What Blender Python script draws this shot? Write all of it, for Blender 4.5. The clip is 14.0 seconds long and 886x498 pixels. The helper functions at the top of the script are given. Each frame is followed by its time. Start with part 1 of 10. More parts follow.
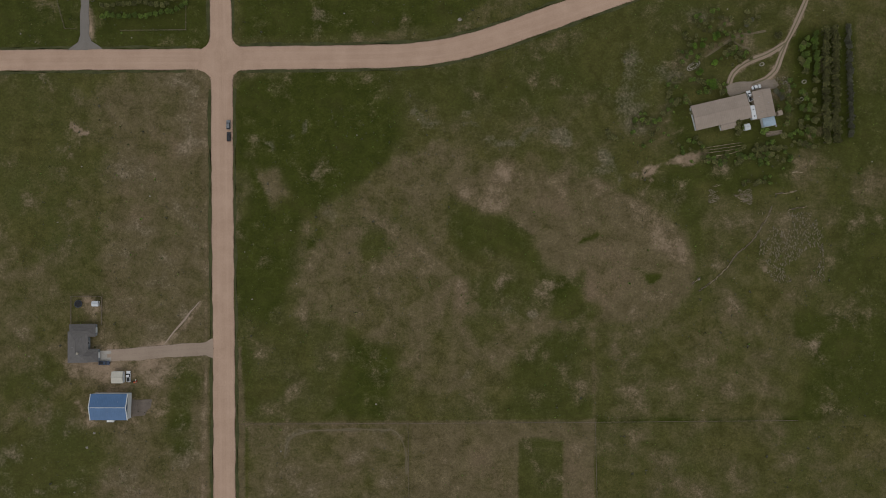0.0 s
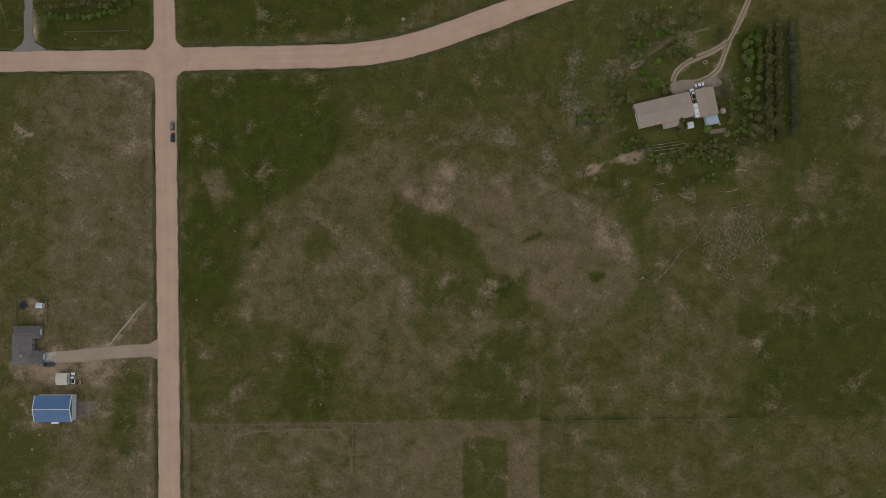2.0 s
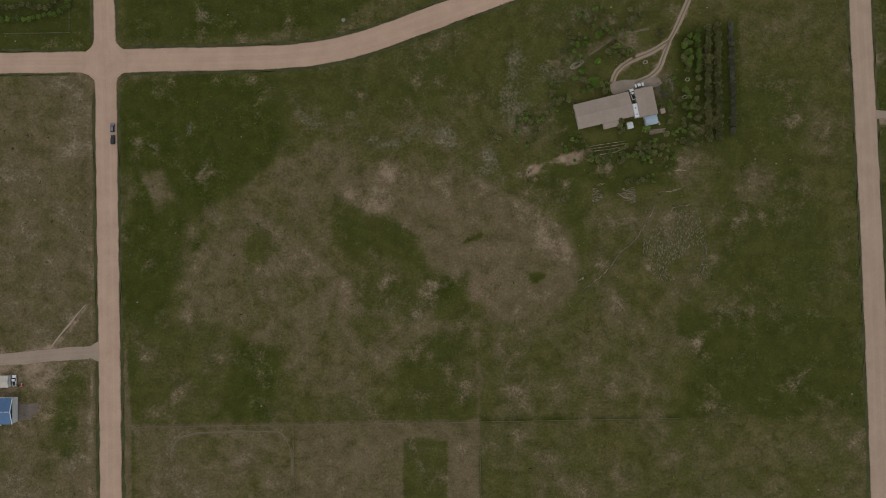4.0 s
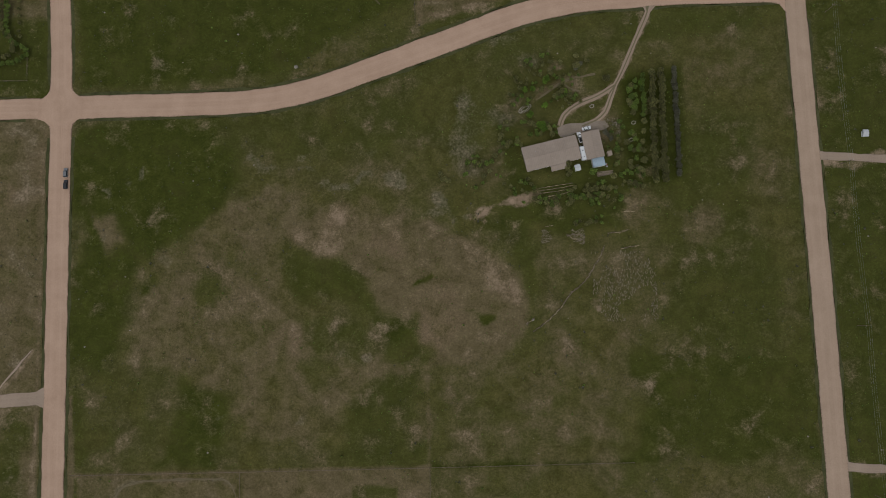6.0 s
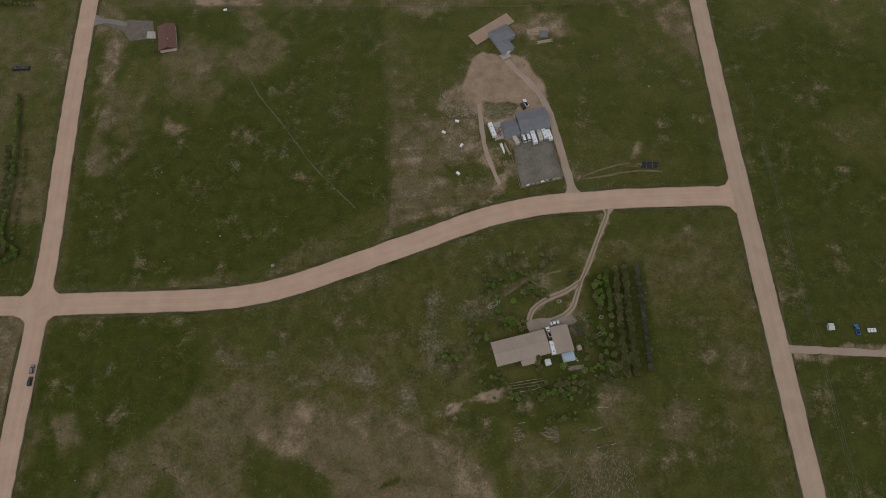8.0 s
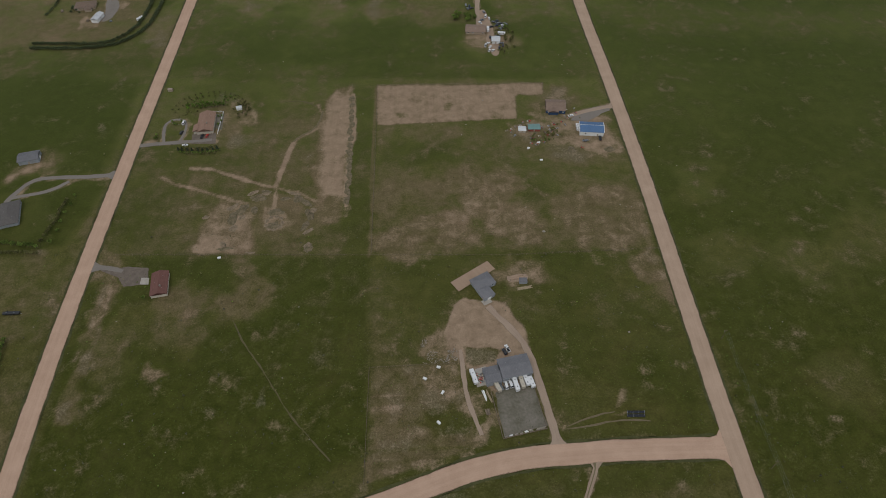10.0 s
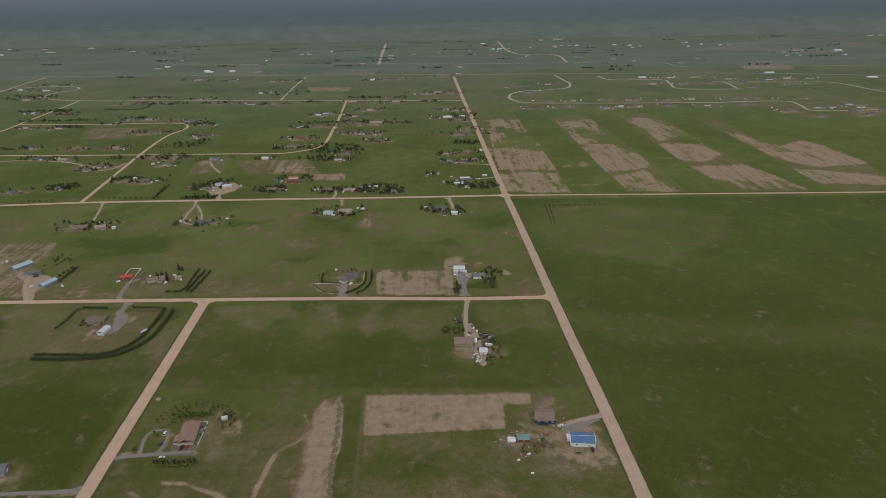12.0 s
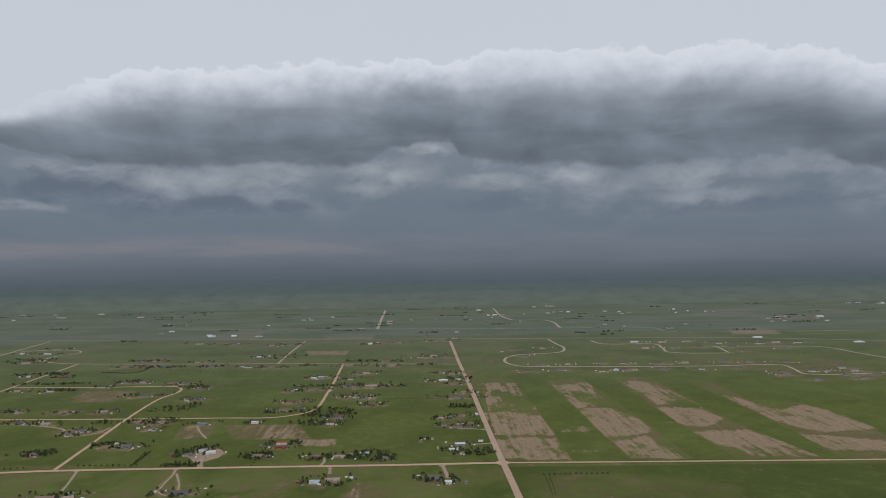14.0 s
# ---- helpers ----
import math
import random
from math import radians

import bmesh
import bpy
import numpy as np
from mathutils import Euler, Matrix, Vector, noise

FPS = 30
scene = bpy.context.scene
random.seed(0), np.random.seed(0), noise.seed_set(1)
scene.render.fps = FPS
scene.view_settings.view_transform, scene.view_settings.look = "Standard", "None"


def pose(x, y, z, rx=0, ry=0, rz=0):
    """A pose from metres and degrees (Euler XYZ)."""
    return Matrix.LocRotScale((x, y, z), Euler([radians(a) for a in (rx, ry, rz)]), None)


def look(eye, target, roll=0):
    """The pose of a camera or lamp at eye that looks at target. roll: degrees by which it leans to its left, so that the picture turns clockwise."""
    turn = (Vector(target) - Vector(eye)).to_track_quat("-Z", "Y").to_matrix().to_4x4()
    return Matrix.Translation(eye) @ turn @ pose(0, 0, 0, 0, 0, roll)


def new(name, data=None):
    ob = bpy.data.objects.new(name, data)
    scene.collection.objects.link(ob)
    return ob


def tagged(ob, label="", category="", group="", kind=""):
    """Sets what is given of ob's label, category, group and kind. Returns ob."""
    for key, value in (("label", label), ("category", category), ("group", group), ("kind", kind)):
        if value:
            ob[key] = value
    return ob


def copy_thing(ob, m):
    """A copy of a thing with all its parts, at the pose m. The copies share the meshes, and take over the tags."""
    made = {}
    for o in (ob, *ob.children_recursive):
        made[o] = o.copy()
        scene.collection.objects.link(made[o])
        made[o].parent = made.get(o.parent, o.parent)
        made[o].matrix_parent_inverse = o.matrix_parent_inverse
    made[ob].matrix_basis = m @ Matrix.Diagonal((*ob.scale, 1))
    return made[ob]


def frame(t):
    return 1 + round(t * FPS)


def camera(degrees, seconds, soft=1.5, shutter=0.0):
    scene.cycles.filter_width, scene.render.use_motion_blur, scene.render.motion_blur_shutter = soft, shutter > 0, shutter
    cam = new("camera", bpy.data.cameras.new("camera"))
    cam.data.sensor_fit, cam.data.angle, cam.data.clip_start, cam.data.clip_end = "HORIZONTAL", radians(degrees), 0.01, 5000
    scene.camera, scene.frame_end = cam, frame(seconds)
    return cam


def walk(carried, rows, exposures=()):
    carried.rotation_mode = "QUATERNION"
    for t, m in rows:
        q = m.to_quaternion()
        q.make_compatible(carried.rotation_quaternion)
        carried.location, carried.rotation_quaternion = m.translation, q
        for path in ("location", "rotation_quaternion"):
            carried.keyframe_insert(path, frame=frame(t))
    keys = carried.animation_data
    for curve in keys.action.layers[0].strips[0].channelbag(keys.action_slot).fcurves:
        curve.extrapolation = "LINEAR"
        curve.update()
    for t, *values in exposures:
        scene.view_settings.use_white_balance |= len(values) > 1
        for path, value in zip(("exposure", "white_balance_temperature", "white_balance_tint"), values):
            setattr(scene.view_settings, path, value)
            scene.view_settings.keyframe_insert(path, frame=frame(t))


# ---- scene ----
cam = camera(68.44, 14.0, soft=0.95)
PATH = [
    (0.0, 0.00, 0.00, 336.00, 2.258, 1.152, -0.799),
    (0.5, 6.35, 0.75, 335.99, 2.109, 1.090, -0.915),
    (1.0, 13.85, 0.34, 335.75, 2.153, 1.155, -0.961),
    (1.5, 21.44, 0.06, 335.43, 2.167, 1.195, -1.067),
    (2.0, 28.82, 0.00, 335.25, 2.148, 1.159, -1.109),
    (2.5, 36.47, 0.63, 335.30, 2.030, 1.179, -1.182),
    (3.0, 43.66, 1.07, 335.17, 1.943, 1.120, -1.238),
    (5.3, 77.31, 2.27, 334.41, 1.767, 1.084, -1.545),
    (5.5, 79.36, 1.58, 334.37, 2.530, 1.040, -1.588),
    (6.0, 83.77, -0.02, 334.15, 5.713, 0.936, -1.682),
    (6.5, 87.77, -1.57, 333.74, 9.215, 0.888, -1.767),
    (7.0, 91.94, -2.04, 333.49, 13.007, 0.951, -1.820),
    (7.5, 94.89, -1.30, 334.07, 17.711, 0.847, -1.849),
    (7.7, 96.70, -0.88, 334.14, 19.698, 0.900, -1.881),
    (9.8, 109.40, 18.19, 340.53, 38.870, 0.876, -1.929),
    (10.0, 110.75, 18.49, 340.83, 41.181, 0.880, -1.896),
    (10.5, 113.68, 19.27, 341.67, 47.022, 0.895, -1.878),
    (11.0, 114.56, 19.44, 341.40, 53.583, 0.811, -2.026),
    (11.5, 117.19, 20.07, 341.58, 60.449, 0.808, -1.999),
    (12.0, 119.95, 20.65, 342.09, 67.666, 0.839, -2.012),
    (12.5, 121.71, 21.49, 342.03, 75.001, 0.898, -2.079),
    (13.0, 123.54, 22.41, 341.47, 82.360, 0.874, -2.129),
    (13.5, 124.87, 22.73, 340.79, 87.752, 0.829, -2.167),
    (14.0, 127.16, 24.16, 341.04, 90.527, 0.784, -2.150),
]
walk(cam, [(t, pose(x, y, z, rx, ry, rz)) for t, x, y, z, rx, ry, rz in PATH],
     exposures=[(0.0, 0.0), (7.0, 0.0), (10.0, 0.1), (12.0, 0.3), (14.0, 0.3)])

rng = random.Random(7)


# ---------------------------------------------------------------- node helpers
class Nodes:
    """Short way to write a node tree."""

    def __init__(self, tree):
        self.tree = tree

    def add(self, kind, *values):
        node = self.tree.nodes.new(kind)
        for i, value in enumerate(values):
            self.plug(node.inputs[i], value)
        return node

    def plug(self, socket, value):
        if value is None:
            return
        if isinstance(value, bpy.types.NodeSocket):
            self.tree.links.new(value, socket)
        else:
            socket.default_value = value

    def math(self, op, a, b=None, c=None, clamp=False):
        node = self.add("ShaderNodeMath", a, b, c)
        node.operation, node.use_clamp = op, clamp
        return node.outputs[0]

    def attribute(self, name):
        node = self.add("ShaderNodeAttribute")
        node.attribute_name = name
        return node

    def mix(self, fac, a, b, blend="MIX"):
        node = self.tree.nodes.new("ShaderNodeMix")
        node.data_type, node.blend_type = "RGBA", blend
        self.plug(node.inputs[0], fac)
        self.plug(node.inputs[6], a if not isinstance(a, tuple) else (*a, 1)[:4])
        self.plug(node.inputs[7], b if not isinstance(b, tuple) else (*b, 1)[:4])
        return node.outputs[2]

    def noise(self, vector, scale, detail=4.0, rough=0.55, distortion=0.0):
        node = self.tree.nodes.new("ShaderNodeTexNoise")
        self.plug(node.inputs["Vector"], vector)
        for key, value in (("Scale", scale), ("Detail", detail), ("Roughness", rough), ("Distortion", distortion)):
            node.inputs[key].default_value = value
        return node.outputs["Fac"]

    def remap(self, value, a, b, c=0.0, d=1.0, smooth=False):
        node = self.add("ShaderNodeMapRange", value, a, b, c, d)
        node.interpolation_type = "SMOOTHSTEP" if smooth else "LINEAR"
        return node.outputs[0]

    def ramp(self, fac, stops, mode="LINEAR"):
        node = self.tree.nodes.new("ShaderNodeValToRGB")
        node.color_ramp.interpolation = mode
        self.plug(node.inputs[0], fac)
        elements = node.color_ramp.elements
        while len(elements) < len(stops):
            elements.new(0.5)
        for element, (at, colour) in zip(elements, stops):
            element.position = at
            element.color = (*colour, 1) if isinstance(colour, tuple) else (colour, colour, colour, 1)
        return node.outputs[0]

    def scaled(self, vector, x, y, z):
        return self.add("ShaderNodeMapping", vector, None, None, (x, y, z)).outputs[0]


# ---------------------------------------------------------------- sky and sun
SUN_HEIGHT, SUN_TURN = radians(52), radians(200)
world = bpy.data.worlds.new("storm_sky")
scene.world = world
world.use_nodes = True
w = Nodes(world.node_tree)
out = world.node_tree.nodes["World Output"]
background = world.node_tree.nodes["Background"]
ray = w.add("ShaderNodeTexCoord").outputs["Generated"]
xyz = w.add("ShaderNodeSeparateXYZ", ray).outputs
az = w.math("MULTIPLY", w.math("ARCTAN2", xyz[0], xyz[1]), 57.2958)
el = w.math("MULTIPLY", w.math("ARCSINE", xyz[2]), 57.2958)
plane = w.add("ShaderNodeCombineXYZ", w.math("MULTIPLY", az, 0.1), w.math("MULTIPLY", el, 0.1), 0.0).outputs[0]
wide = w.scaled(plane, 1.0, 2.4, 1.0)
billow = w.noise(w.scaled(plane, 0.8, 1.0, 1.0), 3.0, 6.0, 0.52, 0.4)
bumps = w.noise(w.scaled(plane, 0.75, 1.0, 1.0), 7.0, 5.0, 0.55)
curls = w.noise(w.scaled(plane, 0.55, 1.0, 1.0), 6.0, 8.0, 0.6, 0.5)
puffs = w.noise(w.scaled(plane, 0.7, 1.2, 1.0), 2.2, 9.0, 0.57, 0.35)
streak = w.noise(w.scaled(plane, 0.45, 3.0, 1.0), 1.6, 7.0, 0.58)
along = w.remap(az, -60, 60)
TOP = [(-50.0, 9.85), (-31.7, 10.85), (-29.6, 12.07), (-27.4, 12.99), (-24.3, 14.13), (-21.5, 15.00), (-18.5, 15.00), (-15.9, 15.50), (-11.8, 15.79), (-8.5, 16.64), (-4.7, 16.31), (0.2, 16.70), (3.2, 16.40), (5.7, 17.06), (10.5, 17.38), (14.3, 17.05), (17.1, 17.17), (21.2, 16.17), (25.9, 16.20), (30.2, 15.42), (33.2, 14.63), (36.3, 13.35), (50.0, 12.35)]
BASE = [(-50.0, 7.55), (-31.8, 8.55), (-29.7, 8.02), (-27.2, 7.64), (-23.3, 7.45), (-19.1, 7.49), (-13.8, 7.83), (-10.6, 7.89), (-6.8, 7.65), (-4.3, 8.24), (-2.3, 9.43), (0.6, 9.94), (3.1, 9.86), (3.7, 8.75), (6.5, 8.11), (10.9, 7.70), (14.7, 7.69), (17.5, 7.14), (21.1, 7.50), (25.9, 7.50), (29.9, 7.67), (32.9, 7.40), (34.0, 6.55), (36.3, 5.86), (50.0, 4.86)]
crest = w.math("MULTIPLY", w.ramp(along, [((a + 60) / 120, e / 20) for a, e in TOP]), 20.0)
foot = w.math("MULTIPLY", w.ramp(along, [((a + 60) / 120, e / 20) for a, e in BASE]), 20.0)
shelf = w.math("SUBTRACT", crest, foot)
level = w.math("DIVIDE", w.math("SUBTRACT", el, foot), shelf)
rolls = w.noise(w.scaled(plane, 0.5, 1.0, 1.0), 1.9, 3.0, 0.5, 0.3)
frayed = w.math("ADD", w.math("MULTIPLY", w.math("SUBTRACT", rolls, 0.5), w.remap(level, 0.0, 0.6, 0.55, 1.3)),
                w.math("MULTIPLY", w.math("SUBTRACT", bumps, 0.5), w.math("ADD", w.remap(level, 0.5, 0.95, 0.5, 2.6, True), w.remap(level, 0.2, 0.0, 0.0, 0.7))))
inside = w.math("DIVIDE", w.math("SUBTRACT", w.math("ADD", el, frayed), foot), shelf)
body = w.ramp(w.remap(inside, -0.2, 1.2), [
    (0.00, (0.128, 0.149, 0.175)), (0.145, (0.118, 0.139, 0.164)), (0.20, (0.114, 0.135, 0.159)), (0.33, (0.127, 0.151, 0.178)),
    (0.45, (0.156, 0.181, 0.210)), (0.54, (0.198, 0.225, 0.257)), (0.62, (0.272, 0.299, 0.336)), (0.69, (0.372, 0.400, 0.440)),
    (0.76, (0.462, 0.487, 0.527)), (0.82, (0.515, 0.537, 0.573)), (0.852, (0.540, 0.560, 0.592)), (0.875, (0.458, 0.487, 0.525)), (1.0, (0.452, 0.481, 0.519))])
sheets = w.noise(w.scaled(plane, 0.3, 1.7, 1.0), 2.2, 7.0, 0.56, 0.5)
body = w.mix(w.remap(inside, 0.9, 0.6, 0, 0.75), body, w.ramp(sheets, [(0.32, 0.38), (0.5, 0.5), (0.68, 0.65)]), "SOFT_LIGHT")
body = w.mix(w.remap(inside, 1.0, 0.85, 0, 0.55), body, w.ramp(billow, [(0.3, 0.36), (0.5, 0.5), (0.7, 0.66)]), "SOFT_LIGHT")
# at the western end the crest melts into the bright sky
body = w.mix(w.math("MULTIPLY", w.remap(az, -24, -31, 0, 0.8, True), w.remap(level, 0.45, 0.95, 0, 1, True)), body, (0.455, 0.484, 0.522))


def patch_of_sky(a, e, ra, re):
    """A soft, frayed oval in the sky."""
    da = w.math("DIVIDE", w.math("SUBTRACT", az, a), ra)
    de = w.math("DIVIDE", w.math("SUBTRACT", w.math("ADD", el, w.math("MULTIPLY", w.math("SUBTRACT", puffs, 0.5), 3.0)), e), re)
    d = w.math("SQRT", w.math("ADD", w.math("MULTIPLY", da, da), w.math("MULTIPLY", de, de)))
    d = w.math("ADD", d, w.math("ADD", w.math("MULTIPLY", w.math("SUBTRACT", billow, 0.5), 1.2), w.math("MULTIPLY", w.math("SUBTRACT", curls, 0.5), 2.4)))
    return w.remap(d, 1.3, 0.25, 0, 1, True)


# rain and ragged scud beneath the shelf
rain = w.ramp(w.remap(el, -2, 14), [
    (0.00, (0.081, 0.099, 0.117)), (0.060, (0.089, 0.107, 0.127)), (0.10, (0.104, 0.121, 0.143)), (0.17, (0.116, 0.137, 0.163)),
    (0.26, (0.118, 0.143, 0.175)), (0.42, (0.124, 0.152, 0.184)), (0.56, (0.140, 0.168, 0.200)), (1.0, (0.160, 0.188, 0.220))])
rain = w.mix(w.remap(streak, 0.40, 0.72, 0, 0.16), rain, (0.185, 0.205, 0.235))
under = w.math("MULTIPLY", w.remap(level, -0.62, -0.22, 0, 1, True), w.remap(az, 60, 30, 0.6, 1.0))
scud = w.math("MULTIPLY", w.remap(puffs, 0.41, 0.60, 0, 1, True), under)
fleece = w.mix(w.remap(billow, 0.36, 0.64), (0.142, 0.167, 0.198), (0.215, 0.240, 0.272))
rain = w.mix(w.math("MULTIPLY", scud, 0.9), rain, fleece)
for a, e, ra, re, k in ((-27.6, 5.6, 7.6, 1.0, 0.85), (-16.2, 4.4, 7.6, 0.7, 0.75), (7.0, 4.3, 4.0, 0.7, 0.4), (26.3, 3.6, 7.2, 0.6, 0.45), (35.4, 5.6, 3.1, 1.3, 0.5), (-23.0, 3.8, 5.4, 0.5, 0.3)):
    rain = w.mix(w.math("MULTIPLY", patch_of_sky(a, e, ra, re), k * 0.8), rain, (0.090, 0.110, 0.146))
for a, e, ra, re, k in ((0.9, 9.3, 2.7, 0.7, 0.95), (-1.9, 7.2, 4.0, 1.2, 0.7), (-4.4, 5.7, 2.7, 0.7, 0.6), (13.4, 6.8, 2.8, 0.7, 1), (6.5, 6.2, 3.6, 0.9, 0.75), (-20.4, 6.6, 6.8, 0.9, 0.7), (-12.5, 7.1, 5.0, 1.1, 0.6), (-27.6, 7.2, 4.0, 0.4, 0.6), (-30.6, 4.2, 3.1, 0.4, 0.55), (22.7, 6.4, 4.0, 1.0, 0.7), (24.6, 4.6, 6.3, 0.6, 0.4), (31.0, 6.4, 4.0, 0.9, 0.55), (-4.8, 7.4, 2.7, 0.5, 0.5), (18.4, 5.5, 2.7, 0.7, 0.4)):
    rain = w.mix(w.math("MULTIPLY", patch_of_sky(a, e, ra, re), k), rain, w.mix(w.remap(w.math("ADD", w.math("MULTIPLY", billow, 0.5), w.math("MULTIPLY", curls, 0.5)), 0.38, 0.62), (0.165, 0.188, 0.216), (0.330, 0.348, 0.368)))
glow = w.math("MULTIPLY", w.math("MULTIPLY", w.remap(el, -0.3, 0.6, 0, 1, True), w.remap(el, 2.4, 0.9, 0, 1, True)),
              w.math("MULTIPLY", w.remap(az, 30, -18, 0.1, 1, True), w.remap(streak, 0.38, 0.62)))
rain = w.mix(w.math("MULTIPLY", glow, 0.30), rain, (0.245, 0.205, 0.205))
cloud = w.mix(w.remap(inside, -0.035, 0.035, 0, 1, True), rain, body)
cloud = w.mix(1.0, cloud, (0.985, 1.0, 1.035), "MULTIPLY")
# bright overcast above and behind
high = w.remap(el, 16, 26, 0, 1, True)
clear = w.mix(w.remap(el, 10, 90), (0.450, 0.482, 0.520), (0.66, 0.68, 0.70))
clear = w.mix(0.25, clear, w.ramp(w.noise(ray, 2.5, 5.0), [(0.3, 0.4), (0.7, 0.6)]), "SOFT_LIGHT")
sky = w.add("ShaderNodeTexSky")
sky.sky_type, sky.sun_disc, sky.sun_elevation, sky.sun_rotation = "NISHITA", False, SUN_HEIGHT, SUN_TURN
sky = sky.outputs[0]
clear = w.mix(0.12, clear, w.mix(1.0, sky, (0.1, 0.1, 0.1), "MULTIPLY"))
behind = w.remap(w.math("ABSOLUTE", az), 50, 80, 0, 1, True)
front = w.mix(high, cloud, clear)
both = w.mix(behind, front, clear)
w.plug(background.inputs[0], both)
background.inputs[1].default_value = 1.0

sun = new("sun", bpy.data.lights.new("sun", "SUN"))
sun.data.energy, sun.data.angle, sun.data.color = 0.6, radians(25), (1.0, 0.96, 0.90)
sun.matrix_world = look((0, 0, 500), (-math.sin(SUN_TURN) * math.cos(SUN_HEIGHT) * 100,
                                      -math.cos(SUN_TURN) * math.cos(SUN_HEIGHT) * 100, 500 - math.sin(SUN_HEIGHT) * 100))


# ---------------------------------------------------------------- materials
def material(name, low, high, scale=1.0, rough=0.8, metal=0.0, fine=8.0, bump=0.0, spread=0.0, stretch=(1, 1, 1), seams=0.0, specular=0.3):
    """Two-scale noise between two colours, in metres, with relief; spread varies the tone from object to object."""
    m = bpy.data.materials.new(name)
    m.use_nodes = True
    n = Nodes(m.node_tree)
    bsdf = m.node_tree.nodes["Principled BSDF"]
    place = n.scaled(n.add("ShaderNodeTexCoord").outputs["Object"], *stretch)
    big, small = n.noise(place, scale, 4.0), n.noise(place, scale * fine, 3.0)
    grain = n.math("ADD", n.math("MULTIPLY", big, 0.6), n.math("MULTIPLY", small, 0.4))
    colour = n.ramp(grain, [(0.32, low), (0.68, high)])
    if seams:
        at = n.add("ShaderNodeSeparateXYZ", n.add("ShaderNodeTexCoord").outputs["Object"]).outputs[0]
        rib = n.math("PINGPONG", at, seams / 2)
        colour = n.mix(n.remap(rib, 0.0, seams * 0.16, 0.16, 0.0), colour, tuple(c * 0.45 for c in low))
    if spread:
        shade = n.remap(n.add("ShaderNodeObjectInfo").outputs["Random"], 0, 1, 1 - spread, 1 + spread)
        colour = n.mix(1.0, colour, n.add("ShaderNodeCombineColor", shade, shade, shade).outputs[0], "MULTIPLY")
    n.plug(bsdf.inputs["Base Color"], colour)
    bsdf.inputs["Roughness"].default_value, bsdf.inputs["Metallic"].default_value = rough, metal
    bsdf.inputs["Specular IOR Level"].default_value = specular
    if bump:
        node = n.add("ShaderNodeBump")
        node.inputs["Strength"].default_value, node.inputs["Distance"].default_value = 0.6, bump
        n.plug(node.inputs["Height"], grain)
        n.plug(bsdf.inputs["Normal"], node.outputs[0])
    return m


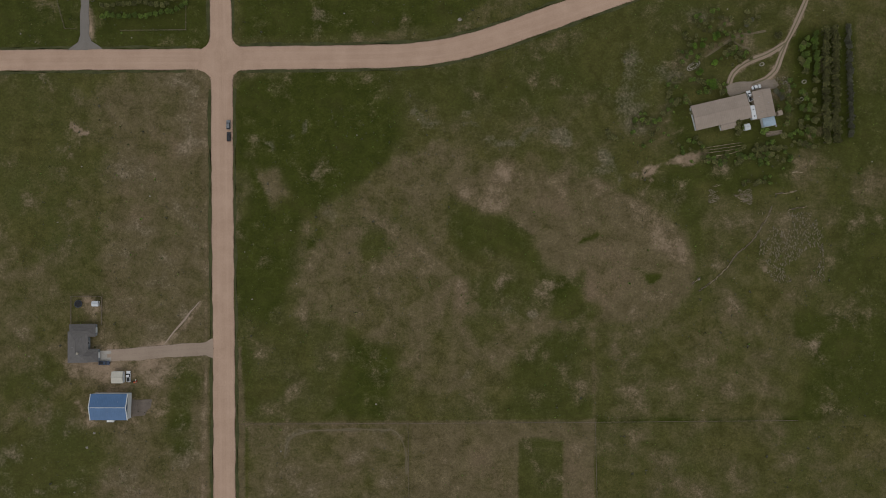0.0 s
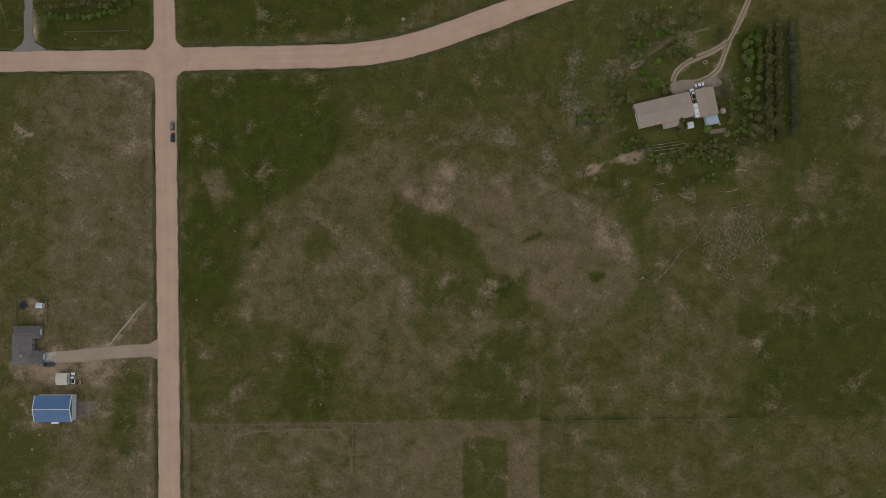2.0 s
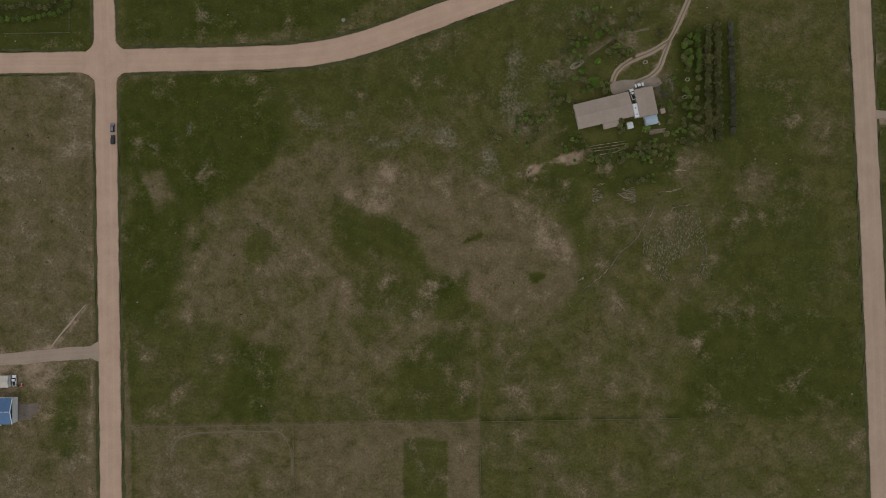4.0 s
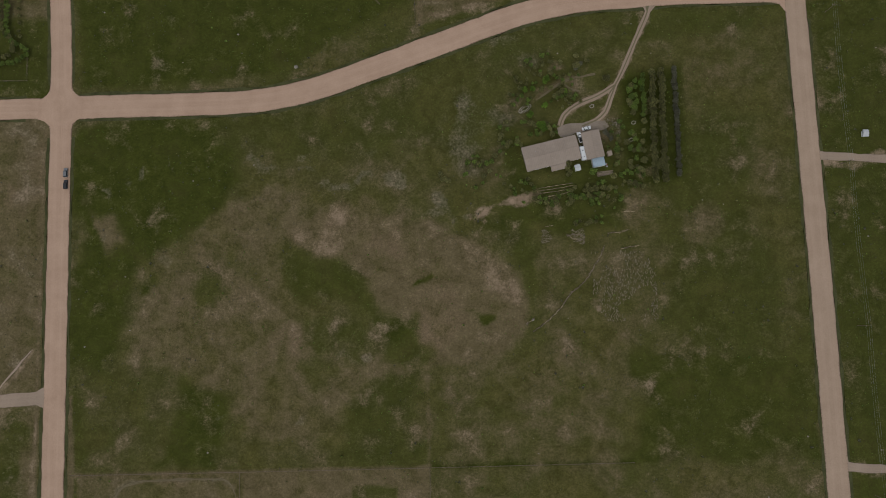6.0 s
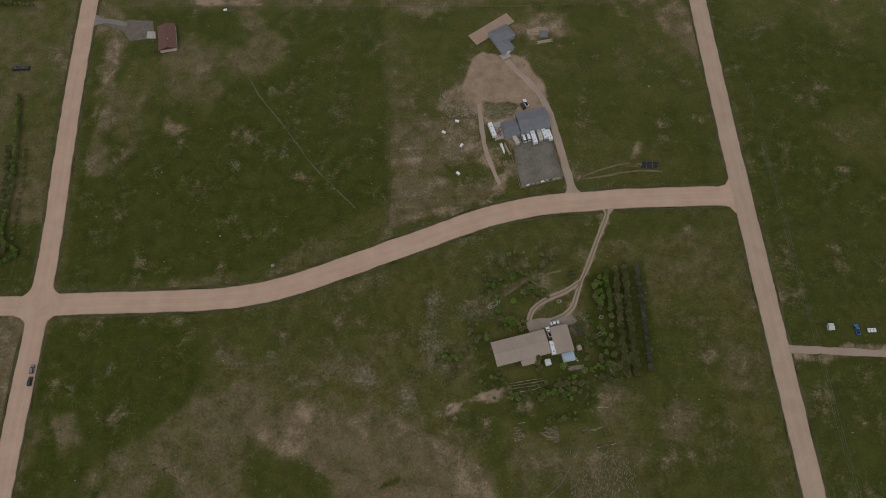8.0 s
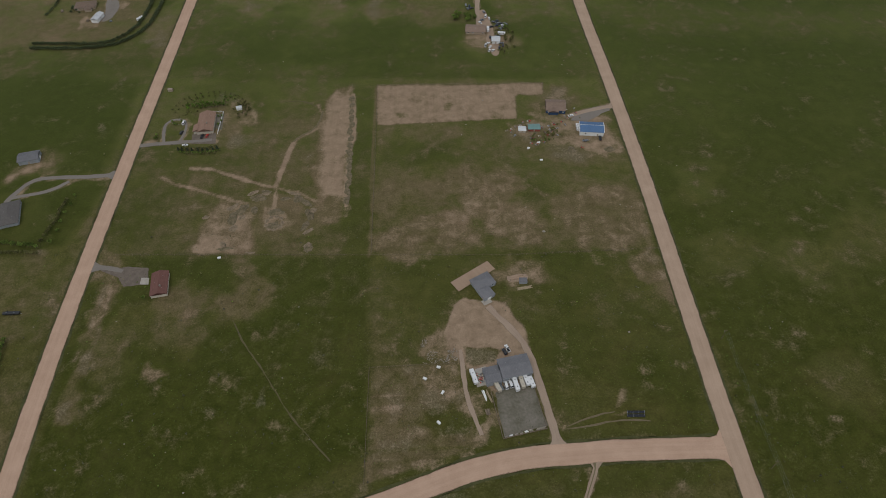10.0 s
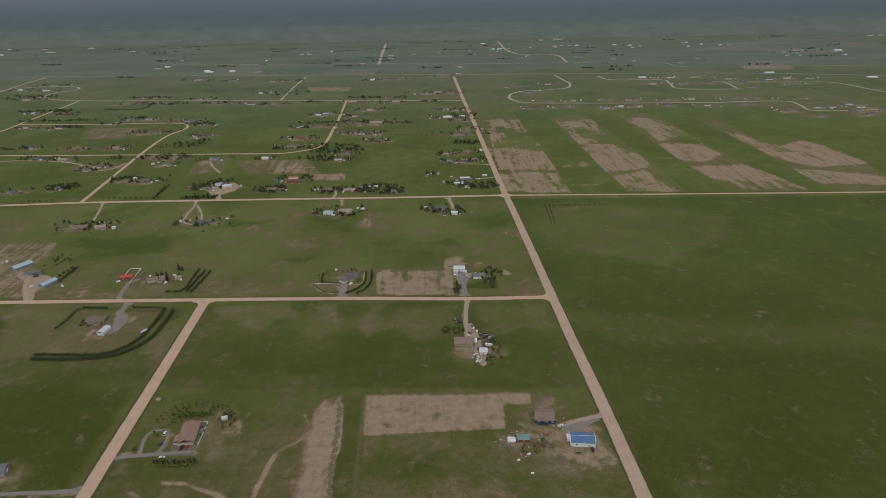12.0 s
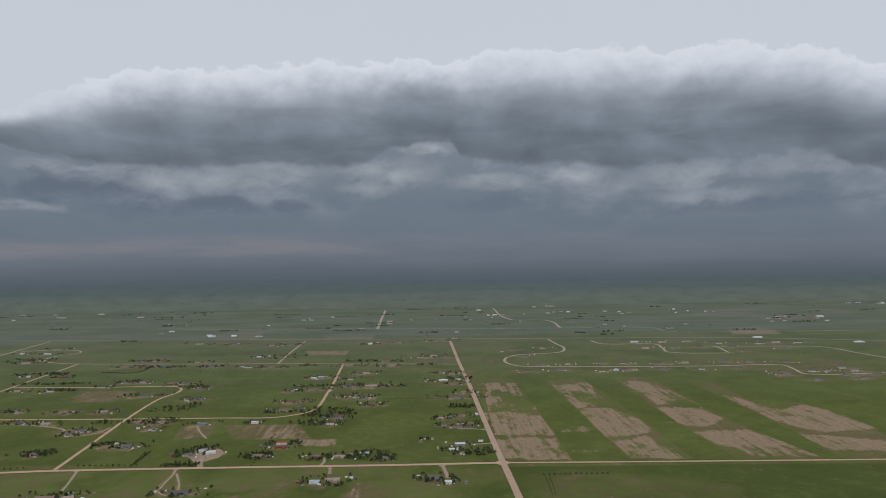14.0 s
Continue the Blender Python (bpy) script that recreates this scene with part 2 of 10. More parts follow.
def ground_material():
    m = bpy.data.materials.new("prairie")
    m.use_nodes = True
    n = Nodes(m.node_tree)
    bsdf = m.node_tree.nodes["Principled BSDF"]
    at = n.add("ShaderNodeTexCoord").outputs["Object"]
    cover = n.attribute("cover")
    dry, bare, lush = n.add("ShaderNodeSeparateColor", cover.outputs["Color"]).outputs[:3]
    pale = cover.outputs["Alpha"]
    far = n.attribute("far_haze").outputs["Fac"]
    patch, clump = n.noise(at, 0.03, 6.0, 0.62), n.noise(at, 0.14, 6.0, 0.62, 0.4)
    tuft, blade = n.noise(at, 0.75, 5.0, 0.65), n.noise(at, 2.1, 3.0, 0.6)
    fine = n.math("ADD", n.math("MULTIPLY", tuft, 0.52), n.math("MULTIPLY", blade, 0.48))
    blotch = n.noise(at, 0.062, 4.0, 0.55, 0.2)
    meadow = n.attribute("meadow").outputs["Fac"]
    # noise weakened northwards to fit the camera's grazing view
    calm = n.remap(meadow, 0, 0.45, 1.0, 0.68)
    clump = n.math("ADD", n.math("MULTIPLY", n.math("SUBTRACT", clump, 0.5), calm), 0.5)
    fine = n.math("ADD", n.math("MULTIPLY", n.math("SUBTRACT", fine, 0.5), calm), 0.5)
    broad = n.noise(at, 0.006, 4.0, 0.55, 0.5)
    green = n.mix(n.remap(clump, 0.32, 0.68), (0.054, 0.051, 0.0130), (0.104, 0.094, 0.028))
    green = n.mix(n.remap(patch, 0.38, 0.66), green, (0.070, 0.073, 0.019))
    deep = n.mix(n.remap(clump, 0.3, 0.7), (0.032, 0.039, 0.0060), (0.060, 0.067, 0.0120))
    green = n.mix(meadow, green, n.mix(n.remap(broad, 0.35, 0.65), (0.082, 0.101, 0.0235), (0.114, 0.135, 0.037)))
    deep = n.mix(meadow, deep, n.mix(n.remap(broad, 0.35, 0.65), (0.053, 0.069, 0.0175), (0.068, 0.086, 0.0215)))
    straw = n.mix(n.remap(clump, 0.3, 0.7), (0.102, 0.078, 0.039), (0.166, 0.127, 0.071))
    straw = n.mix(n.remap(n.noise(at, 0.021, 5.0, 0.6), 0.52, 0.66), straw, (0.178, 0.126, 0.078))
    soil = n.mix(n.remap(clump, 0.3, 0.7), (0.205, 0.145, 0.095), (0.345, 0.250, 0.172))
    threads = n.noise(n.scaled(at, 1.0, 0.05, 1.0), 0.22, 5.0, 0.65)
    soil = n.mix(n.math("MULTIPLY", n.remap(threads, 0.42, 0.66), n.math("MULTIPLY", meadow, 0.34)), soil, (0.120, 0.105, 0.048))
    chalk = n.mix(n.remap(tuft, 0.35, 0.65), (0.098, 0.088, 0.052), (0.195, 0.170, 0.116))

    def cut(mask, soft=0.22, mid=0.5):
        """A mask broken up by clumps and tufts."""
        worn = n.math("ADD", mask, n.math("ADD", n.math("MULTIPLY", n.math("SUBTRACT", clump, 0.5), 0.80), n.math("MULTIPLY", n.math("SUBTRACT", fine, 0.5), 0.9)))
        worn = n.math("ADD", worn, n.math("MULTIPLY", n.math("SUBTRACT", patch, 0.5), n.remap(meadow, 0, 1, 0.7, 1.0)))
        worn = n.math("ADD", worn, n.math("MULTIPLY", n.math("SUBTRACT", blotch, 0.5), n.remap(meadow, 0, 1, 1.25, 0.85)))
        return n.remap(worn, mid - soft, mid + soft, 0, 1, True)

    colour = n.mix(cut(lush, 0.45), green, deep)
    colour = n.mix(n.math("MULTIPLY", cut(dry, 0.42, 0.53), 0.88), colour, straw)
    colour = n.mix(n.math("MULTIPLY", cut(pale, 0.24, 0.55), 0.55), colour, chalk)
    drill = n.noise(n.scaled(at, 1.0, 0.07, 1.0), 0.13, 4.0, 0.6)
    furrowed = n.math("ADD", bare, n.math("MULTIPLY", n.math("SUBTRACT", drill, 0.5), n.math("MULTIPLY", n.math("MULTIPLY", meadow, n.remap(bare, 0, 0.3)), 2.0)))
    open_soil = cut(furrowed, 0.36)
    colour = n.mix(open_soil, colour, soil)
    # distance haze painted into the ground colour as a greyed tint
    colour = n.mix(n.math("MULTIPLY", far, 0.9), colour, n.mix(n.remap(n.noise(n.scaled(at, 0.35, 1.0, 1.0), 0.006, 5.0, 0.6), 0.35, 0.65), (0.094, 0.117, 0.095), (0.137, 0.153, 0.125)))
    # fine noise darkens and lightens the colour, then stray pale specks
    colour = n.mix(n.remap(open_soil, 0, 1, 1.0, 0.35), colour, n.ramp(fine, [(0.30, 0.60), (0.5, 1.01), (0.70, 1.50)]), "MULTIPLY")
    speck = n.noise(at, 1.15, 2.0, 0.5)
    colour = n.mix(n.math("MULTIPLY", n.math("MULTIPLY", n.remap(speck, 0.70, 0.78), n.remap(patch, 0.42, 0.6, 0.1, 0.6)), calm), colour, (0.20, 0.175, 0.125))
    n.plug(bsdf.inputs["Base Color"], colour)
    bsdf.inputs["Roughness"].default_value, bsdf.inputs["Specular IOR Level"].default_value = 0.95, 0.08
    node = n.add("ShaderNodeBump")
    node.inputs["Distance"].default_value = 0.35
    n.plug(node.inputs["Strength"], n.remap(meadow, 0, 1, 0.7, 0.12))
    n.plug(node.inputs["Height"], fine)
    n.plug(bsdf.inputs["Normal"], node.outputs[0])
    return m


def gravel_material(name, low, high, track, grassy=0.0, rim=0.34):
    """Graded gravel; wheel tracks run along the ribbon by its own cross coordinate."""
    m = bpy.data.materials.new(name)
    m.use_nodes = True
    n = Nodes(m.node_tree)
    bsdf = m.node_tree.nodes["Principled BSDF"]
    at = n.add("ShaderNodeTexCoord").outputs["Object"]
    across = n.attribute("across").outputs["Fac"]
    along = n.attribute("along").outputs["Fac"]
    lane = n.add("ShaderNodeCombineXYZ", n.math("MULTIPLY", across, 9.0), n.math("MULTIPLY", along, 0.02), 0.0).outputs[0]
    stone, worn, lanes = n.noise(at, 1.6, 5.0, 0.65), n.noise(at, 0.09, 5.0, 0.6), n.noise(lane, 1.0, 5.0, 0.6)
    mixed = n.math("ADD", n.math("MULTIPLY", stone, 0.4), n.math("ADD", n.math("MULTIPLY", worn, 0.4), n.math("MULTIPLY", lanes, 0.2)))
    colour = n.ramp(mixed, [(0.34, low), (0.66, high)])
    wheel = n.math("SUBTRACT", n.math("ABSOLUTE", across), 0.36)
    wheel = n.remap(n.math("ABSOLUTE", wheel), 0.05, 0.2, 0.16, 0.0, True)
    colour = n.mix(wheel, colour, track)
    # dark ragged rim painted in for the shadow line along the edge
    edge = n.math("ADD", n.math("ABSOLUTE", across), n.math("MULTIPLY", n.math("SUBTRACT", stone, 0.5), 0.55))
    colour = n.mix(n.remap(edge, 0.90, 1.02, 0.0, 0.9, True), colour, tuple(c * rim for c in low))
    if grassy:
        strip = n.math("ADD", n.remap(n.math("ABSOLUTE", across), 0.12, 0.36, 1.0, 0.0), n.math("MULTIPLY", n.math("SUBTRACT", worn, 0.5), 1.4))
        colour = n.mix(n.remap(strip, 0.35, 0.7, 0, grassy, True), colour, (0.07, 0.075, 0.025))
    n.plug(bsdf.inputs["Base Color"], colour)
    bsdf.inputs["Roughness"].default_value, bsdf.inputs["Specular IOR Level"].default_value = 0.92, 0.12
    node = n.add("ShaderNodeBump")
    node.inputs["Strength"].default_value, node.inputs["Distance"].default_value = 0.5, 0.06
    n.plug(node.inputs["Height"], mixed)
    n.plug(bsdf.inputs["Normal"], node.outputs[0])
    return m


def leaf_material(name, low, high):
    m = bpy.data.materials.new(name)
    m.use_nodes = True
    n = Nodes(m.node_tree)
    bsdf = m.node_tree.nodes["Principled BSDF"]
    island = n.add("ShaderNodeNewGeometry").outputs["Random Per Island"]
    tree = n.add("ShaderNodeObjectInfo").outputs["Random"]
    colour = n.mix(island, low, high)
    shade = n.remap(tree, 0, 1, 0.7, 1.25)
    colour = n.mix(1.0, colour, n.add("ShaderNodeCombineColor", shade, shade, shade).outputs[0], "MULTIPLY")
    n.plug(bsdf.inputs["Base Color"], colour)
    bsdf.inputs["Roughness"].default_value, bsdf.inputs["Specular IOR Level"].default_value = 0.75, 0.2
    return m


PRAIRIE = ground_material()
GRAVEL = gravel_material("pink_gravel", (0.375, 0.246, 0.172), (0.52, 0.358, 0.262), (0.54, 0.38, 0.283))
EAST_GRAVEL = gravel_material("tan_gravel", (0.325, 0.228, 0.160), (0.46, 0.334, 0.246), (0.48, 0.352, 0.265))
LANE = gravel_material("driveway_gravel", (0.27, 0.20, 0.15), (0.38, 0.29, 0.22), (0.39, 0.30, 0.23))
TWO_TRACK = gravel_material("two_track", (0.25, 0.185, 0.13), (0.36, 0.27, 0.20), (0.38, 0.29, 0.22), 0.6)
EARTH_TRACK = gravel_material("worn_earth", (0.120, 0.096, 0.055), (0.200, 0.158, 0.100), (0.21, 0.165, 0.105), 0.5, 0.75)
FAINT = gravel_material("faint_track", (0.085, 0.074, 0.034), (0.130, 0.108, 0.058), (0.135, 0.112, 0.062), 0.6, 0.9)
ASPHALT = gravel_material("grey_drive", (0.165, 0.145, 0.125), (0.235, 0.208, 0.182), (0.235, 0.21, 0.185))
CONCRETE = material("concrete", (0.30, 0.27, 0.235), (0.42, 0.385, 0.34), 0.4, 0.85, bump=0.01)
YARD = material("yard_gravel", (0.090, 0.086, 0.054), (0.205, 0.180, 0.152), 0.09, 0.95, fine=7.0, bump=0.04)
APRON = material("dark_gravel", (0.105, 0.084, 0.066), (0.185, 0.150, 0.122), 0.3, 0.95, fine=7.0, bump=0.04)
DIRT = material("bare_dirt", (0.235, 0.170, 0.120), (0.355, 0.262, 0.190), 0.10, 0.95, fine=9.0, bump=0.05)
SHINGLE = {
    "grey": material("grey_shingle", (0.095, 0.086, 0.080), (0.145, 0.132, 0.124), 0.5, 0.9, fine=9.0, bump=0.02, spread=0.2, stretch=(1, 3, 3)),
    "brown": material("brown_shingle", (0.150, 0.105, 0.080), (0.235, 0.170, 0.130), 0.5, 0.9, fine=9.0, bump=0.02, spread=0.2, stretch=(1, 3, 3)),
    "rust": material("red_brown_shingle", (0.200, 0.120, 0.085), (0.300, 0.190, 0.140), 0.5, 0.9, fine=9.0, bump=0.02, stretch=(1, 3, 3)),
    "red": material("red_metal_roof", (0.36, 0.050, 0.032), (0.48, 0.080, 0.050), 0.3, 0.5, fine=6.0, spread=0.15, seams=0.9),
    "maroon": material("maroon_shingle", (0.115, 0.052, 0.043), (0.180, 0.088, 0.072), 0.5, 0.9, fine=9.0, bump=0.02, stretch=(1, 3, 3)),
    "blue": material("blue_metal_roof", (0.066, 0.130, 0.245), (0.085, 0.165, 0.305), 0.2, 0.42, fine=6.0, seams=0.9),
    "steel": material("blue_grey_metal_roof", (0.122, 0.121, 0.129), (0.176, 0.174, 0.184), 0.2, 0.5, fine=6.0, spread=0.15, seams=0.9),
    "tan": material("tan_metal_roof", (0.275, 0.215, 0.170), (0.345, 0.275, 0.222), 0.18, 0.6, fine=5.0, seams=0.9),
    "white": material("white_metal_roof", (0.46, 0.47, 0.48), (0.64, 0.65, 0.66), 0.25, 0.5, fine=6.0, spread=0.1, seams=0.9),
    "cream": material("cream_metal_roof", (0.46, 0.42, 0.35), (0.58, 0.54, 0.46), 0.25, 0.6, fine=6.0, seams=0.9),
    "teal": material("teal_metal_roof", (0.120, 0.215, 0.205), (0.180, 0.290, 0.275), 0.25, 0.5, fine=6.0, seams=0.9),
    "sky": material("pale_blue_metal_roof", (0.29, 0.37, 0.43), (0.38, 0.46, 0.52), 0.25, 0.5, fine=6.0, seams=0.9),
}
SIDING = {
    "white": material("white_siding", (0.60, 0.60, 0.58), (0.76, 0.76, 0.74), 0.6, 0.7, stretch=(1, 1, 4)),
    "cream": material("cream_siding", (0.44, 0.385, 0.31), (0.56, 0.50, 0.41), 0.6, 0.7, stretch=(1, 1, 4)),
    "tan": material("tan_siding", (0.29, 0.225, 0.165), (0.40, 0.32, 0.24), 0.6, 0.75, stretch=(1, 1, 4)),
    "grey": material("grey_siding", (0.22, 0.235, 0.25), (0.31, 0.325, 0.34), 0.6, 0.75, stretch=(1, 1, 4)),
    "navy": material("navy_siding", (0.022, 0.050, 0.105), (0.040, 0.080, 0.155), 0.6, 0.7, stretch=(1, 1, 4)),
    "red": material("red_siding", (0.22, 0.052, 0.040), (0.31, 0.085, 0.062), 0.6, 0.75, stretch=(1, 1, 4)),
}
TRIM = material("white_trim", (0.66, 0.66, 0.64), (0.80, 0.80, 0.78), 0.8, 0.6)
GLASS = material("dark_window_glass", (0.020, 0.024, 0.030), (0.040, 0.048, 0.058), 0.5, 0.08, specular=0.6)
WOOD = material("weathered_wood", (0.125, 0.095, 0.068), (0.235, 0.185, 0.135), 0.8, 0.9, fine=6.0, spread=0.25)
DECK = material("new_deck_boards", (0.290, 0.198, 0.135), (0.390, 0.280, 0.200), 0.5, 0.8, fine=9.0, stretch=(1, 6, 1))
STEEL = material("galvanised_steel", (0.30, 0.31, 0.32), (0.46, 0.47, 0.48), 0.6, 0.45, 0.7)
RUBBER = material("black_rubber", (0.012, 0.012, 0.013), (0.030, 0.030, 0.032), 2.0, 0.85)
SOLAR = material("solar_glass", (0.008, 0.010, 0.016), (0.014, 0.017, 0.026), 0.7, 0.3, specular=0.3)
STONE = material("pale_rock", (0.23, 0.20, 0.16), (0.38, 0.34, 0.28), 2.0, 0.9, bump=0.05, spread=0.3)
FARMYARD = material("dusty_yard", (0.19, 0.15, 0.115), (0.29, 0.235, 0.185), 0.2, 0.95, fine=7.0, bump=0.04)
# weedy earth; its wide tone range also paints shading onto the heaps
EARTH = material("piled_earth", (0.066, 0.062, 0.028), (0.225, 0.172, 0.112), 0.45, 0.95, fine=6.0, bump=0.12)
STICK = material("dry_sticks", (0.15, 0.125, 0.085), (0.26, 0.215, 0.15), 1.5, 0.95)
SPOIL = material("pale_spoil", (0.105, 0.085, 0.050), (0.30, 0.225, 0.155), 0.5, 0.95, fine=6.0, bump=0.15)
BARK = material("bark", (0.060, 0.045, 0.032), (0.120, 0.092, 0.068), 2.0, 0.95, bump=0.02)
HAY = material("straw_mulch", (0.26, 0.20, 0.125), (0.40, 0.32, 0.21), 1.2, 0.95, bump=0.05)
LEAF = {
    "green": leaf_material("fresh_leaves", (0.032, 0.056, 0.010), (0.210, 0.285, 0.056)),
    # these leaves and the dark needles are lightened to stand for distance haze
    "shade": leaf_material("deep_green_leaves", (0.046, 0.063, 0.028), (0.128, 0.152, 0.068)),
    "bright": leaf_material("bright_leaves", (0.050, 0.100, 0.012), (0.185, 0.285, 0.036)),
    "dark": leaf_material("dark_needles", (0.028, 0.043, 0.024), (0.076, 0.096, 0.050)),
    "olive": leaf_material("olive_leaves", (0.032, 0.034, 0.012), (0.255, 0.245, 0.090)),
    # leaf colour paled to paint distance haze onto trees of the far plain
    "misty": leaf_material("hazed_leaves", (0.078, 0.098, 0.076), (0.130, 0.152, 0.118)),
    "mauve": leaf_material("budding_grey_twigs", (0.066, 0.066, 0.042), (0.155, 0.148, 0.098)),
}
PAINT = {}
for key, low in (("white", (0.70, 0.70, 0.70)), ("black", (0.018, 0.019, 0.022)), ("navy", (0.022, 0.038, 0.075)), ("grey", (0.16, 0.17, 0.18)),
                 ("red", (0.42, 0.035, 0.022)), ("blue", (0.035, 0.140, 0.380)), ("orange", (0.50, 0.10, 0.02)), ("beige", (0.46, 0.41, 0.33))):
    PAINT[key] = material(key + "_paint", tuple(c * 0.9 for c in low), low, 0.8, 0.32, specular=0.5)


# ---------------------------------------------------------------- mesh helpers
def mesh(name, bm, mat):
    data = bpy.data.meshes.new(name)
    bm.to_mesh(data)
    bm.free()
    data.materials.append(mat)
    return data


def part(name, bm, mat, parent, label="", m=None):
    """One mesh object under a thing or under a part; bm may be a bmesh or a shared mesh."""
    data = bm if isinstance(bm, bpy.types.Mesh) else mesh(name, bm, mat)
    ob = new(name, data)
    ob.parent = parent
    if m is not None:
        ob.matrix_basis = m
    return tagged(ob, label)


def block(bm, x, y, z, sx, sy, sz, turn=0.0, taper=1.0):
    """A box with its base centre at x, y, z."""
    made = bmesh.ops.create_cube(bm, size=1.0)["verts"]
    for v in made:
        k = taper if v.co.z > 0 else 1.0
        v.co = Vector((v.co.x * sx * k, v.co.y * sy * k, (v.co.z + 0.5) * sz))
    bmesh.ops.transform(bm, matrix=pose(x, y, z, 0, 0, turn), verts=made)
    return made


def rod(bm, a, b, r, sides=6, r2=None):
    a, b = Vector(a), Vector(b)
    made = bmesh.ops.create_cone(bm, cap_ends=True, segments=sides, radius1=r, radius2=r if r2 is None else r2, depth=(b - a).length)["verts"]
    bmesh.ops.transform(bm, matrix=Matrix.Translation((a + b) / 2) @ (b - a).to_track_quat("Z", "Y").to_matrix().to_4x4(), verts=made)
    return made


def faces(bm, points, quads):
    vs = [bm.verts.new(p) for p in points]
    for q in quads:
        bm.faces.new([vs[i] for i in q])


def thing(name, x, y, turn, label, category, group="", z=0.0):
    ob = new(name)
    ob.empty_display_size = 0.5
    ob.matrix_basis = pose(x, y, z, 0, 0, turn)
    return tagged(ob, label, category, group)


def lattice_noise(x, y, scale, seed=0):
    """Smooth value noise, 0 to 1, on arrays."""
    def rough(ix, iy):
        h = np.sin(ix * 127.1 + iy * 311.7 + seed * 74.7) * 43758.5453
        return h - np.floor(h)
    x, y = x * scale, y * scale
    ix, iy = np.floor(x), np.floor(y)
    fx, fy = x - ix, y - iy
    fx, fy = fx * fx * (3 - 2 * fx), fy * fy * (3 - 2 * fy)
    a, b, c, d = rough(ix, iy), rough(ix + 1, iy), rough(ix, iy + 1), rough(ix + 1, iy + 1)
    return (a * (1 - fx) + b * fx) * (1 - fy) + (c * (1 - fx) + d * fx) * fy


# ---------------------------------------------------------------- roads
def smooth(points, step):
    """Points along a rounded line through the given ones, about step metres apart."""
    p = [np.array(q, float) for q in points]
    p = [2 * p[0] - p[1], *p, 2 * p[-1] - p[-2]]
    out = []
    for a, b, c, d in zip(p, p[1:], p[2:], p[3:]):
        n = max(1, int(np.hypot(*(c - b)) / step))
        k = np.hypot(*(c - b))
        m0, m1 = (c - a) * k / (np.hypot(*(c - a)) + 1e-9), (d - b) * k / (np.hypot(*(d - b)) + 1e-9)
        for i in range(n):
            t = i / n
            out.append((2 * t**3 - 3 * t**2 + 1) * b + (t**3 - 2 * t**2 + t) * m0 + (-2 * t**3 + 3 * t**2) * c + (t**3 - t**2) * m1)
    return np.array([*out, p[-2]])


ROADS = []


def ribbon(name, points, width, mat, label, z=0.06, step=4.0, flares=(), rise=0.05, ragged=0.25):
    """A road with crown and ragged edges. flares: (x, y, radius, half width of the crossing road): rounded mouths at a junction."""
    line = smooth(points, step)
    ROADS.append((line, width / 2))
    way = np.gradient(line, axis=0)
    way /= np.hypot(way[:, 0], way[:, 1])[:, None] + 1e-9
    side = np.stack([way[:, 1], -way[:, 0]], 1)
    run = np.r_[0, np.cumsum(np.hypot(*np.diff(line, axis=0).T))]
    half = np.full(len(line), width / 2)
    mouth_of = np.ones(len(line))
    for fx, fy, r, gap in flares:
        s = np.clip(np.hypot(line[:, 0] - fx, line[:, 1] - fy) - gap, 0, r)
        half = half + (r - np.sqrt(np.maximum(r * r - (r - s) ** 2, 0))) * (np.hypot(line[:, 0] - fx, line[:, 1] - fy) < gap + r) * (s > -1)
        mouth_of = np.where(np.hypot(line[:, 0] - fx, line[:, 1] - fy) < gap + 0.35 * r, 0.8, mouth_of)
    cols = (-1.0, -0.94, -0.6, 0.0, 0.6, 0.94, 1.0)
    verts, across, along = [], [], []
    for i, (p, s) in enumerate(zip(line, side)):
        for c in cols:
            jag = 0.0 if abs(c) < 0.9 else ragged * (float(lattice_noise(run[i] * 1.0, c * 9.0, 0.22, 3)) - 0.5) * 2 * abs(c)
            q = p + s * (c * half[i] + jag)
            verts.append((q[0], q[1], z + rise * (1 - c * c) - (0.12 if abs(c) == 1.0 else 0.0)))
            across.append(c * mouth_of[i])
            along.append(run[i])
    n = len(cols)
    quads = [(i * n + j, (i + 1) * n + j, (i + 1) * n + j + 1, i * n + j + 1) for i in range(len(line) - 1) for j in range(n - 1)]
    data = bpy.data.meshes.new(name)
    data.from_pydata(verts, [], [q[::-1] for q in quads])
    for key, values in (("across", across), ("along", along)):
        data.attributes.new(key, "FLOAT", "POINT").data.foreach_set("value", values)
    data.materials.append(mat)
    data.update()
    ob = tagged(new(name, data), label, name.split("_")[0], kind="structure")
    if data.polygons[0].normal.z < 0:
        data.flip_normals()
    return ob


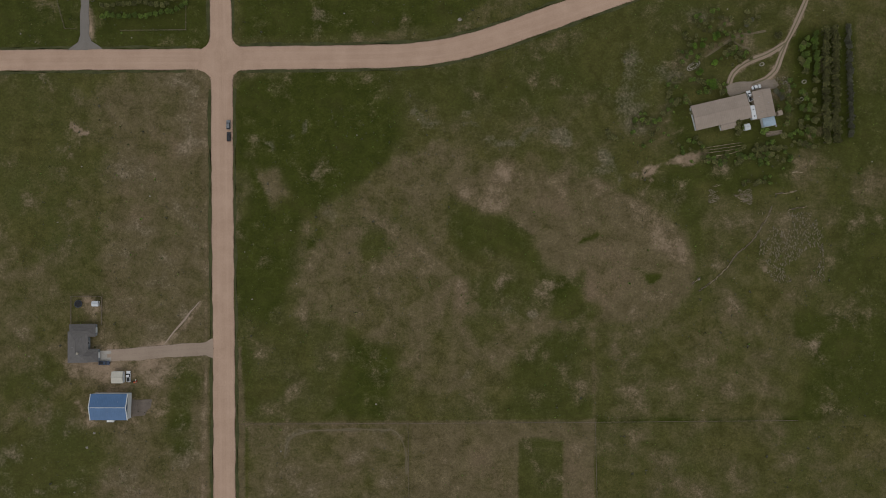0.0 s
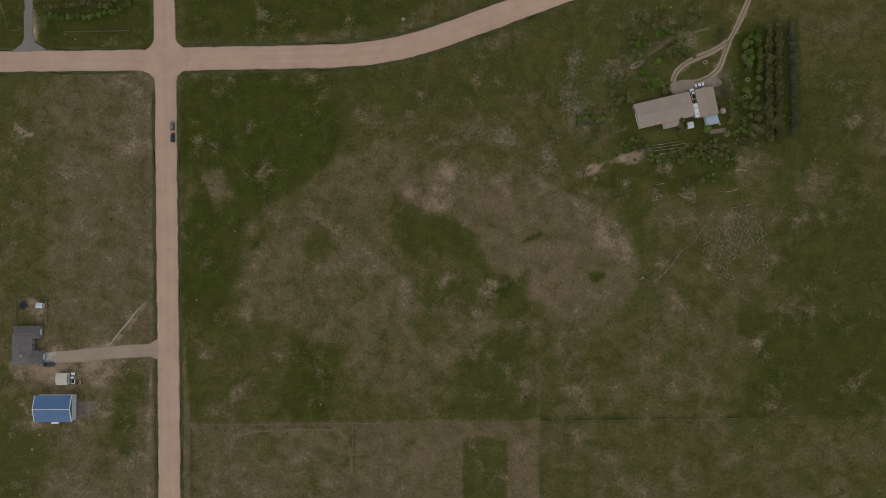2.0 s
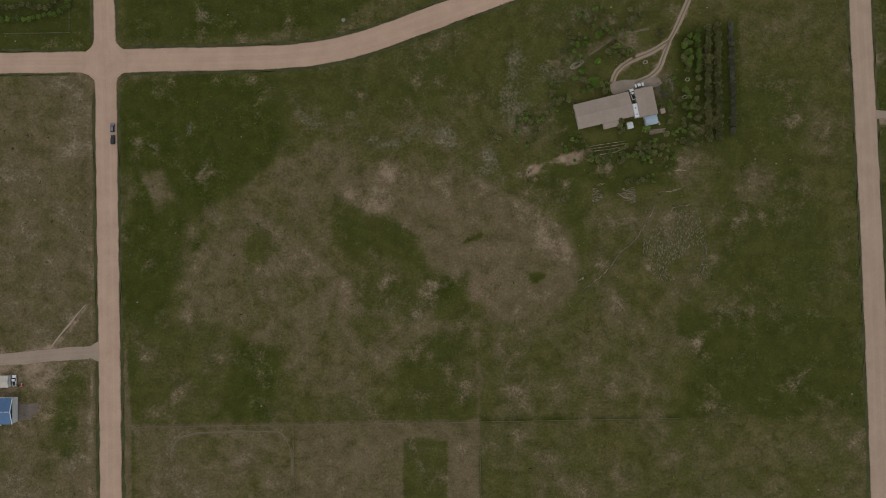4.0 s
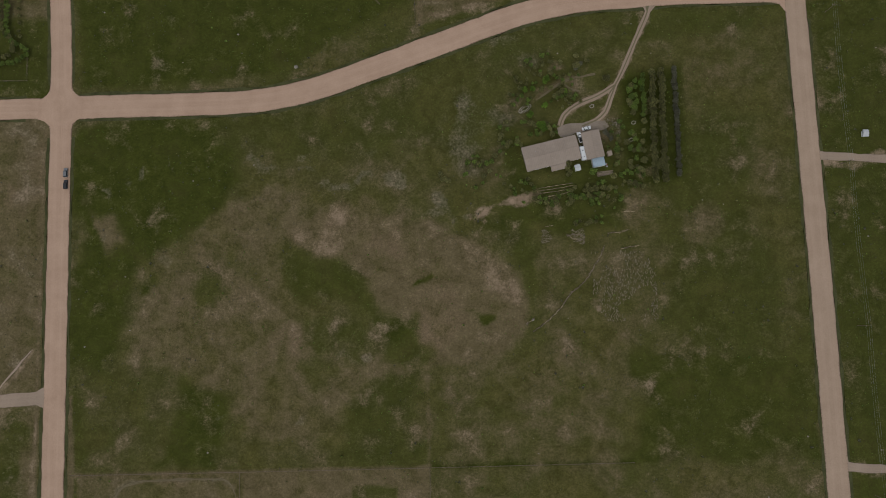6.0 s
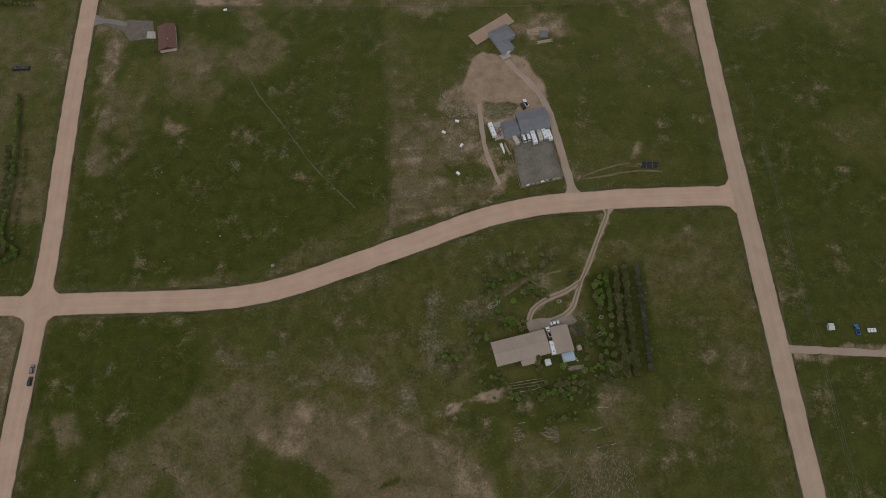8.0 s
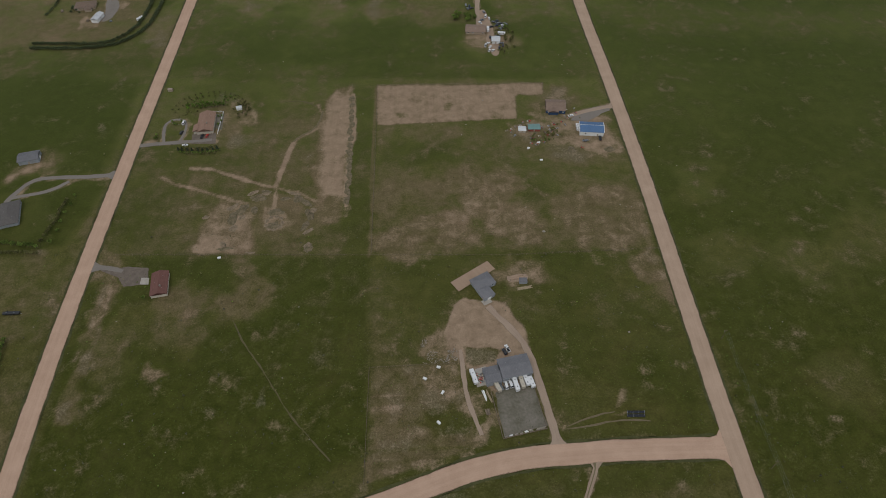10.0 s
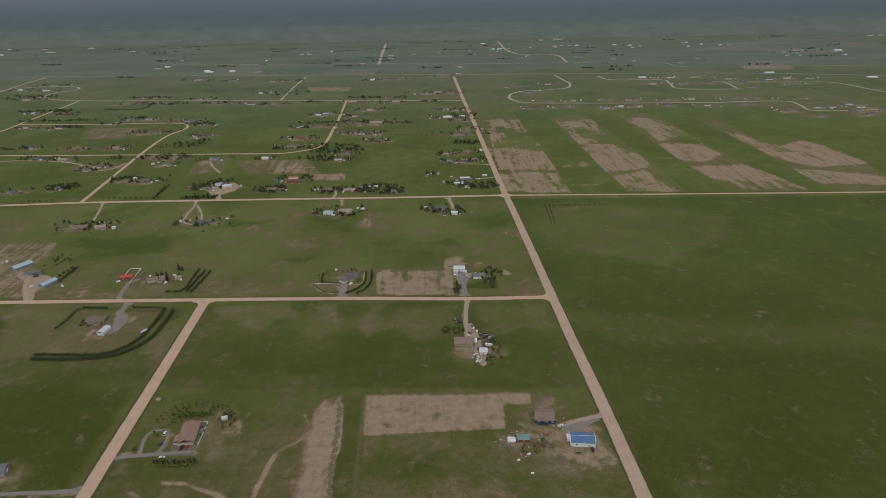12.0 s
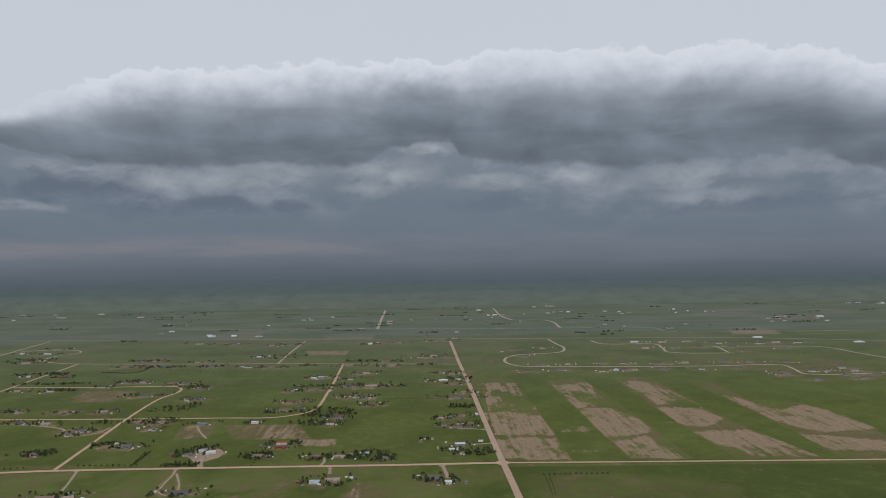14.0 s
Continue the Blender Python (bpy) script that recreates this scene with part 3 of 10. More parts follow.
def pad(name, points, mat, label, z=0.05, step=2.0, ragged=0.6, round_off=True):
    """A flat yard or slab with a slightly uneven outline."""
    loop = [*points, points[0]]
    line = smooth(loop, step)[:-1] if round_off else np.array([np.array(a) + (np.array(b) - np.array(a)) * k / 6 for a, b in zip(loop, loop[1:]) for k in range(6)])
    bm = bmesh.new()
    top = []
    for i, p in enumerate(line):
        j = ragged * (float(lattice_noise(p[0], p[1], 0.35, 5)) - 0.5) + 2.0 * ragged * (float(lattice_noise(p[0], p[1], 0.12, 6)) - 0.5)
        k = ragged * (float(lattice_noise(p[0], p[1], 0.35, 7)) - 0.5) + 2.0 * ragged * (float(lattice_noise(p[0], p[1], 0.12, 8)) - 0.5)
        top.append(bm.verts.new((p[0] + j, p[1] + k, z)))
    face = bm.faces.new(top)
    if face.normal.z < 0:
        face.normal_flip()
    rim = bmesh.ops.extrude_face_region(bm, geom=[face])["geom"]
    for v in rim:
        if isinstance(v, bmesh.types.BMVert):
            v.co.z = z
    for v in top:
        v.co.z = -0.1
    bmesh.ops.triangulate(bm, faces=bm.faces)
    bmesh.ops.recalc_face_normals(bm, faces=bm.faces)
    return tagged(new(name, mesh(name, bm, mat)), label, name.split("_")[0], kind="structure")


ROAD_W = [(-119.8, -174.4), (-121.2, 42), (-122.4, 147), (-126.0, 205), (-129.4, 275), (-132.0, 360), (-134.4, 470), (-136.2, 571), (-139.3, 714)]
ROAD_E = [(270.4, -131), (270.9, -40), (270.8, 50), (270.3, 130), (270.0, 200), (270.3, 260), (270.9, 320), (271.2, 380), (270.8, 440), (269.8, 520), (267.8, 600), (266.0, 740), (264.6, 860),
          (262.5, 1000), (260.0, 1150), (258, 1350), (256.5, 1600), (254.5, 1860), (251, 2057), (248, 2600)]
ROAD_ARM = [(-517.4, 121.6), (-331.4, 118.4), (-239.8, 116.8), (-194.4, 116.2), (-122.3, 115.0)]
ROAD_CURVE = [(-122.3, 115.0), (-91.2, 115.2), (-60.7, 114.8), (-30.2, 114.9), (-9.0, 116.4), (6.3, 119.2), (21.6, 123.4), (37.0, 128.4), (52.5, 133.6), (68.2, 139.1), (83.9, 144.4), (99.9, 150.1), (116.0, 155.6), (132.1, 160.1), (148.3, 163.2), (164.4, 164.9), (180.4, 165.5), (200.7, 166.4), (231.4, 166.4), (270.5, 165.8)]
ROAD_C = [(-967.5, 751.4), (-632.5, 734.7), (-369.7, 724.1), (-239.2, 719.6), (-144.6, 716.0), (21.6, 709.1), (164.2, 699.4), (266.8, 697.0)]
ROAD_D = [(-1467.3, 1131.3), (-887.4, 1110.4), (-599.2, 1101.6), (-468.9, 1106.0), (-169.3, 1099.4), (73.5, 1091.5), (261.0, 1089.0)]
ROAD_D_EAST = [(261.0, 1089.0), (461.5, 1077.4), (909.8, 1054.9), (1416.4, 1033.5)]
cross_w = (-122.0, 115.0)
ribbon("road_arm", ROAD_ARM, 11.4, GRAVEL, "pinkish graded gravel road past a fenced home plot", 0.055)
ribbon("road_curve", ROAD_CURVE, 12.7, GRAVEL, "pinkish graded gravel road curving between open fields", 0.06, flares=[(270.5, 165.8, 7, 5.5)])
ribbon("road_west", ROAD_W, 11.6, GRAVEL, "straight pinkish gravel road beside grassy fields", 0.10, 1.6,
       flares=[(*cross_w, 7, 5.5), (-142.0, 714.3, 9, 4.5)])
ribbon("road_east", ROAD_E, 11.3, EAST_GRAVEL, "long straight gravel road with graded edges", 0.10)
ribbon("road_c", ROAD_C, 9.0, GRAVEL, "pale gravel cross road in front of the farmsteads", 0.08, flares=[(266.8, 697.0, 9, 5.5)])
ribbon("road_d", ROAD_D, 9.5, GRAVEL, "pale gravel cross road along the subdivision", 0.08, flares=[(261.0, 1089.0, 10, 5.5)])
ribbon("road_d_east", ROAD_D_EAST, 6.5, GRAVEL, "narrow gravel road along the striped fields", 0.07, flares=[(261.0, 1089.0, 8, 5.5)])

DITCH = material("rank_ditch_grass", (0.036, 0.039, 0.012), (0.088, 0.086, 0.032), 0.2, 0.95, fine=8.0, bump=0.1)


def verge(name, points, half, south, north, sides=(-1, 1)):
    """Rank grass along a road between two northings or eastings."""
    line = smooth(points, 9.0)
    way = np.gradient(line, axis=0)
    way /= np.hypot(way[:, 0], way[:, 1])[:, None] + 1e-9
    out_ = np.stack([way[:, 1], -way[:, 0]], 1)
    key = line[:, 1] if abs(way[:, 1]).mean() > 0.5 else line[:, 0]
    pick = (key > south) & (key < north)
    for s in sides:
        shifted = (line + out_ * s * (half + 0.7))[pick]
        ribbon(name, [tuple(p) for p in shifted], 1.5, DITCH, "dark rank grass along the road edge", 0.012, 4.0, (), 0.0, 0.7)
        ROADS.pop()


verge("verge_west", ROAD_W, 5.8, -170, 104)
verge("verge_west", ROAD_W, 5.8, 126, 700)
verge("verge_east", ROAD_E, 5.5, -128, 158)
verge("verge_east", ROAD_E, 5.5, 174, 690)
verge("verge_curve", ROAD_CURVE, 6.35, -112, 262)
verge("verge_arm", ROAD_ARM, 5.7, -500, -132)

DRIVES = [
    # points, width, surface, flare
    ([(-194.2, 118.0), (-194.2, 122.2), (-194.6, 133.2), (-194.7, 148.4), (-194.8, 166.7)], 4.5, ASPHALT, 7),
    ([(-123.5, -36.1), (-143.0, -37.0), (-163.6, -38.5), (-181.4, -39.5)], 6.6, LANE, 2),
    ([(268.3, 76.8), (278.5, 75.8), (295.9, 74.6), (315.6, 72.7), (353.7, 70.2)], 4.0, LANE, 4),
    ([(270.9, -76.7), (275.8, -80.7), (302.6, -82.7)], 4.0, LANE, 3),
    ([(193.3, 166.0), (191.7, 157.2), (186.2, 145.3), (174.3, 120.6), (168.9, 112.7)], 2.7, TWO_TRACK, 3),
    ([(172.7, 117.8), (163.2, 112.1), (151.5, 107.3), (144.9, 102.1), (142.4, 96.2)], 2.8, TWO_TRACK, 0),
    ([(172.7, 117.8), (168.9, 109.0), (166.4, 103.1), (161.3, 98.8), (154.0, 96.0)], 2.6, TWO_TRACK, 0),
    ([(174.2, 167.0), (173.6, 176.5), (171.8, 188.0), (169.6, 203.0), (166.6, 222.0), (162.2, 238.0), (154.6, 250.0), (147.6, 259.2), (142.6, 266.4)], 4.4, LANE, 4),
    ([(-137.9, 438.0), (-118.1, 441.3), (-95.5, 442.9), (-70.4, 444.5)], 4.2, ASPHALT, 3),
    ([(-109.1, 442.2), (-112.6, 456.3), (-112.9, 469.1), (-106.3, 473.4), (-97.9, 469.8), (-95.1, 457.6), (-96.7, 444.5)], 2.4, ASPHALT, 0),
    ([(-136.5, 405.9), (-160.3, 404.4), (-186.7, 404.5), (-200.7, 401.2), (-208.3, 388.9), (-211.9, 378.1)], 4.2, ASPHALT, 3),
    ([(-171.7, 399.8), (-181.4, 391.4), (-192.4, 386.9), (-202.3, 384.9), (-209.9, 382.8)], 3.4, ASPHALT, 0),
    ([(-128.0, 311.3), (-116.0, 309.8), (-103.5, 306.8)], 4.2, ASPHALT, 3),
    ([(269.7, 473.6), (253.5, 469.8), (238.1, 465.1), (225.4, 460.3)], 5.0, LANE, 3),
    ([(167.2, 700.3), (164.2, 676.3), (161.8, 649.7), (160.7, 624.8), (161.3, 607.0)], 5.0, LANE, 4),
    ([(164.9, 706.4), (164.3, 727.8), (163.5, 747.1), (162.0, 770.7)], 8.0, ASPHALT, 3),
    ([(20.7, 712.7), (19.4, 731.0), (18.1, 750.2)], 9.5, ASPHALT, 2),
    ([(-243.2, 721.3), (-249.2, 749.5), (-249.3, 772.9), (-242.2, 780.6)], 5.0, ASPHALT, 3),
    ([(-227.7, 714.0), (-227.8, 696.9), (-225.5, 677.8), (-220.3, 656.8)], 5.0, ASPHALT, 3),
    ([(-349.8, 722.8), (-367.0, 750.0), (-379.7, 774.0), (-388.7, 799.1)], 6.5, LANE, 4),
    ([(-429.2, 1102.6), (-416.9, 1060.1), (-403.8, 1009.8)], 4.0, LANE, 3),
    ([(-270.0, 1098.6), (-264.6, 1067.9), (-262.0, 1019.7), (-254.4, 990.2), (-229.7, 975.6)], 3.5, LANE, 3),
    ([(-261.8, 1076.5), (-239.9, 1028.8), (-230.2, 996.0)], 3.5, LANE, 0),
    ([(-20.8, 1086.9), (-17.2, 1056.2)], 3.5, LANE, 2),
    ([(160.7, 1084.0), (165.1, 1052.9), (167.4, 1023.5)], 6.0, LANE, 3),
    ([(-231.6, 1098.4), (-245.3, 1145.0), (-243.2, 1172.4)], 9.0, LANE, 3),
    ([(257.6, 1201.6), (229.3, 1196.5), (197.5, 1199.3)], 4.5, LANE, 3),
    ([(252.0, 1293.5), (227.3, 1300.4), (198.6, 1303.1)], 4.0, LANE, 3),
    ([(256.8, 1414.3), (235.6, 1400.7)], 4.0, LANE, 3),
    ([(-38.1, 1094.6), (-34.5, 1120.1), (-39.1, 1140.7)], 5.0, LANE, 3),
    ([(-278.0, 1274.6), (-306.2, 1324.2), (-326.2, 1367.1)], 4.5, LANE, 0),
    ([(-787.6, 1411.4), (-717.6, 1414.3), (-602.0, 1374.8), (-550.7, 1316.6), (-511.7, 1330.3), (-502.1, 1374.6)], 5.0, LANE, 0),
]
for k, (line, width, mat, mouth) in enumerate(DRIVES):
    ends = [(*line[0], mouth, 5.0)] if mouth else []
    ribbon("driveway_%d" % (k + 1), line, width, mat, "narrow unpaved driveway leading off the gravel road", 0.035, 3.0, ends, 0.03, 0.5)

for k, (line, width, mat) in enumerate((
        ([(-152.4, -34.9), (-147.4, -28.8), (-142.4, -23.0), (-137.7, -17.3), (-133.6, -12.4)], 0.6, LANE),
        ([(-20.7, 262.8), (-12.2, 247.0), (-2.0, 233.1), (8.7, 217.8), (22.7, 196.5), (36.1, 181.2), (49.2, 166.4)], 0.7, FAINT),
        ([(123.3, 234.4), (123.8, 224.6), (124.7, 211.1), (126.6, 197.8), (129.9, 186.6), (132.6, 178.4)], 2.6, LANE),
        ([(180.3, 180.1), (191.8, 181.1), (205.0, 183.5), (214.8, 184.2), (227.6, 183.0)], 0.8, EARTH_TRACK),
        ([(180.5, 181.6), (190.6, 185.2), (200.7, 188.1), (209.0, 189.6)], 0.7, EARTH_TRACK),
        ([(130.6, 110.9), (136.9, 114.8), (143.4, 119.2), (149.8, 121.9), (156.0, 123.0), (162.3, 124.0)], 1, EARTH_TRACK),
        ([(144.5, 121.4), (146.4, 118.1), (149.3, 116.0), (153.8, 114.5)], 0.8, EARTH_TRACK),
        ([(-3.3, 438.9), (2.6, 445.9), (11.1, 453.1), (15.9, 464.5), (18.0, 478.9)], 1.3, EARTH_TRACK),
        ([(-16.8, 493.3), (-1.8, 493.4), (11.7, 485.9)], 0.8, FAINT),
        ([(-89.1, -92.9), (-88.5, -87.2), (-84.4, -81.5), (-74.2, -79.0), (-61.1, -78.6), (-43.7, -78.5), (-33.6, -79.4), (-29.3, -83.7), (-27.1, -90.6), (-26.6, -101.4)], 0.8, EARTH_TRACK),
        ([(13.2, 750.5), (-1.5, 751.5), (-14.1, 752.3), (-18.7, 751.0)], 1.6, LANE),
        ([(21.7, 748.3), (37.9, 745.6), (41.5, 751.9), (41.6, 768.5), (41.7, 785.8)], 1.6, LANE),
        ([(-17.8, 749.3), (-11.8, 736.2), (-3.9, 727.9), (8.9, 722.5)], 1.8, LANE))):
    ribbon("path_%d" % (k + 1), line, width, mat, "narrow worn footpath through the grass", 0.03, 2.0, (), 0.02, 0.5)

# gravel paled and greyed so the far lanes carry haze in their colour
FAR_GRAVEL = gravel_material("hazed_far_gravel", (0.30, 0.25, 0.195), (0.40, 0.335, 0.27), (0.40, 0.335, 0.27))
LANES = [
    ([(-468.9, 1106.0), (-482.7, 1253.1), (-500.4, 1443.0), (-508.5, 1634.7), (-491.5, 1707.8), (-496.1, 1752.1), (-517.8, 1784.9), (-560.3, 1797.6), (-721.5, 1800.4), (-967.8, 1820.5)], 7.2),
    ([(-1051.8, 1371.9), (-1003.7, 1552.6), (-969.9, 1711.2), (-976.8, 1877.5), (-983.5, 2058.7), (-992.0, 2207.7)], 7.2),
    ([(-1201.5, 1481.0), (-819.7, 1464.1), (-500.4, 1443.0), (-286.8, 1432.1), (-186.7, 1427.3), (-135.3, 1453.8), (-113.7, 1478.9), (-104.7, 1535.7), (-105.0, 1665.1), (-106.9, 1817.5), (-115.7, 2093.8)], 7.2),
    ([(251.0, 2056.9), (39.7, 2084.5), (-327.9, 2132.4), (-703.8, 2170.2), (-995.9, 2208.2), (-1098.0, 2244.4), (-1144.5, 2285.9), (-1166.3, 2337.8), (-1160.0, 2401.2), (-1127.7, 2437.0), (-1123.1, 2477.9), (-1154.5, 2525.3), (-1226.2, 2550.3), (-1346.5, 2538.1), (-1419.2, 2450.2)], 7.2),
    ([(-327.9, 2132.4), (-334.5, 2366.8), (-334.0, 2673.0)], 7.2),
    ([(-1383.3, 2430.9), (-1404.6, 2618.9), (-1418.9, 2819.9)], 8.0),
    ([(637.0, 2597.8), (642.6, 2464.9), (646.7, 2359.3), (614.2, 2267.2), (545.4, 2237.1), (465.4, 2221.9), (420.9, 2178.4), (400.4, 2122.4), (400.4, 2056.2), (430.8, 2000.5), (496.7, 1982.7), (729.7, 1955.2), (978.7, 1935.7), (1198.5, 1929.6), (1201.4, 1861.5), (1194.3, 1781.9), (1409.6, 1774.7), (1689.2, 1760.2)], 9.0),
    ([(791.9, 2541.4), (818.4, 2440.6), (991.8, 2416.6), (988.9, 2313.5), (983.2, 2206.2), (1179.1, 2168.2)], 9.0),
    ([(1128.1, 2337.8), (1180.7, 2330.7), (1166.8, 2182.4)], 9.0),
    ([(1180.7, 2330.7), (1445.9, 2294.6), (1541.7, 2267.3), (1570.5, 2117.6), (1590.4, 2020.3), (1637.0, 1792.7)], 9.0),
    ([(-2612.0, 2897.6), (-1659.7, 2872.0), (-343.5, 2738.8), (258.6, 2670.0), (1343.8, 2547.9), (1862.1, 2389.0), (2218.3, 2232.3)], 16.0),
    ([(-1071.9, 3200.9), (-64.5, 3088.6), (406.3, 3013.6), (896.1, 2981.6), (1168.4, 2937.6), (1209.2, 2778.2), (1696.1, 2723.2), (2093.0, 2702.5)], 5.0),
    ([(-68.4, 3065.9), (-74.9, 3401.5), (-83.8, 4091.7)], 14.0),
    ([(590.7, 4125.8), (605.1, 3399.9), (771.2, 3341.2), (775.3, 3001.0)], 12.0),
]
for k, (line, width) in enumerate(LANES):
    ribbon("lane_%d" % (k + 1), line, width, ASPHALT if k == 10 else GRAVEL if k < 3 else FAR_GRAVEL,
           "two-lane paved highway crossing the plain" if k == 10 else "pale gravel lane through the scattered subdivision", 0.05 + 0.004 * k, 12.0, (), 0.05, 0.6)

pad("yard_compound", [(141.8, 203.9), (147.1, 208.2), (164.8, 206.7), (169.9, 183.1), (144.8, 176.5)], YARD, "grey gravel yard behind the metal workshop", round_off=False)
pad("slab_new_house", [(138.6, 270.5), (143.8, 273.2), (146.0, 269.7), (140.5, 267.1)], CONCRETE, "pale concrete slab before the new garage", 0.07, round_off=False, ragged=0.0)
pad("yard_farm", [(140.7, 95.7), (145.4, 97.3), (154.0, 97.2), (166.2, 98.7), (168.4, 95.7), (163.2, 93.4), (152.4, 92.5), (142.3, 90.9)], FARMYARD, "dusty parking yard beside the farmhouse", 0.06)
pad("slab_garage", [(-186.7, -36.8), (-179.3, -36.9), (-179.3, -42.4), (-186.7, -42.3)], CONCRETE, "pale concrete slab before the garage", 0.06, round_off=False, ragged=0.0)
pad("yard_barn", [(-169.4, -61.7), (-165.0, -61.4), (-158.2, -62.4), (-160.0, -66.4), (-162.0, -70.1), (-168.8, -70.4)], APRON, "dark gravel apron beside the blue-roofed barn", 0.05, round_off=False, ragged=1.0)
pad("yard_maroon", [(-121.1, 309.5), (-111.3, 308.1), (-101.1, 310.4), (-86.6, 309.3), (-83.6, 297.6), (-83.8, 294.1), (-92.9, 293.2), (-99.6, 293.9), (-105.0, 301.3), (-116.2, 306.5)], APRON, "grey gravel parking yard by the maroon-roofed house", 0.05, round_off=False)
pad("slab_maroon", [(-89.0, 300.3), (-83.7, 300.1), (-82.7, 294.3), (-88.7, 294.6)], CONCRETE, "pale concrete slab at the garage door", 0.07, round_off=False, ragged=0.0)
YARDS = [(241.0, 441.4, 20, 17, 0.62), (217.2, 469.3, 16, 14, 0.45), (196.8, 442.3, 20, 8, 0.45), (-207.3, 422.2, 13, 12, 0.62), (-72.2, 465.4, 18, 16, 0.22), (-57.4, 484.1, 9, 12, 0.3), (154.4, 232.7, 9, 5, 0.5), (-58.1, 229.8, 3, 3, 0.4), (-112.6, 302.4, 12, 16, 0.3), (-109.8, 269.6, 4, 18, 0.35), (170.2, 592.2, 18, 22, 0.6), (163.5, 285.0, 13, 10, 0.5), (118.0, 230.2, 16, 12, 0.45)]
pad("yard_shop", [(-249.4, 1125.4), (-274.7, 1175.1), (-264.7, 1210.6), (-231.3, 1203.9), (-217.2, 1163.1), (-233.1, 1137.2)], DIRT, "pale gravel yard among the trees", 0.05)
pad("yard_junk", [(157.8, 616.6), (163.4, 638.2), (167.9, 640.4), (171.0, 626.6), (174.1, 606.3), (174.9, 589.4), (177.4, 568.9), (172.8, 555.0), (168.1, 563.3), (166.3, 582.2), (167.7, 599.8)], DIRT, "dusty yard full of parked vehicles", 0.05)
pad("yard_blue", [(-365.6, 743.7), (-383.5, 780.0), (-406.3, 802.0), (-404.9, 812.5), (-377.0, 803.5), (-358.1, 791.9), (-352.5, 764.9), (-355.1, 749.2), (-349.8, 730.6)], DIRT, "dusty yard between the blue-roofed barns", 0.05)
pad("yard_steel", [(156.3, 771.1), (171.6, 773.6), (173.2, 756.4), (166.3, 737.2), (159.5, 739.2)], ASPHALT, "grey gravel yard before the white barn", 0.05)
pad("yard_camper", [(-226.2, 652.1), (-220.7, 660.6), (-223.6, 677.6), (-220.6, 685.5), (-212.4, 671.7), (-211.8, 653.7), (-213.7, 644.0), (-220.7, 639.6)], ASPHALT, "grey gravel yard between the house and the white barn", 0.045)
pad("yard_apron", [(262.3, 474.4), (246.2, 470.4), (233.0, 465.4), (226.3, 454.7), (240.4, 453.1), (252.6, 461.2), (262.7, 467.0)], ASPHALT, "grey gravel apron between the house and the barn", 0.045, round_off=False)
pad("yard_rust", [(-87.8, 453.0), (-69.1, 453.5), (-65.7, 439.9), (-86.4, 441.0)], APRON, "grey gravel parking yard before the farmhouse", 0.045, round_off=False)
pad("yard_patio", [(131.2, 220.4), (137.7, 222.1), (138.2, 209.7), (131.8, 208.1)], CONCRETE, "pale walled patio beside the annex", 0.06, round_off=False, ragged=0.1)
pad("yard_terrace", [(-73.6, 479.7), (-66.7, 479.3), (-64.9, 457.9), (-72.1, 459.8)], YARD, "planted terrace behind a white rail", 0.05, round_off=False)
pad("slab_foundation", [(157.0, 291.1), (170.0, 292.0), (171.0, 287.6), (158.0, 285.8)], DIRT, "bare building plot beside the new house", 0.05)


# farmsteads by the roads: place, turn, length, depth, walls, roof
FARMS_C = [
    (-246.5, 670.5, 8, 20, 13, "tan", "brown"), (-226.0, 644.5, 82, 14, 7, "white", "white"), (-258.0, 783.0, 16, 14, 8, "red", "red"),
    (-219.0, 775.5, 20, 21, 11, "cream", "brown"), (-414.8, 829.0, 60, 24, 12, "grey", "sky"), (-387.0, 805.5, 11, 20, 9, "grey", "grey"),
    (-350.5, 771.5, 69, 21, 9, "grey", "sky"), (26.0, 769.5, 20, 17, 10, "grey", "grey"), (17.2, 757.0, -4, 10, 8, "white", "grey"),
    (162.5, 781.0, -4, 14, 11, "white", "white"), (185.0, 757.5, 3, 14, 10, "white", "steel"), (173.5, 760.5, 0, 6, 5, "cream", "tan"),
    (-192.5, 778.5, 7, 7.5, 5, "cream", "tan"), (157.5, 771.5, 3, 5, 4, "white", "white"),
]
FARMS_D = [
    (-409.5, 977.4, 0, 30, 12, "tan", "brown"), (-376.9, 974.8, 20, 17, 12, "cream", "tan"), (-224.2, 985.3, 4, 30, 12, "grey", "grey"),
    (-34.1, 1014.8, 0, 17, 10, "white", "sky"), (-8.0, 1023.8, 0, 25, 10, "cream", "tan"), (144.4, 1022.5, 5, 22, 12, "grey", "grey"),
    (167.1, 998.5, 0, 12, 9, "white", "white"), (-547.2, 1191.9, 0, 20, 11, "cream", "grey"), (-623.4, 1174.2, 0, 24, 9, "grey", "white"),
    (-443.8, 1230.4, 0, 22, 10, "tan", "brown"), (-405.9, 1230.8, 0, 26, 14, "grey", "steel"),
]
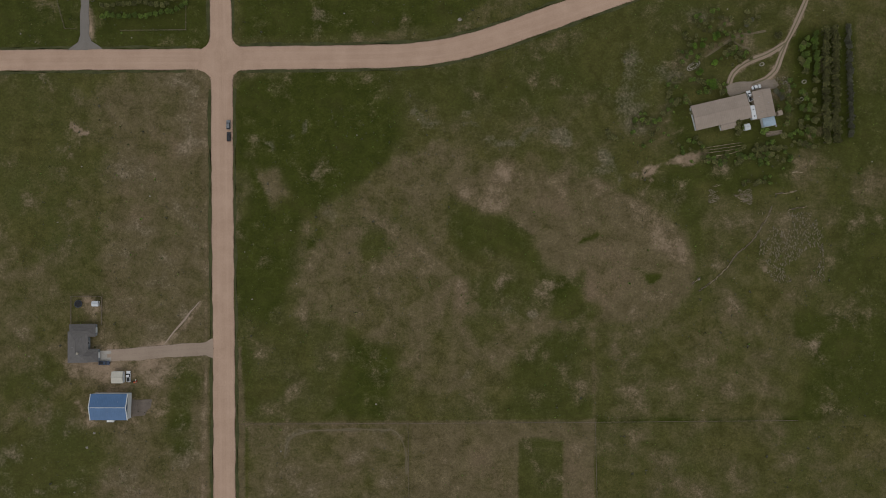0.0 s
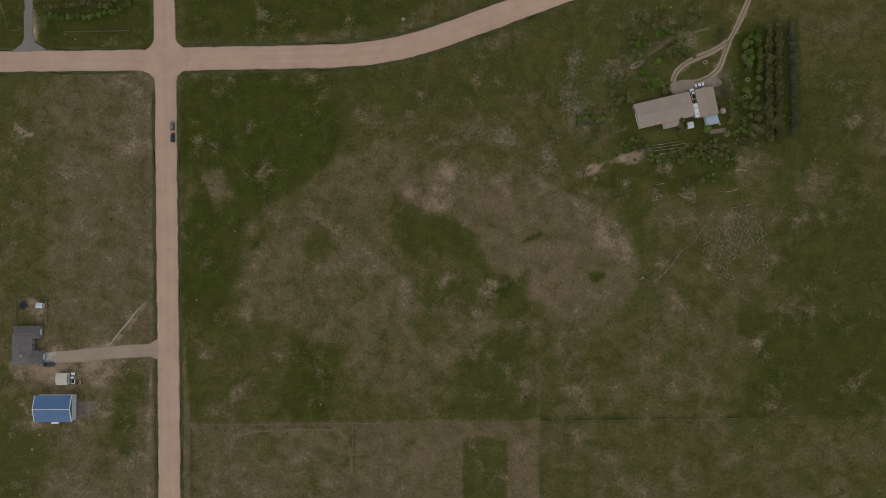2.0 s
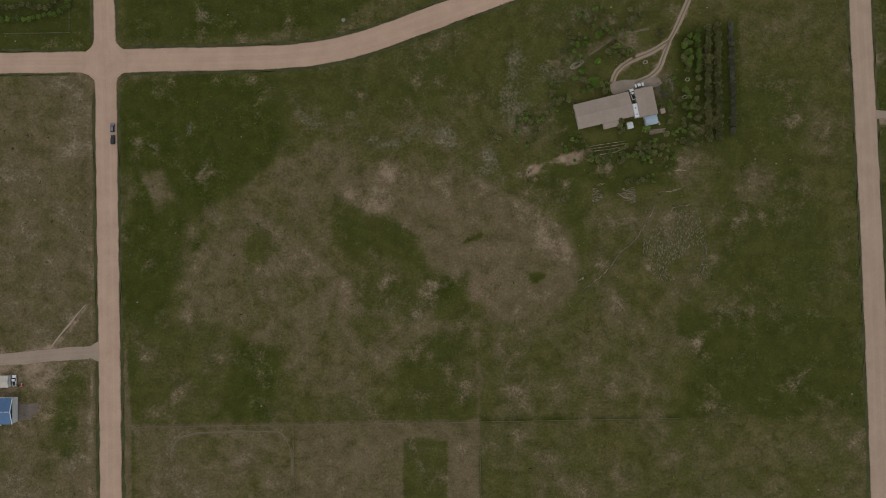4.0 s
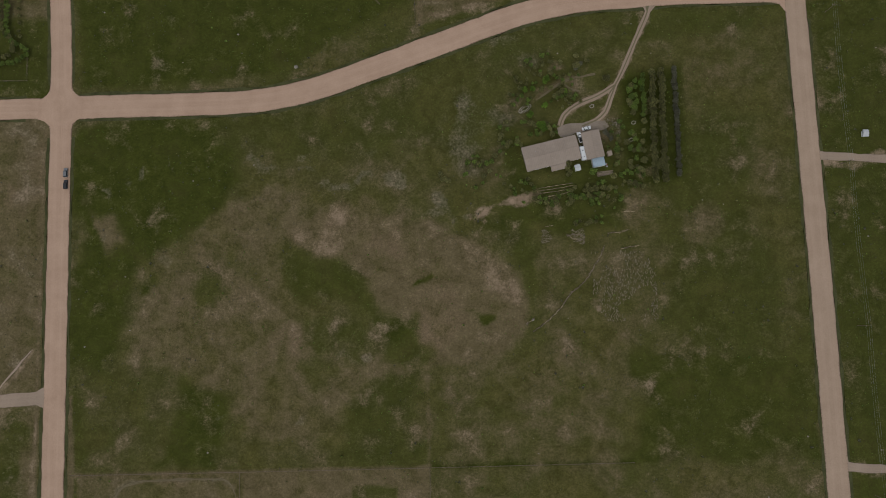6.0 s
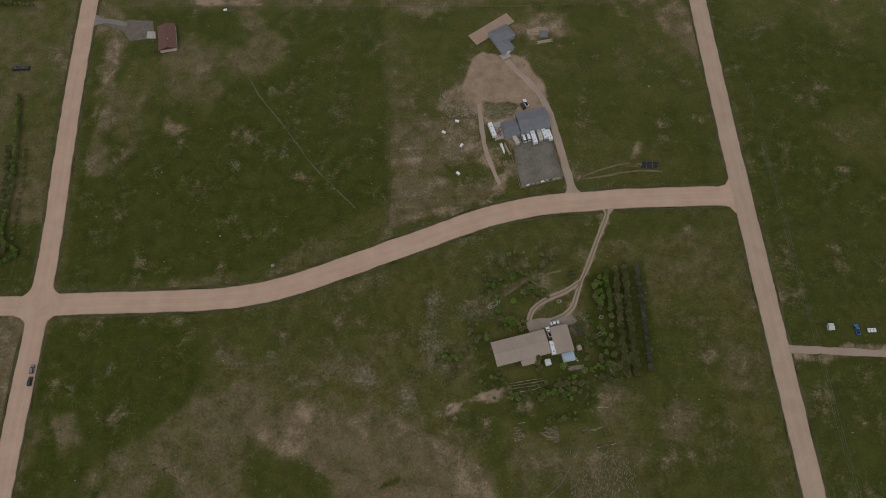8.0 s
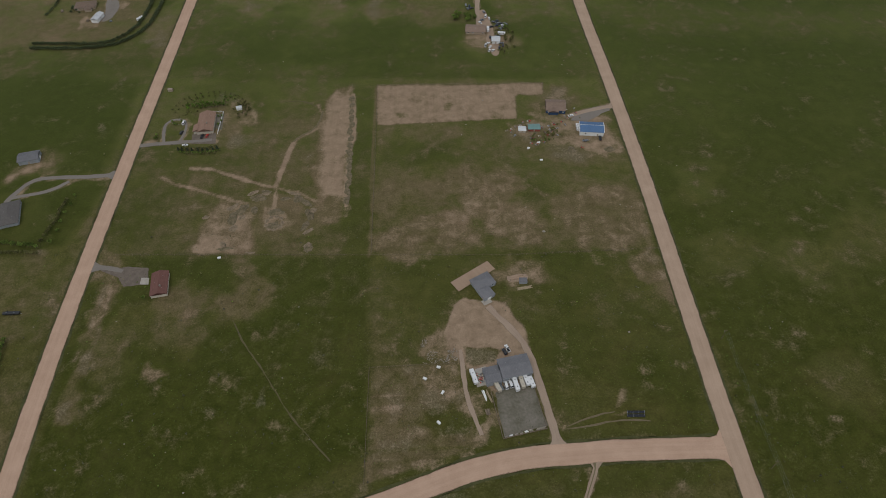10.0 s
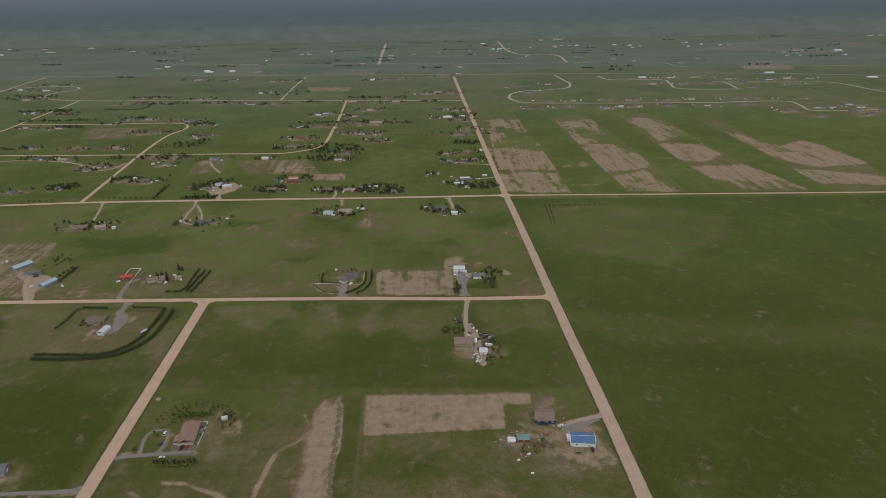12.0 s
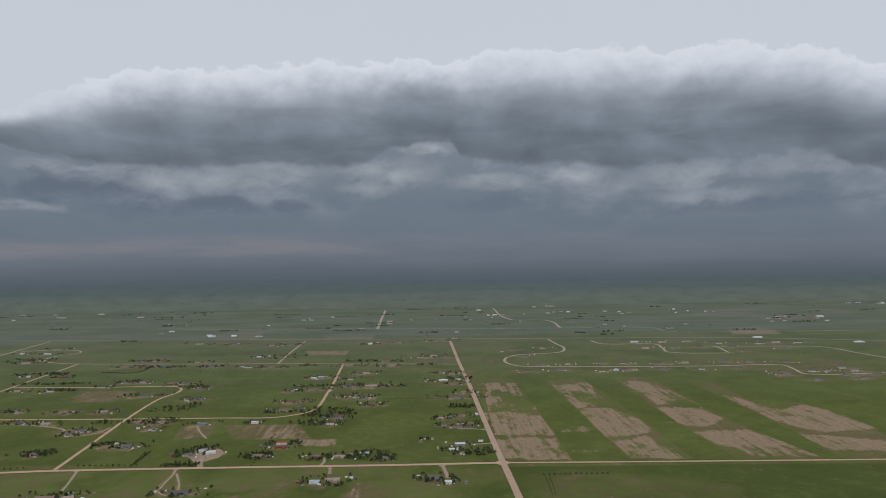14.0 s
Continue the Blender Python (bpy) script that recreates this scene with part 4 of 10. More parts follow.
FARMS_N = [
    (-272.4, 1167.9, 0, 20, 11, "cream", "grey"), (-240.0, 1179.2, 15, 22, 12, "white", "white"), (-258.0, 1187.9, 0, 13, 8, "white", "sky"),
    (-152.2, 1154.0, 0, 22, 11, "tan", "brown"), (-123.7, 1201.7, 0, 26, 12, "red", "maroon"), (-126.9, 1224.9, 0, 24, 8, "white", "red"),
    (-51.3, 1141.7, 0, 22, 10, "tan", "brown"), (-10.7, 1138.2, 0, 24, 9, "tan", "tan"), (5.3, 1150.6, 0, 14, 8, "red", "brown"),
    (67.4, 1124.7, 0, 14, 10, "grey", "grey"), (134.1, 1232.6, 0, 6, 4, "white", "white"),
]
FARMS_E = [
    (180.4, 1160.0, 0, 12, 8, "white", "white"), (197.0, 1191.7, 0, 24, 10, "grey", "white"), (197.7, 1140.7, 0, 12, 8, "white", "steel"),
    (199.2, 1312.1, 0, 26, 9, "grey", "sky"), (173.2, 1328.4, 0, 14, 8, "cream", "steel"), (227.6, 1332.5, 0, 16, 10, "tan", "brown"),
    (213.2, 1397.8, 0, 20, 12, "tan", "brown"), (169.4, 1381.9, 0, 14, 9, "tan", "tan"), (16.3, 1523.0, 0, 24, 12, "red", "white"),
    (233.6, 1634.6, 0, 20, 12, "tan", "brown"), (215.7, 1576.3, 0, 50, 9, "grey", "grey"),
]
FARMS_W = [
    (-710.6, 1423.4, 0, 24, 12, "grey", "grey"), (-648.1, 1407.6, 0, 26, 12, "cream", "tan"), (-548.0, 1347.0, 10, 22, 12, "white", "white"),
    (-556.6, 1317.2, 0, 14, 10, "white", "white"), (-462.5, 1409.1, 0, 22, 12, "tan", "brown"), (-407.2, 1347.2, 10, 20, 12, "white", "teal"),
    (-412.4, 1404.2, 0, 20, 11, "cream", "brown"), (-319.4, 1375.9, 0, 26, 14, "grey", "steel"), (-782.4, 1530.2, 0, 18, 10, "white", "white"),
    (-671.5, 1502.3, 0, 24, 10, "tan", "brown"), (-578.8, 1509.5, 0, 24, 11, "cream", "tan"),
]
FARMS_M = [
    (-919.8, 1762.4, 0, 24, 12, "cream", "tan"), (-830.2, 1752.5, 0, 24, 12, "white", "grey"), (-717.8, 1792.2, 0, 18, 11, "white", "white"),
    (-681.7, 1851.6, 0, 24, 12, "grey", "steel"), (-635.8, 1854.5, 0, 24, 11, "cream", "white"), (-558.2, 1673.4, 0, 42, 12, "grey", "white"),
    (-545.0, 1819.6, 0, 26, 12, "red", "brown"), (-509.6, 1815.5, 0, 30, 12, "grey", "sky"), (-448.2, 1746.7, 0, 22, 12, "grey", "teal"),
    (-431.9, 1613.6, 0, 18, 12, "white", "sky"), (-410.3, 1624.2, 0, 26, 12, "grey", "sky"),
]
FARMS_T = [
    (-909.1, 1955.5, 0, 22, 12, "red", "white"), (-1016.2, 1977.4, 0, 20, 12, "white", "white"), (-1257.5, 2569.6, 0, 40, 14, "cream", "grey"),
    (-1325.8, 2464.5, 0, 26, 14, "white", "white"), (-1218.5, 2436.0, 0, 36, 14, "white", "white"), (-1169.1, 2289.2, 0, 24, 14, "cream", "white"),
    (-1174.9, 2231.4, 0, 40, 14, "cream", "tan"), (-795.1, 2239.6, 0, 36, 14, "grey", "sky"), (-750.8, 2222.0, 0, 30, 14, "cream", "brown"),
    (-800.6, 2117.5, 0, 34, 14, "tan", "brown"), (-675.2, 2101.5, 0, 36, 14, "grey", "steel"),
]
FARMS_U = [
    (-600.1, 2190.6, 0, 24, 13, "cream", "white"), (-569.2, 2186.6, 0, 22, 13, "cream", "white"), (-524.9, 2092.9, 0, 26, 14, "grey", "teal"),
    (-403.0, 2066.9, 0, 30, 14, "white", "white"), (-330.5, 2057.7, 0, 34, 14, "tan", "brown"), (-422.2, 2274.6, 0, 24, 14, "white", "white"),
    (-750.2, 2652.2, 0, 40, 16, "white", "white"), (-635.8, 2618.6, 0, 44, 16, "tan", "brown"), (-592.2, 2596.0, 0, 36, 16, "grey", "steel"),
    (-441.2, 2557.6, 0, 36, 15, "cream", "brown"), (-373.5, 2579.2, 0, 40, 15, "grey", "grey"),
]
FARMS_V = [
    (-169.3, 1858.6, 0, 22, 12, "white", "white"), (-150.5, 1873.7, 0, 30, 12, "grey", "sky"), (-199.8, 1696.9, 0, 16, 10, "white", "white"),
    (-145.8, 1698.1, 0, 40, 13, "tan", "brown"), (-174.1, 1567.3, 0, 36, 12, "tan", "maroon"), (-173.6, 1490.6, 0, 36, 12, "cream", "brown"),
    (-46.2, 1413.4, 25, 26, 13, "grey", "sky"), (-57.1, 1360.1, 0, 20, 12, "white", "white"), (-213.2, 1380.0, 0, 18, 10, "white", "white"),
    (-61.8, 1740.7, 0, 34, 13, "grey", "grey"), (-1.0, 1733.7, 0, 50, 20, "tan", "tan"),
]
FARMS_X = [
    (-50.0, 1618.2, 0, 26, 12, "white", "white"), (-27.6, 1602.5, 0, 26, 12, "white", "sky"), (-7.0, 1606.9, 0, 24, 12, "grey", "steel"),
    (-66.4, 1837.8, 0, 22, 12, "white", "white"), (-29.5, 1922.1, 0, 30, 14, "cream", "tan"), (189.7, 1904.5, 0, 28, 12, "white", "white"),
    (218.8, 1891.7, 0, 26, 12, "cream", "white"), (190.0, 1790.8, 0, 40, 12, "white", "white"), (229.3, 1794.4, 0, 24, 12, "grey", "white"),
    (215.2, 1739.7, 0, 34, 12, "tan", "brown"), (130.7, 2199.3, 0, 44, 24, "cream", "white"),
]
FARMS_Y = [
    (173.4, 2230.6, 0, 34, 14, "white", "white"), (216.4, 2199.8, 0, 34, 14, "tan", "brown"), (19.7, 2131.7, 0, 34, 14, "tan", "brown"),
    (12.2, 2569.5, 0, 60, 16, "grey", "sky"), (-63.5, 2548.6, 0, 26, 14, "white", "white"), (213.0, 2622.5, 0, 50, 16, "tan", "brown"),
    (-92.5, 2058.7, 0, 40, 14, "tan", "tan"), (41.2, 2041.5, 0, 36, 14, "tan", "tan"),
]
EAST_ONE = [
    (451.9, 2328.9, 0, 34, 14, "grey", "steel"), (568.0, 2355.6, 0, 34, 14, "cream", "grey"), (469.0, 2184.4, 0, 40, 14, "grey", "grey"),
    (413.1, 2293.4, 0, 20, 12, "white", "white"), (440.3, 1903.0, 0, 44, 14, "grey", "steel"), (532.7, 1910.9, 0, 40, 14, "grey", "sky"),
    (499.0, 2012.9, 0, 34, 14, "grey", "grey"), (578.9, 2003.4, 0, 24, 12, "cream", "tan"), (680.8, 2011.9, 0, 28, 14, "grey", "grey"),
    (650.0, 1879.0, 0, 26, 14, "white", "steel"), (748.5, 2003.8, 0, 34, 14, "cream", "grey"),
]
EAST_TWO = [
    (693.4, 1892.4, 0, 24, 14, "white", "sky"), (721.8, 1898.4, 0, 30, 14, "grey", "sky"), (849.5, 1991.7, 0, 34, 14, "grey", "steel"),
    (830.4, 1895.2, 0, 34, 14, "grey", "grey"), (937.0, 1991.6, 0, 34, 14, "cream", "tan"), (941.5, 1882.3, 0, 28, 14, "white", "sky"),
    (1059.6, 1997.9, 0, 40, 14, "grey", "grey"), (1129.5, 1978.8, 0, 44, 14, "grey", "steel"), (1049.5, 1888.6, 0, 40, 14, "grey", "steel"),
    (1145.9, 1822.3, 0, 34, 14, "grey", "steel"), (1128.5, 1772.3, 0, 34, 14, "grey", "sky"),
]
EAST_THREE = [
    (1238.9, 1976.1, 0, 36, 14, "tan", "steel"), (1224.9, 1813.3, 0, 28, 14, "white", "grey"), (1171.8, 1702.7, 0, 34, 14, "grey", "grey"),
    (1267.9, 1817.3, 0, 30, 14, "white", "sky"), (1338.5, 1854.9, 0, 30, 14, "white", "white"), (1343.4, 1808.6, 0, 34, 14, "white", "steel"),
    (1282.2, 1746.8, 0, 34, 14, "grey", "grey"), (1307.6, 1711.4, 0, 40, 14, "grey", "grey"), (1374.5, 1761.5, 0, 34, 14, "grey", "steel"),
    (939.9, 2471.1, 0, 44, 16, "white", "white"), (925.8, 2307.8, 0, 40, 14, "cream", "tan"),
]
EAST_FOUR = [
    (1043.1, 2456.6, 0, 44, 16, "white", "white"), (1018.5, 2295.4, 0, 34, 14, "grey", "sky"), (1139.6, 2459.1, 0, 44, 16, "cream", "white"),
    (1122.0, 2309.8, 0, 36, 14, "grey", "steel"), (1233.2, 2398.6, 0, 36, 16, "white", "white"), (1235.3, 2294.5, 0, 40, 16, "grey", "grey"),
    (1228.1, 2200.3, 0, 34, 14, "grey", "steel"), (1364.6, 2365.0, 0, 44, 16, "white", "sky"), (1439.2, 2385.4, 0, 44, 16, "cream", "tan"),
    (1408.0, 2257.3, 0, 44, 16, "grey", "grey"), (1518.0, 2374.4, 0, 40, 16, "white", "white"),
]
FAR_PLAIN = [
    (-1052.7, 3061.8, 0, 34, 18, "white", "white"), (-1024.1, 3101.4, 0, 30, 18, "white", "white"), (-1052.1, 3373.1, 0, 30, 18, "white", "tan"),
    (-26.3, 3421.9, 0, 40, 20, "white", "white"), (-20.2, 3281.8, 0, 40, 18, "cream", "tan"), (1245.4, 2902.4, 0, 36, 24, "white", "white"),
    (654.1, 3248.8, 0, 60, 20, "grey", "grey"), (865.9, 3185.9, 0, 50, 20, "grey", "steel"), (595.6, 2894.5, 0, 80, 18, "grey", "grey"),
    (-142.7, 3077.7, 0, 40, 18, "tan", "tan"), (1992.4, 3333.1, 0, 80, 40, "white", "white"),
]
FAR_EDGE = [
    (2027.2, 3265.3, 0, 70, 40, "tan", "sky"), (2126.8, 3308.4, 0, 60, 40, "grey", "grey"), (-2128.2, 4167.2, 0, 50, 24, "white", "white"),
    (-1845.2, 4152.6, 0, 50, 24, "white", "tan"), (-1500.1, 3905.4, 0, 50, 24, "white", "white"), (-1310.9, 4014.4, 0, 80, 24, "grey", "grey"),
    (2162.8, 3271.0, 0, 50, 30, "white", "white"), (1449.1, 2532.5, 0, 60, 20, "white", "white"), (-56.4, 2594.3, 0, 30, 14, "white", "white"),
    (271.0, 2686.2, 0, 30, 12, "white", "white"), (1737.8, 2359.1, 0, 60, 24, "cream", "white"),
]
HOMES = (FARMS_C, FARMS_D, FARMS_N, FARMS_E, FARMS_W, FARMS_M, FARMS_T, FARMS_U, FARMS_V, FARMS_X, FARMS_Y, EAST_ONE, EAST_TWO, EAST_THREE, EAST_FOUR)


# ---------------------------------------------------------------- the ground
def steps(*spans):
    out = [spans[0][0]]
    for a, b, d in spans:
        n = max(1, round((b - a) / d))
        out += [a + (b - a) * (i + 1) / n for i in range(n)]
    return np.array(out)


GX = steps((-5200, -1600, 180), (-1600, -700, 25), (-700, -440, 6), (-440, -240, 3), (-240, 330, 1.75), (330, 440, 3), (440, 950, 4), (950, 1500, 8), (1500, 1700, 20), (1700, 5200, 180))
GY = steps((-2500, -200, 150), (-200, -135, 5), (-135, 480, 1.75), (480, 760, 3.5), (760, 1130, 6), (1130, 2000, 9), (2000, 3000, 20), (3000, 4930, 70))
X, Y = [a.ravel() for a in np.meshgrid(GX, GY)]
wx = X + (lattice_noise(X, Y, 0.045, 1) - 0.5) * 22 + (lattice_noise(X, Y, 0.15, 2) - 0.5) * 9
wy = Y + (lattice_noise(X, Y, 0.045, 3) - 0.5) * 22 + (lattice_noise(X, Y, 0.15, 4) - 0.5) * 9
cloudy = 0.5 * lattice_noise(X, Y, 0.008, 5) + 0.3 * lattice_noise(X, Y, 0.021, 6) + 0.2 * lattice_noise(X, Y, 0.06, 7)
dry = np.clip((cloudy - 0.5) * 1.3 + 0.29, 0, 1)
lush = np.clip((0.5 - cloudy) * 1.4 + 0.24, 0, 1)
bare, pale = np.zeros_like(X), np.clip((lattice_noise(X, Y, 0.03, 9) - 0.72) * 1.2, 0, 0.35)
LAYER = {"dry": dry, "lush": lush, "bare": bare, "pale": pale}


def near(cx, cy, r):
    return np.nonzero((np.abs(X - cx) < r) & (np.abs(Y - cy) < r))[0]


def blob(layer, cx, cy, rx, ry, amount=0.8, turn=0.0):
    """A soft, uneven patch."""
    at = near(cx, cy, max(rx, ry) * 1.8 + 15)
    c, s = math.cos(radians(turn)), math.sin(radians(turn))
    dx, dy = wx[at] - cx, wy[at] - cy
    d = np.hypot((dx * c + dy * s) / rx, (dy * c - dx * s) / ry)
    k = np.clip((1.6 - d) / 1.15, 0, 1)
    k = k * k * (3 - 2 * k)
    for key, a in LAYER.items():
        if key == layer:
            a[at] = np.maximum(a[at], amount * k)
        elif key in ("dry", "lush") and layer in ("dry", "lush"):
            a[at] *= 1 - 0.8 * k


def plot(points, soft=1.0, **amounts):
    """A field with straight edges: sets the named layers inside its outline."""
    p = np.array(points)
    mid, r = p.mean(0), np.abs(p - p.mean(0)).max() + 20
    at = near(mid[0], mid[1], r)
    d, within = np.full(len(at), 1e9), np.zeros(len(at), bool)
    for a, b in zip(p, np.roll(p, -1, 0)):
        e = b - a
        t = np.clip(((X[at] - a[0]) * e[0] + (Y[at] - a[1]) * e[1]) / (e @ e), 0, 1)
        d = np.minimum(d, np.hypot(X[at] - a[0] - t * e[0], Y[at] - a[1] - t * e[1]))
        over = (a[1] > Y[at]) != (b[1] > Y[at])
        within ^= over & (X[at] < a[0] + (Y[at] - a[1]) / (e[1] if e[1] else 1e-9) * e[0])
    d = np.where(within, d, -d)
    k = np.clip(d / soft + 0.5, 0, 1)
    for key, value in amounts.items():
        a = LAYER[key]
        a[at] = a[at] * (1 - k) + value * k


def patch(points, soft=5.0, warp=0.6, **amounts):
    """A patch with a soft and wandering outline: draws the named layers towards the given amounts inside it."""
    p = np.array(points)
    mid, r = p.mean(0), np.abs(p - p.mean(0)).max() + 25 + soft
    at = near(mid[0], mid[1], r)
    px, py = X[at] + (wx[at] - X[at]) * warp, Y[at] + (wy[at] - Y[at]) * warp
    d, within = np.full(len(at), 1e9), np.zeros(len(at), bool)
    for a, b in zip(p, np.roll(p, -1, 0)):
        e = b - a
        t = np.clip(((px - a[0]) * e[0] + (py - a[1]) * e[1]) / (e @ e), 0, 1)
        d = np.minimum(d, np.hypot(px - a[0] - t * e[0], py - a[1] - t * e[1]))
        over = (a[1] > py) != (b[1] > py)
        within ^= over & (px < a[0] + (py - a[1]) / (e[1] if e[1] else 1e-9) * e[0])
    k = np.clip(np.where(within, d, -d) / soft + 0.5, 0, 1)
    k = k * k * (3 - 2 * k)
    for key, value in amounts.items():
        a = LAYER[key]
        a[at] = a[at] * (1 - k) + value * k


def trail(points, width, layer, amount=0.8, wobble=0.6):
    """A worn line on the ground."""
    for a, b in zip(points, points[1:]):
        a, b = np.array(a), np.array(b)
        at = near(*(a + b) / 2, np.hypot(*(b - a)) / 2 + width + 4)
        px, py = X[at] + (wx[at] - X[at]) * 0.12 * wobble, Y[at] + (wy[at] - Y[at]) * 0.12 * wobble
        t = np.clip(((px - a[0]) * (b - a)[0] + (py - a[1]) * (b - a)[1]) / ((b - a) @ (b - a)), 0, 1)
        d = np.hypot(px - a[0] - t * (b - a)[0], py - a[1] - t * (b - a)[1])
        k = np.clip((width - d) / width * 1.6, 0, 1) * amount
        LAYER[layer][at] = np.maximum(LAYER[layer][at], k)


plot([(279, -200), (700, -200), (700, 345), (279, 345)], 6, dry=0.14, lush=0.78)
# western field and the southern strip of small plots
plot([(-517.2, 116.1), (-127.7, 108.2), (-127.7, -43.0), (-127.6, -117.8), (-506.7, -115.2)], 3, dry=0.72, lush=0.06, pale=0.26)
for line in (
    [("lush", -221.1, 67.4, 25, 45, 0.25), ("dry", -161.1, 69.3, 30, 40, 0.75), ("dry", -149.0, 21.6, 22, 30, 0.7), ("lush", -226.3, -0.8, 30, 40, 0.3),
     ("lush", -219.3, -94.2, 40, 25, 0.4), ("lush", -212.4, 103.3, 40, 6, 0.4), ("lush", -142.9, -66.0, 8, 20, 0.75), ("lush", -219.7, -56.5, 18, 9, 0.7)],
    [("bare", 99.3, 55.8, 10, 3, 0.75, 35), ("bare", 116.7, 59.9, 8, 4, 0.8), ("bare", 97.6, 47.1, 3, 3, 0.6), ("bare", 158.3, 6.9, 4, 4, 0.5),
     ("bare", -191.6, -50.4, 13, 7, 0.6), ("bare", -170.9, -57.0, 10, 5, 0.5), ("bare", -160.6, -44.1, 14, 4, 0.5), ("bare", -151.8, -48.5, 7, 9, 0.45), ("bare", -190.4, -17.5, 7, 5, 0.6), ("bare", -180.0, -24.9, 4, 7, 0.6), ("bare", -179.7, -72.9, 12, 2, 0.6)],
):
    for layer, cx, cy, rx, ry, *more in line:
        blob(layer, cx, cy, rx, ry, *(more or [0.76]))
patch([(-300.3, 95.9), (-221.4, 97.4), (-203.3, 91.0), (-197.1, 69.9), (-195.4, 46.1), (-202.7, 31.3), (-220.7, 28.6), (-238.6, 23.0), (-298.8, 23.9)], 14, 0.6, dry=0.12, lush=0.3, pale=0)
patch([(-298.7, 17.9), (-220.6, 19.8), (-190.6, 7.5), (-178.6, -7.4), (-208.2, -18.7), (-297.8, -29.3)], 10, 0.6, dry=0.3, lush=0.3, pale=0.1)
blob("bare", -192.7, 82.4, 2.2, 3.4, 0.8)
# the pasture inside the bend of the roads: thatch and green swales
patch([(-113.9, 107.9), (-30.1, 108.0), (29.1, 116.4), (100.0, 138.7), (175.8, 140.0), (320.3, 154.5), (302.9, -77.4), (171.1, -76.2), (69.2, -75.2), (-113.6, -73.5)], 6, 0, dry=0.38, lush=0.34, pale=0.06)
patch([(-113.3, 108.5), (-30.1, 108.6), (17.2, 113.6), (58.6, 124.7), (94.1, 138.8), (120.0, 123.4), (116.3, 96.7), (87.0, 87.0), (57.8, 86.0), (28.6, 88.1), (-12.6, 87.4), (-30.4, 80.3), (-113.4, 81.9)], 12.6, 0.7, dry=0.24, lush=0.56)
patch([(-111.8, 105.8), (-71.6, 106.5), (-33.1, 105.7), (-33.2, 93.7), (-27.5, 75.8), (-35.0, 64.1), (-41.0, 50.9), (-51.4, 42.2), (-72.0, 37.5), (-83.9, 30.9), (-98.7, 25.3), (-112.0, 21.1)], 10.8, 0.7, dry=0.08, lush=0.86)
patch([(-112.9, 27.0), (-88.3, 28.1), (-86.4, 6.0), (-90.0, -20.2), (-81.3, -31.9), (-96.0, -49.2), (-110.7, -66.3), (-113.0, -66.3)], 10.8, 0.7, dry=0.12, lush=0.82)
patch([(-110.6, -19.9), (-60.7, -23.5), (-58.0, -43.8), (-72.7, -60.9), (-107.7, -72.7)], 16.2, 0.7, dry=0.34, lush=0.48)
patch([(-69.2, 26.3), (-48.5, 37.2), (-30.6, 63.4), (-12.9, 67.2), (13.4, 60.3), (8.8, 45.6), (-3.1, 34.1), (-4.8, 13.6), (0.3, 1.3), (15.9, -1.3), (12.3, -9.9), (-2.3, -15.5), (-5.4, -30.0), (-20.0, -33.3), (-34.5, -33.1), (-49.1, -30.0), (-60.7, -24.1), (-78.2, -16.0), (-87.6, 1.6), (-72.2, 14.6)], 10.8, 0.7, dry=0.64, lush=0.06)
patch([(-31.6, -32.5), (-5.3, -22.7), (11.8, -38.8), (35.3, -21.8), (55.5, -22.1), (59.5, -36.5), (37.8, -42.0), (23.0, -61.9), (2.7, -68.0), (-17.5, -62.9), (-27.4, -47.0)], 10.8, 0.7, dry=0.62, lush=0.06)
patch([(-0.0, 41.4), (17.8, 57.2), (31.0, 60.6), (45.4, 52.4), (81.6, 45.0), (97.3, 34.8), (110.0, 25.0), (119.7, 10.3), (119.6, -11.3), (110.0, -25.6), (72.7, -26.6), (70.3, -4.9), (55.9, -1.2), (41.6, 8.6), (34.6, 20.3), (15.8, 28.5), (4.3, 36.3)], 7.2, 0.7, dry=0.84, lush=0.0)
patch([(5.8, 41.3), (16.2, 48.4), (28.0, 58.2), (39.6, 53.9), (59.8, 46.2), (84.4, 42.0), (104.3, 28.0), (115.4, 11.8), (113.8, 6.1), (96.8, 16.5), (82.8, 34.2), (56.8, 40.4), (36.5, 43.7), (21.7, 33.1), (10.1, 35.0)], 8.1, 0.7, dry=0.9, bare=0.28)
patch([(19.2, 57.8), (36.8, 59.3), (45.4, 50.9), (27.8, 47.7)], 5.4, 0.7, bare=0.36)
patch([(94.3, 31.9), (105.7, 28.0), (115.4, 11.8), (110.9, 7.6), (99.7, 19.3)], 5.4, 0.7, bare=0.38)
patch([(4.4, 42.8), (16.1, 42.6), (27.6, 32.1), (18.8, 29.3), (7.2, 36.3)], 5.4, 0.7, bare=0.34)
patch([(-104.5, 56.4), (-88.2, 56.7), (-82.3, 44.2), (-95.7, 40.9)], 7.2, 0.7, dry=0.8, lush=0)
patch([(-4.6, 25.9), (7.1, 30.4), (19.3, 24.3), (34.5, 15.9), (37.2, 3.7), (27.0, 0.9), (10.2, 2.9), (-1.4, 7.1)], 15, 0.9, dry=0.16, lush=0.68)
patch([(3.6, -7.5), (28.4, -4.3), (41.3, -10.3), (68.9, -4.3), (70.5, -22.8), (55.4, -24.4), (35.3, -19.5), (20.8, -19.3), (5.8, -17.1)], 8.1, 0.7, dry=0.26, lush=0.6)
patch([(38.1, 4.2), (55.9, -1.8), (64.4, -10.6), (47.0, -13.3), (35.6, -4.4)], 5.4, 0.7, dry=0.1, lush=0.75)
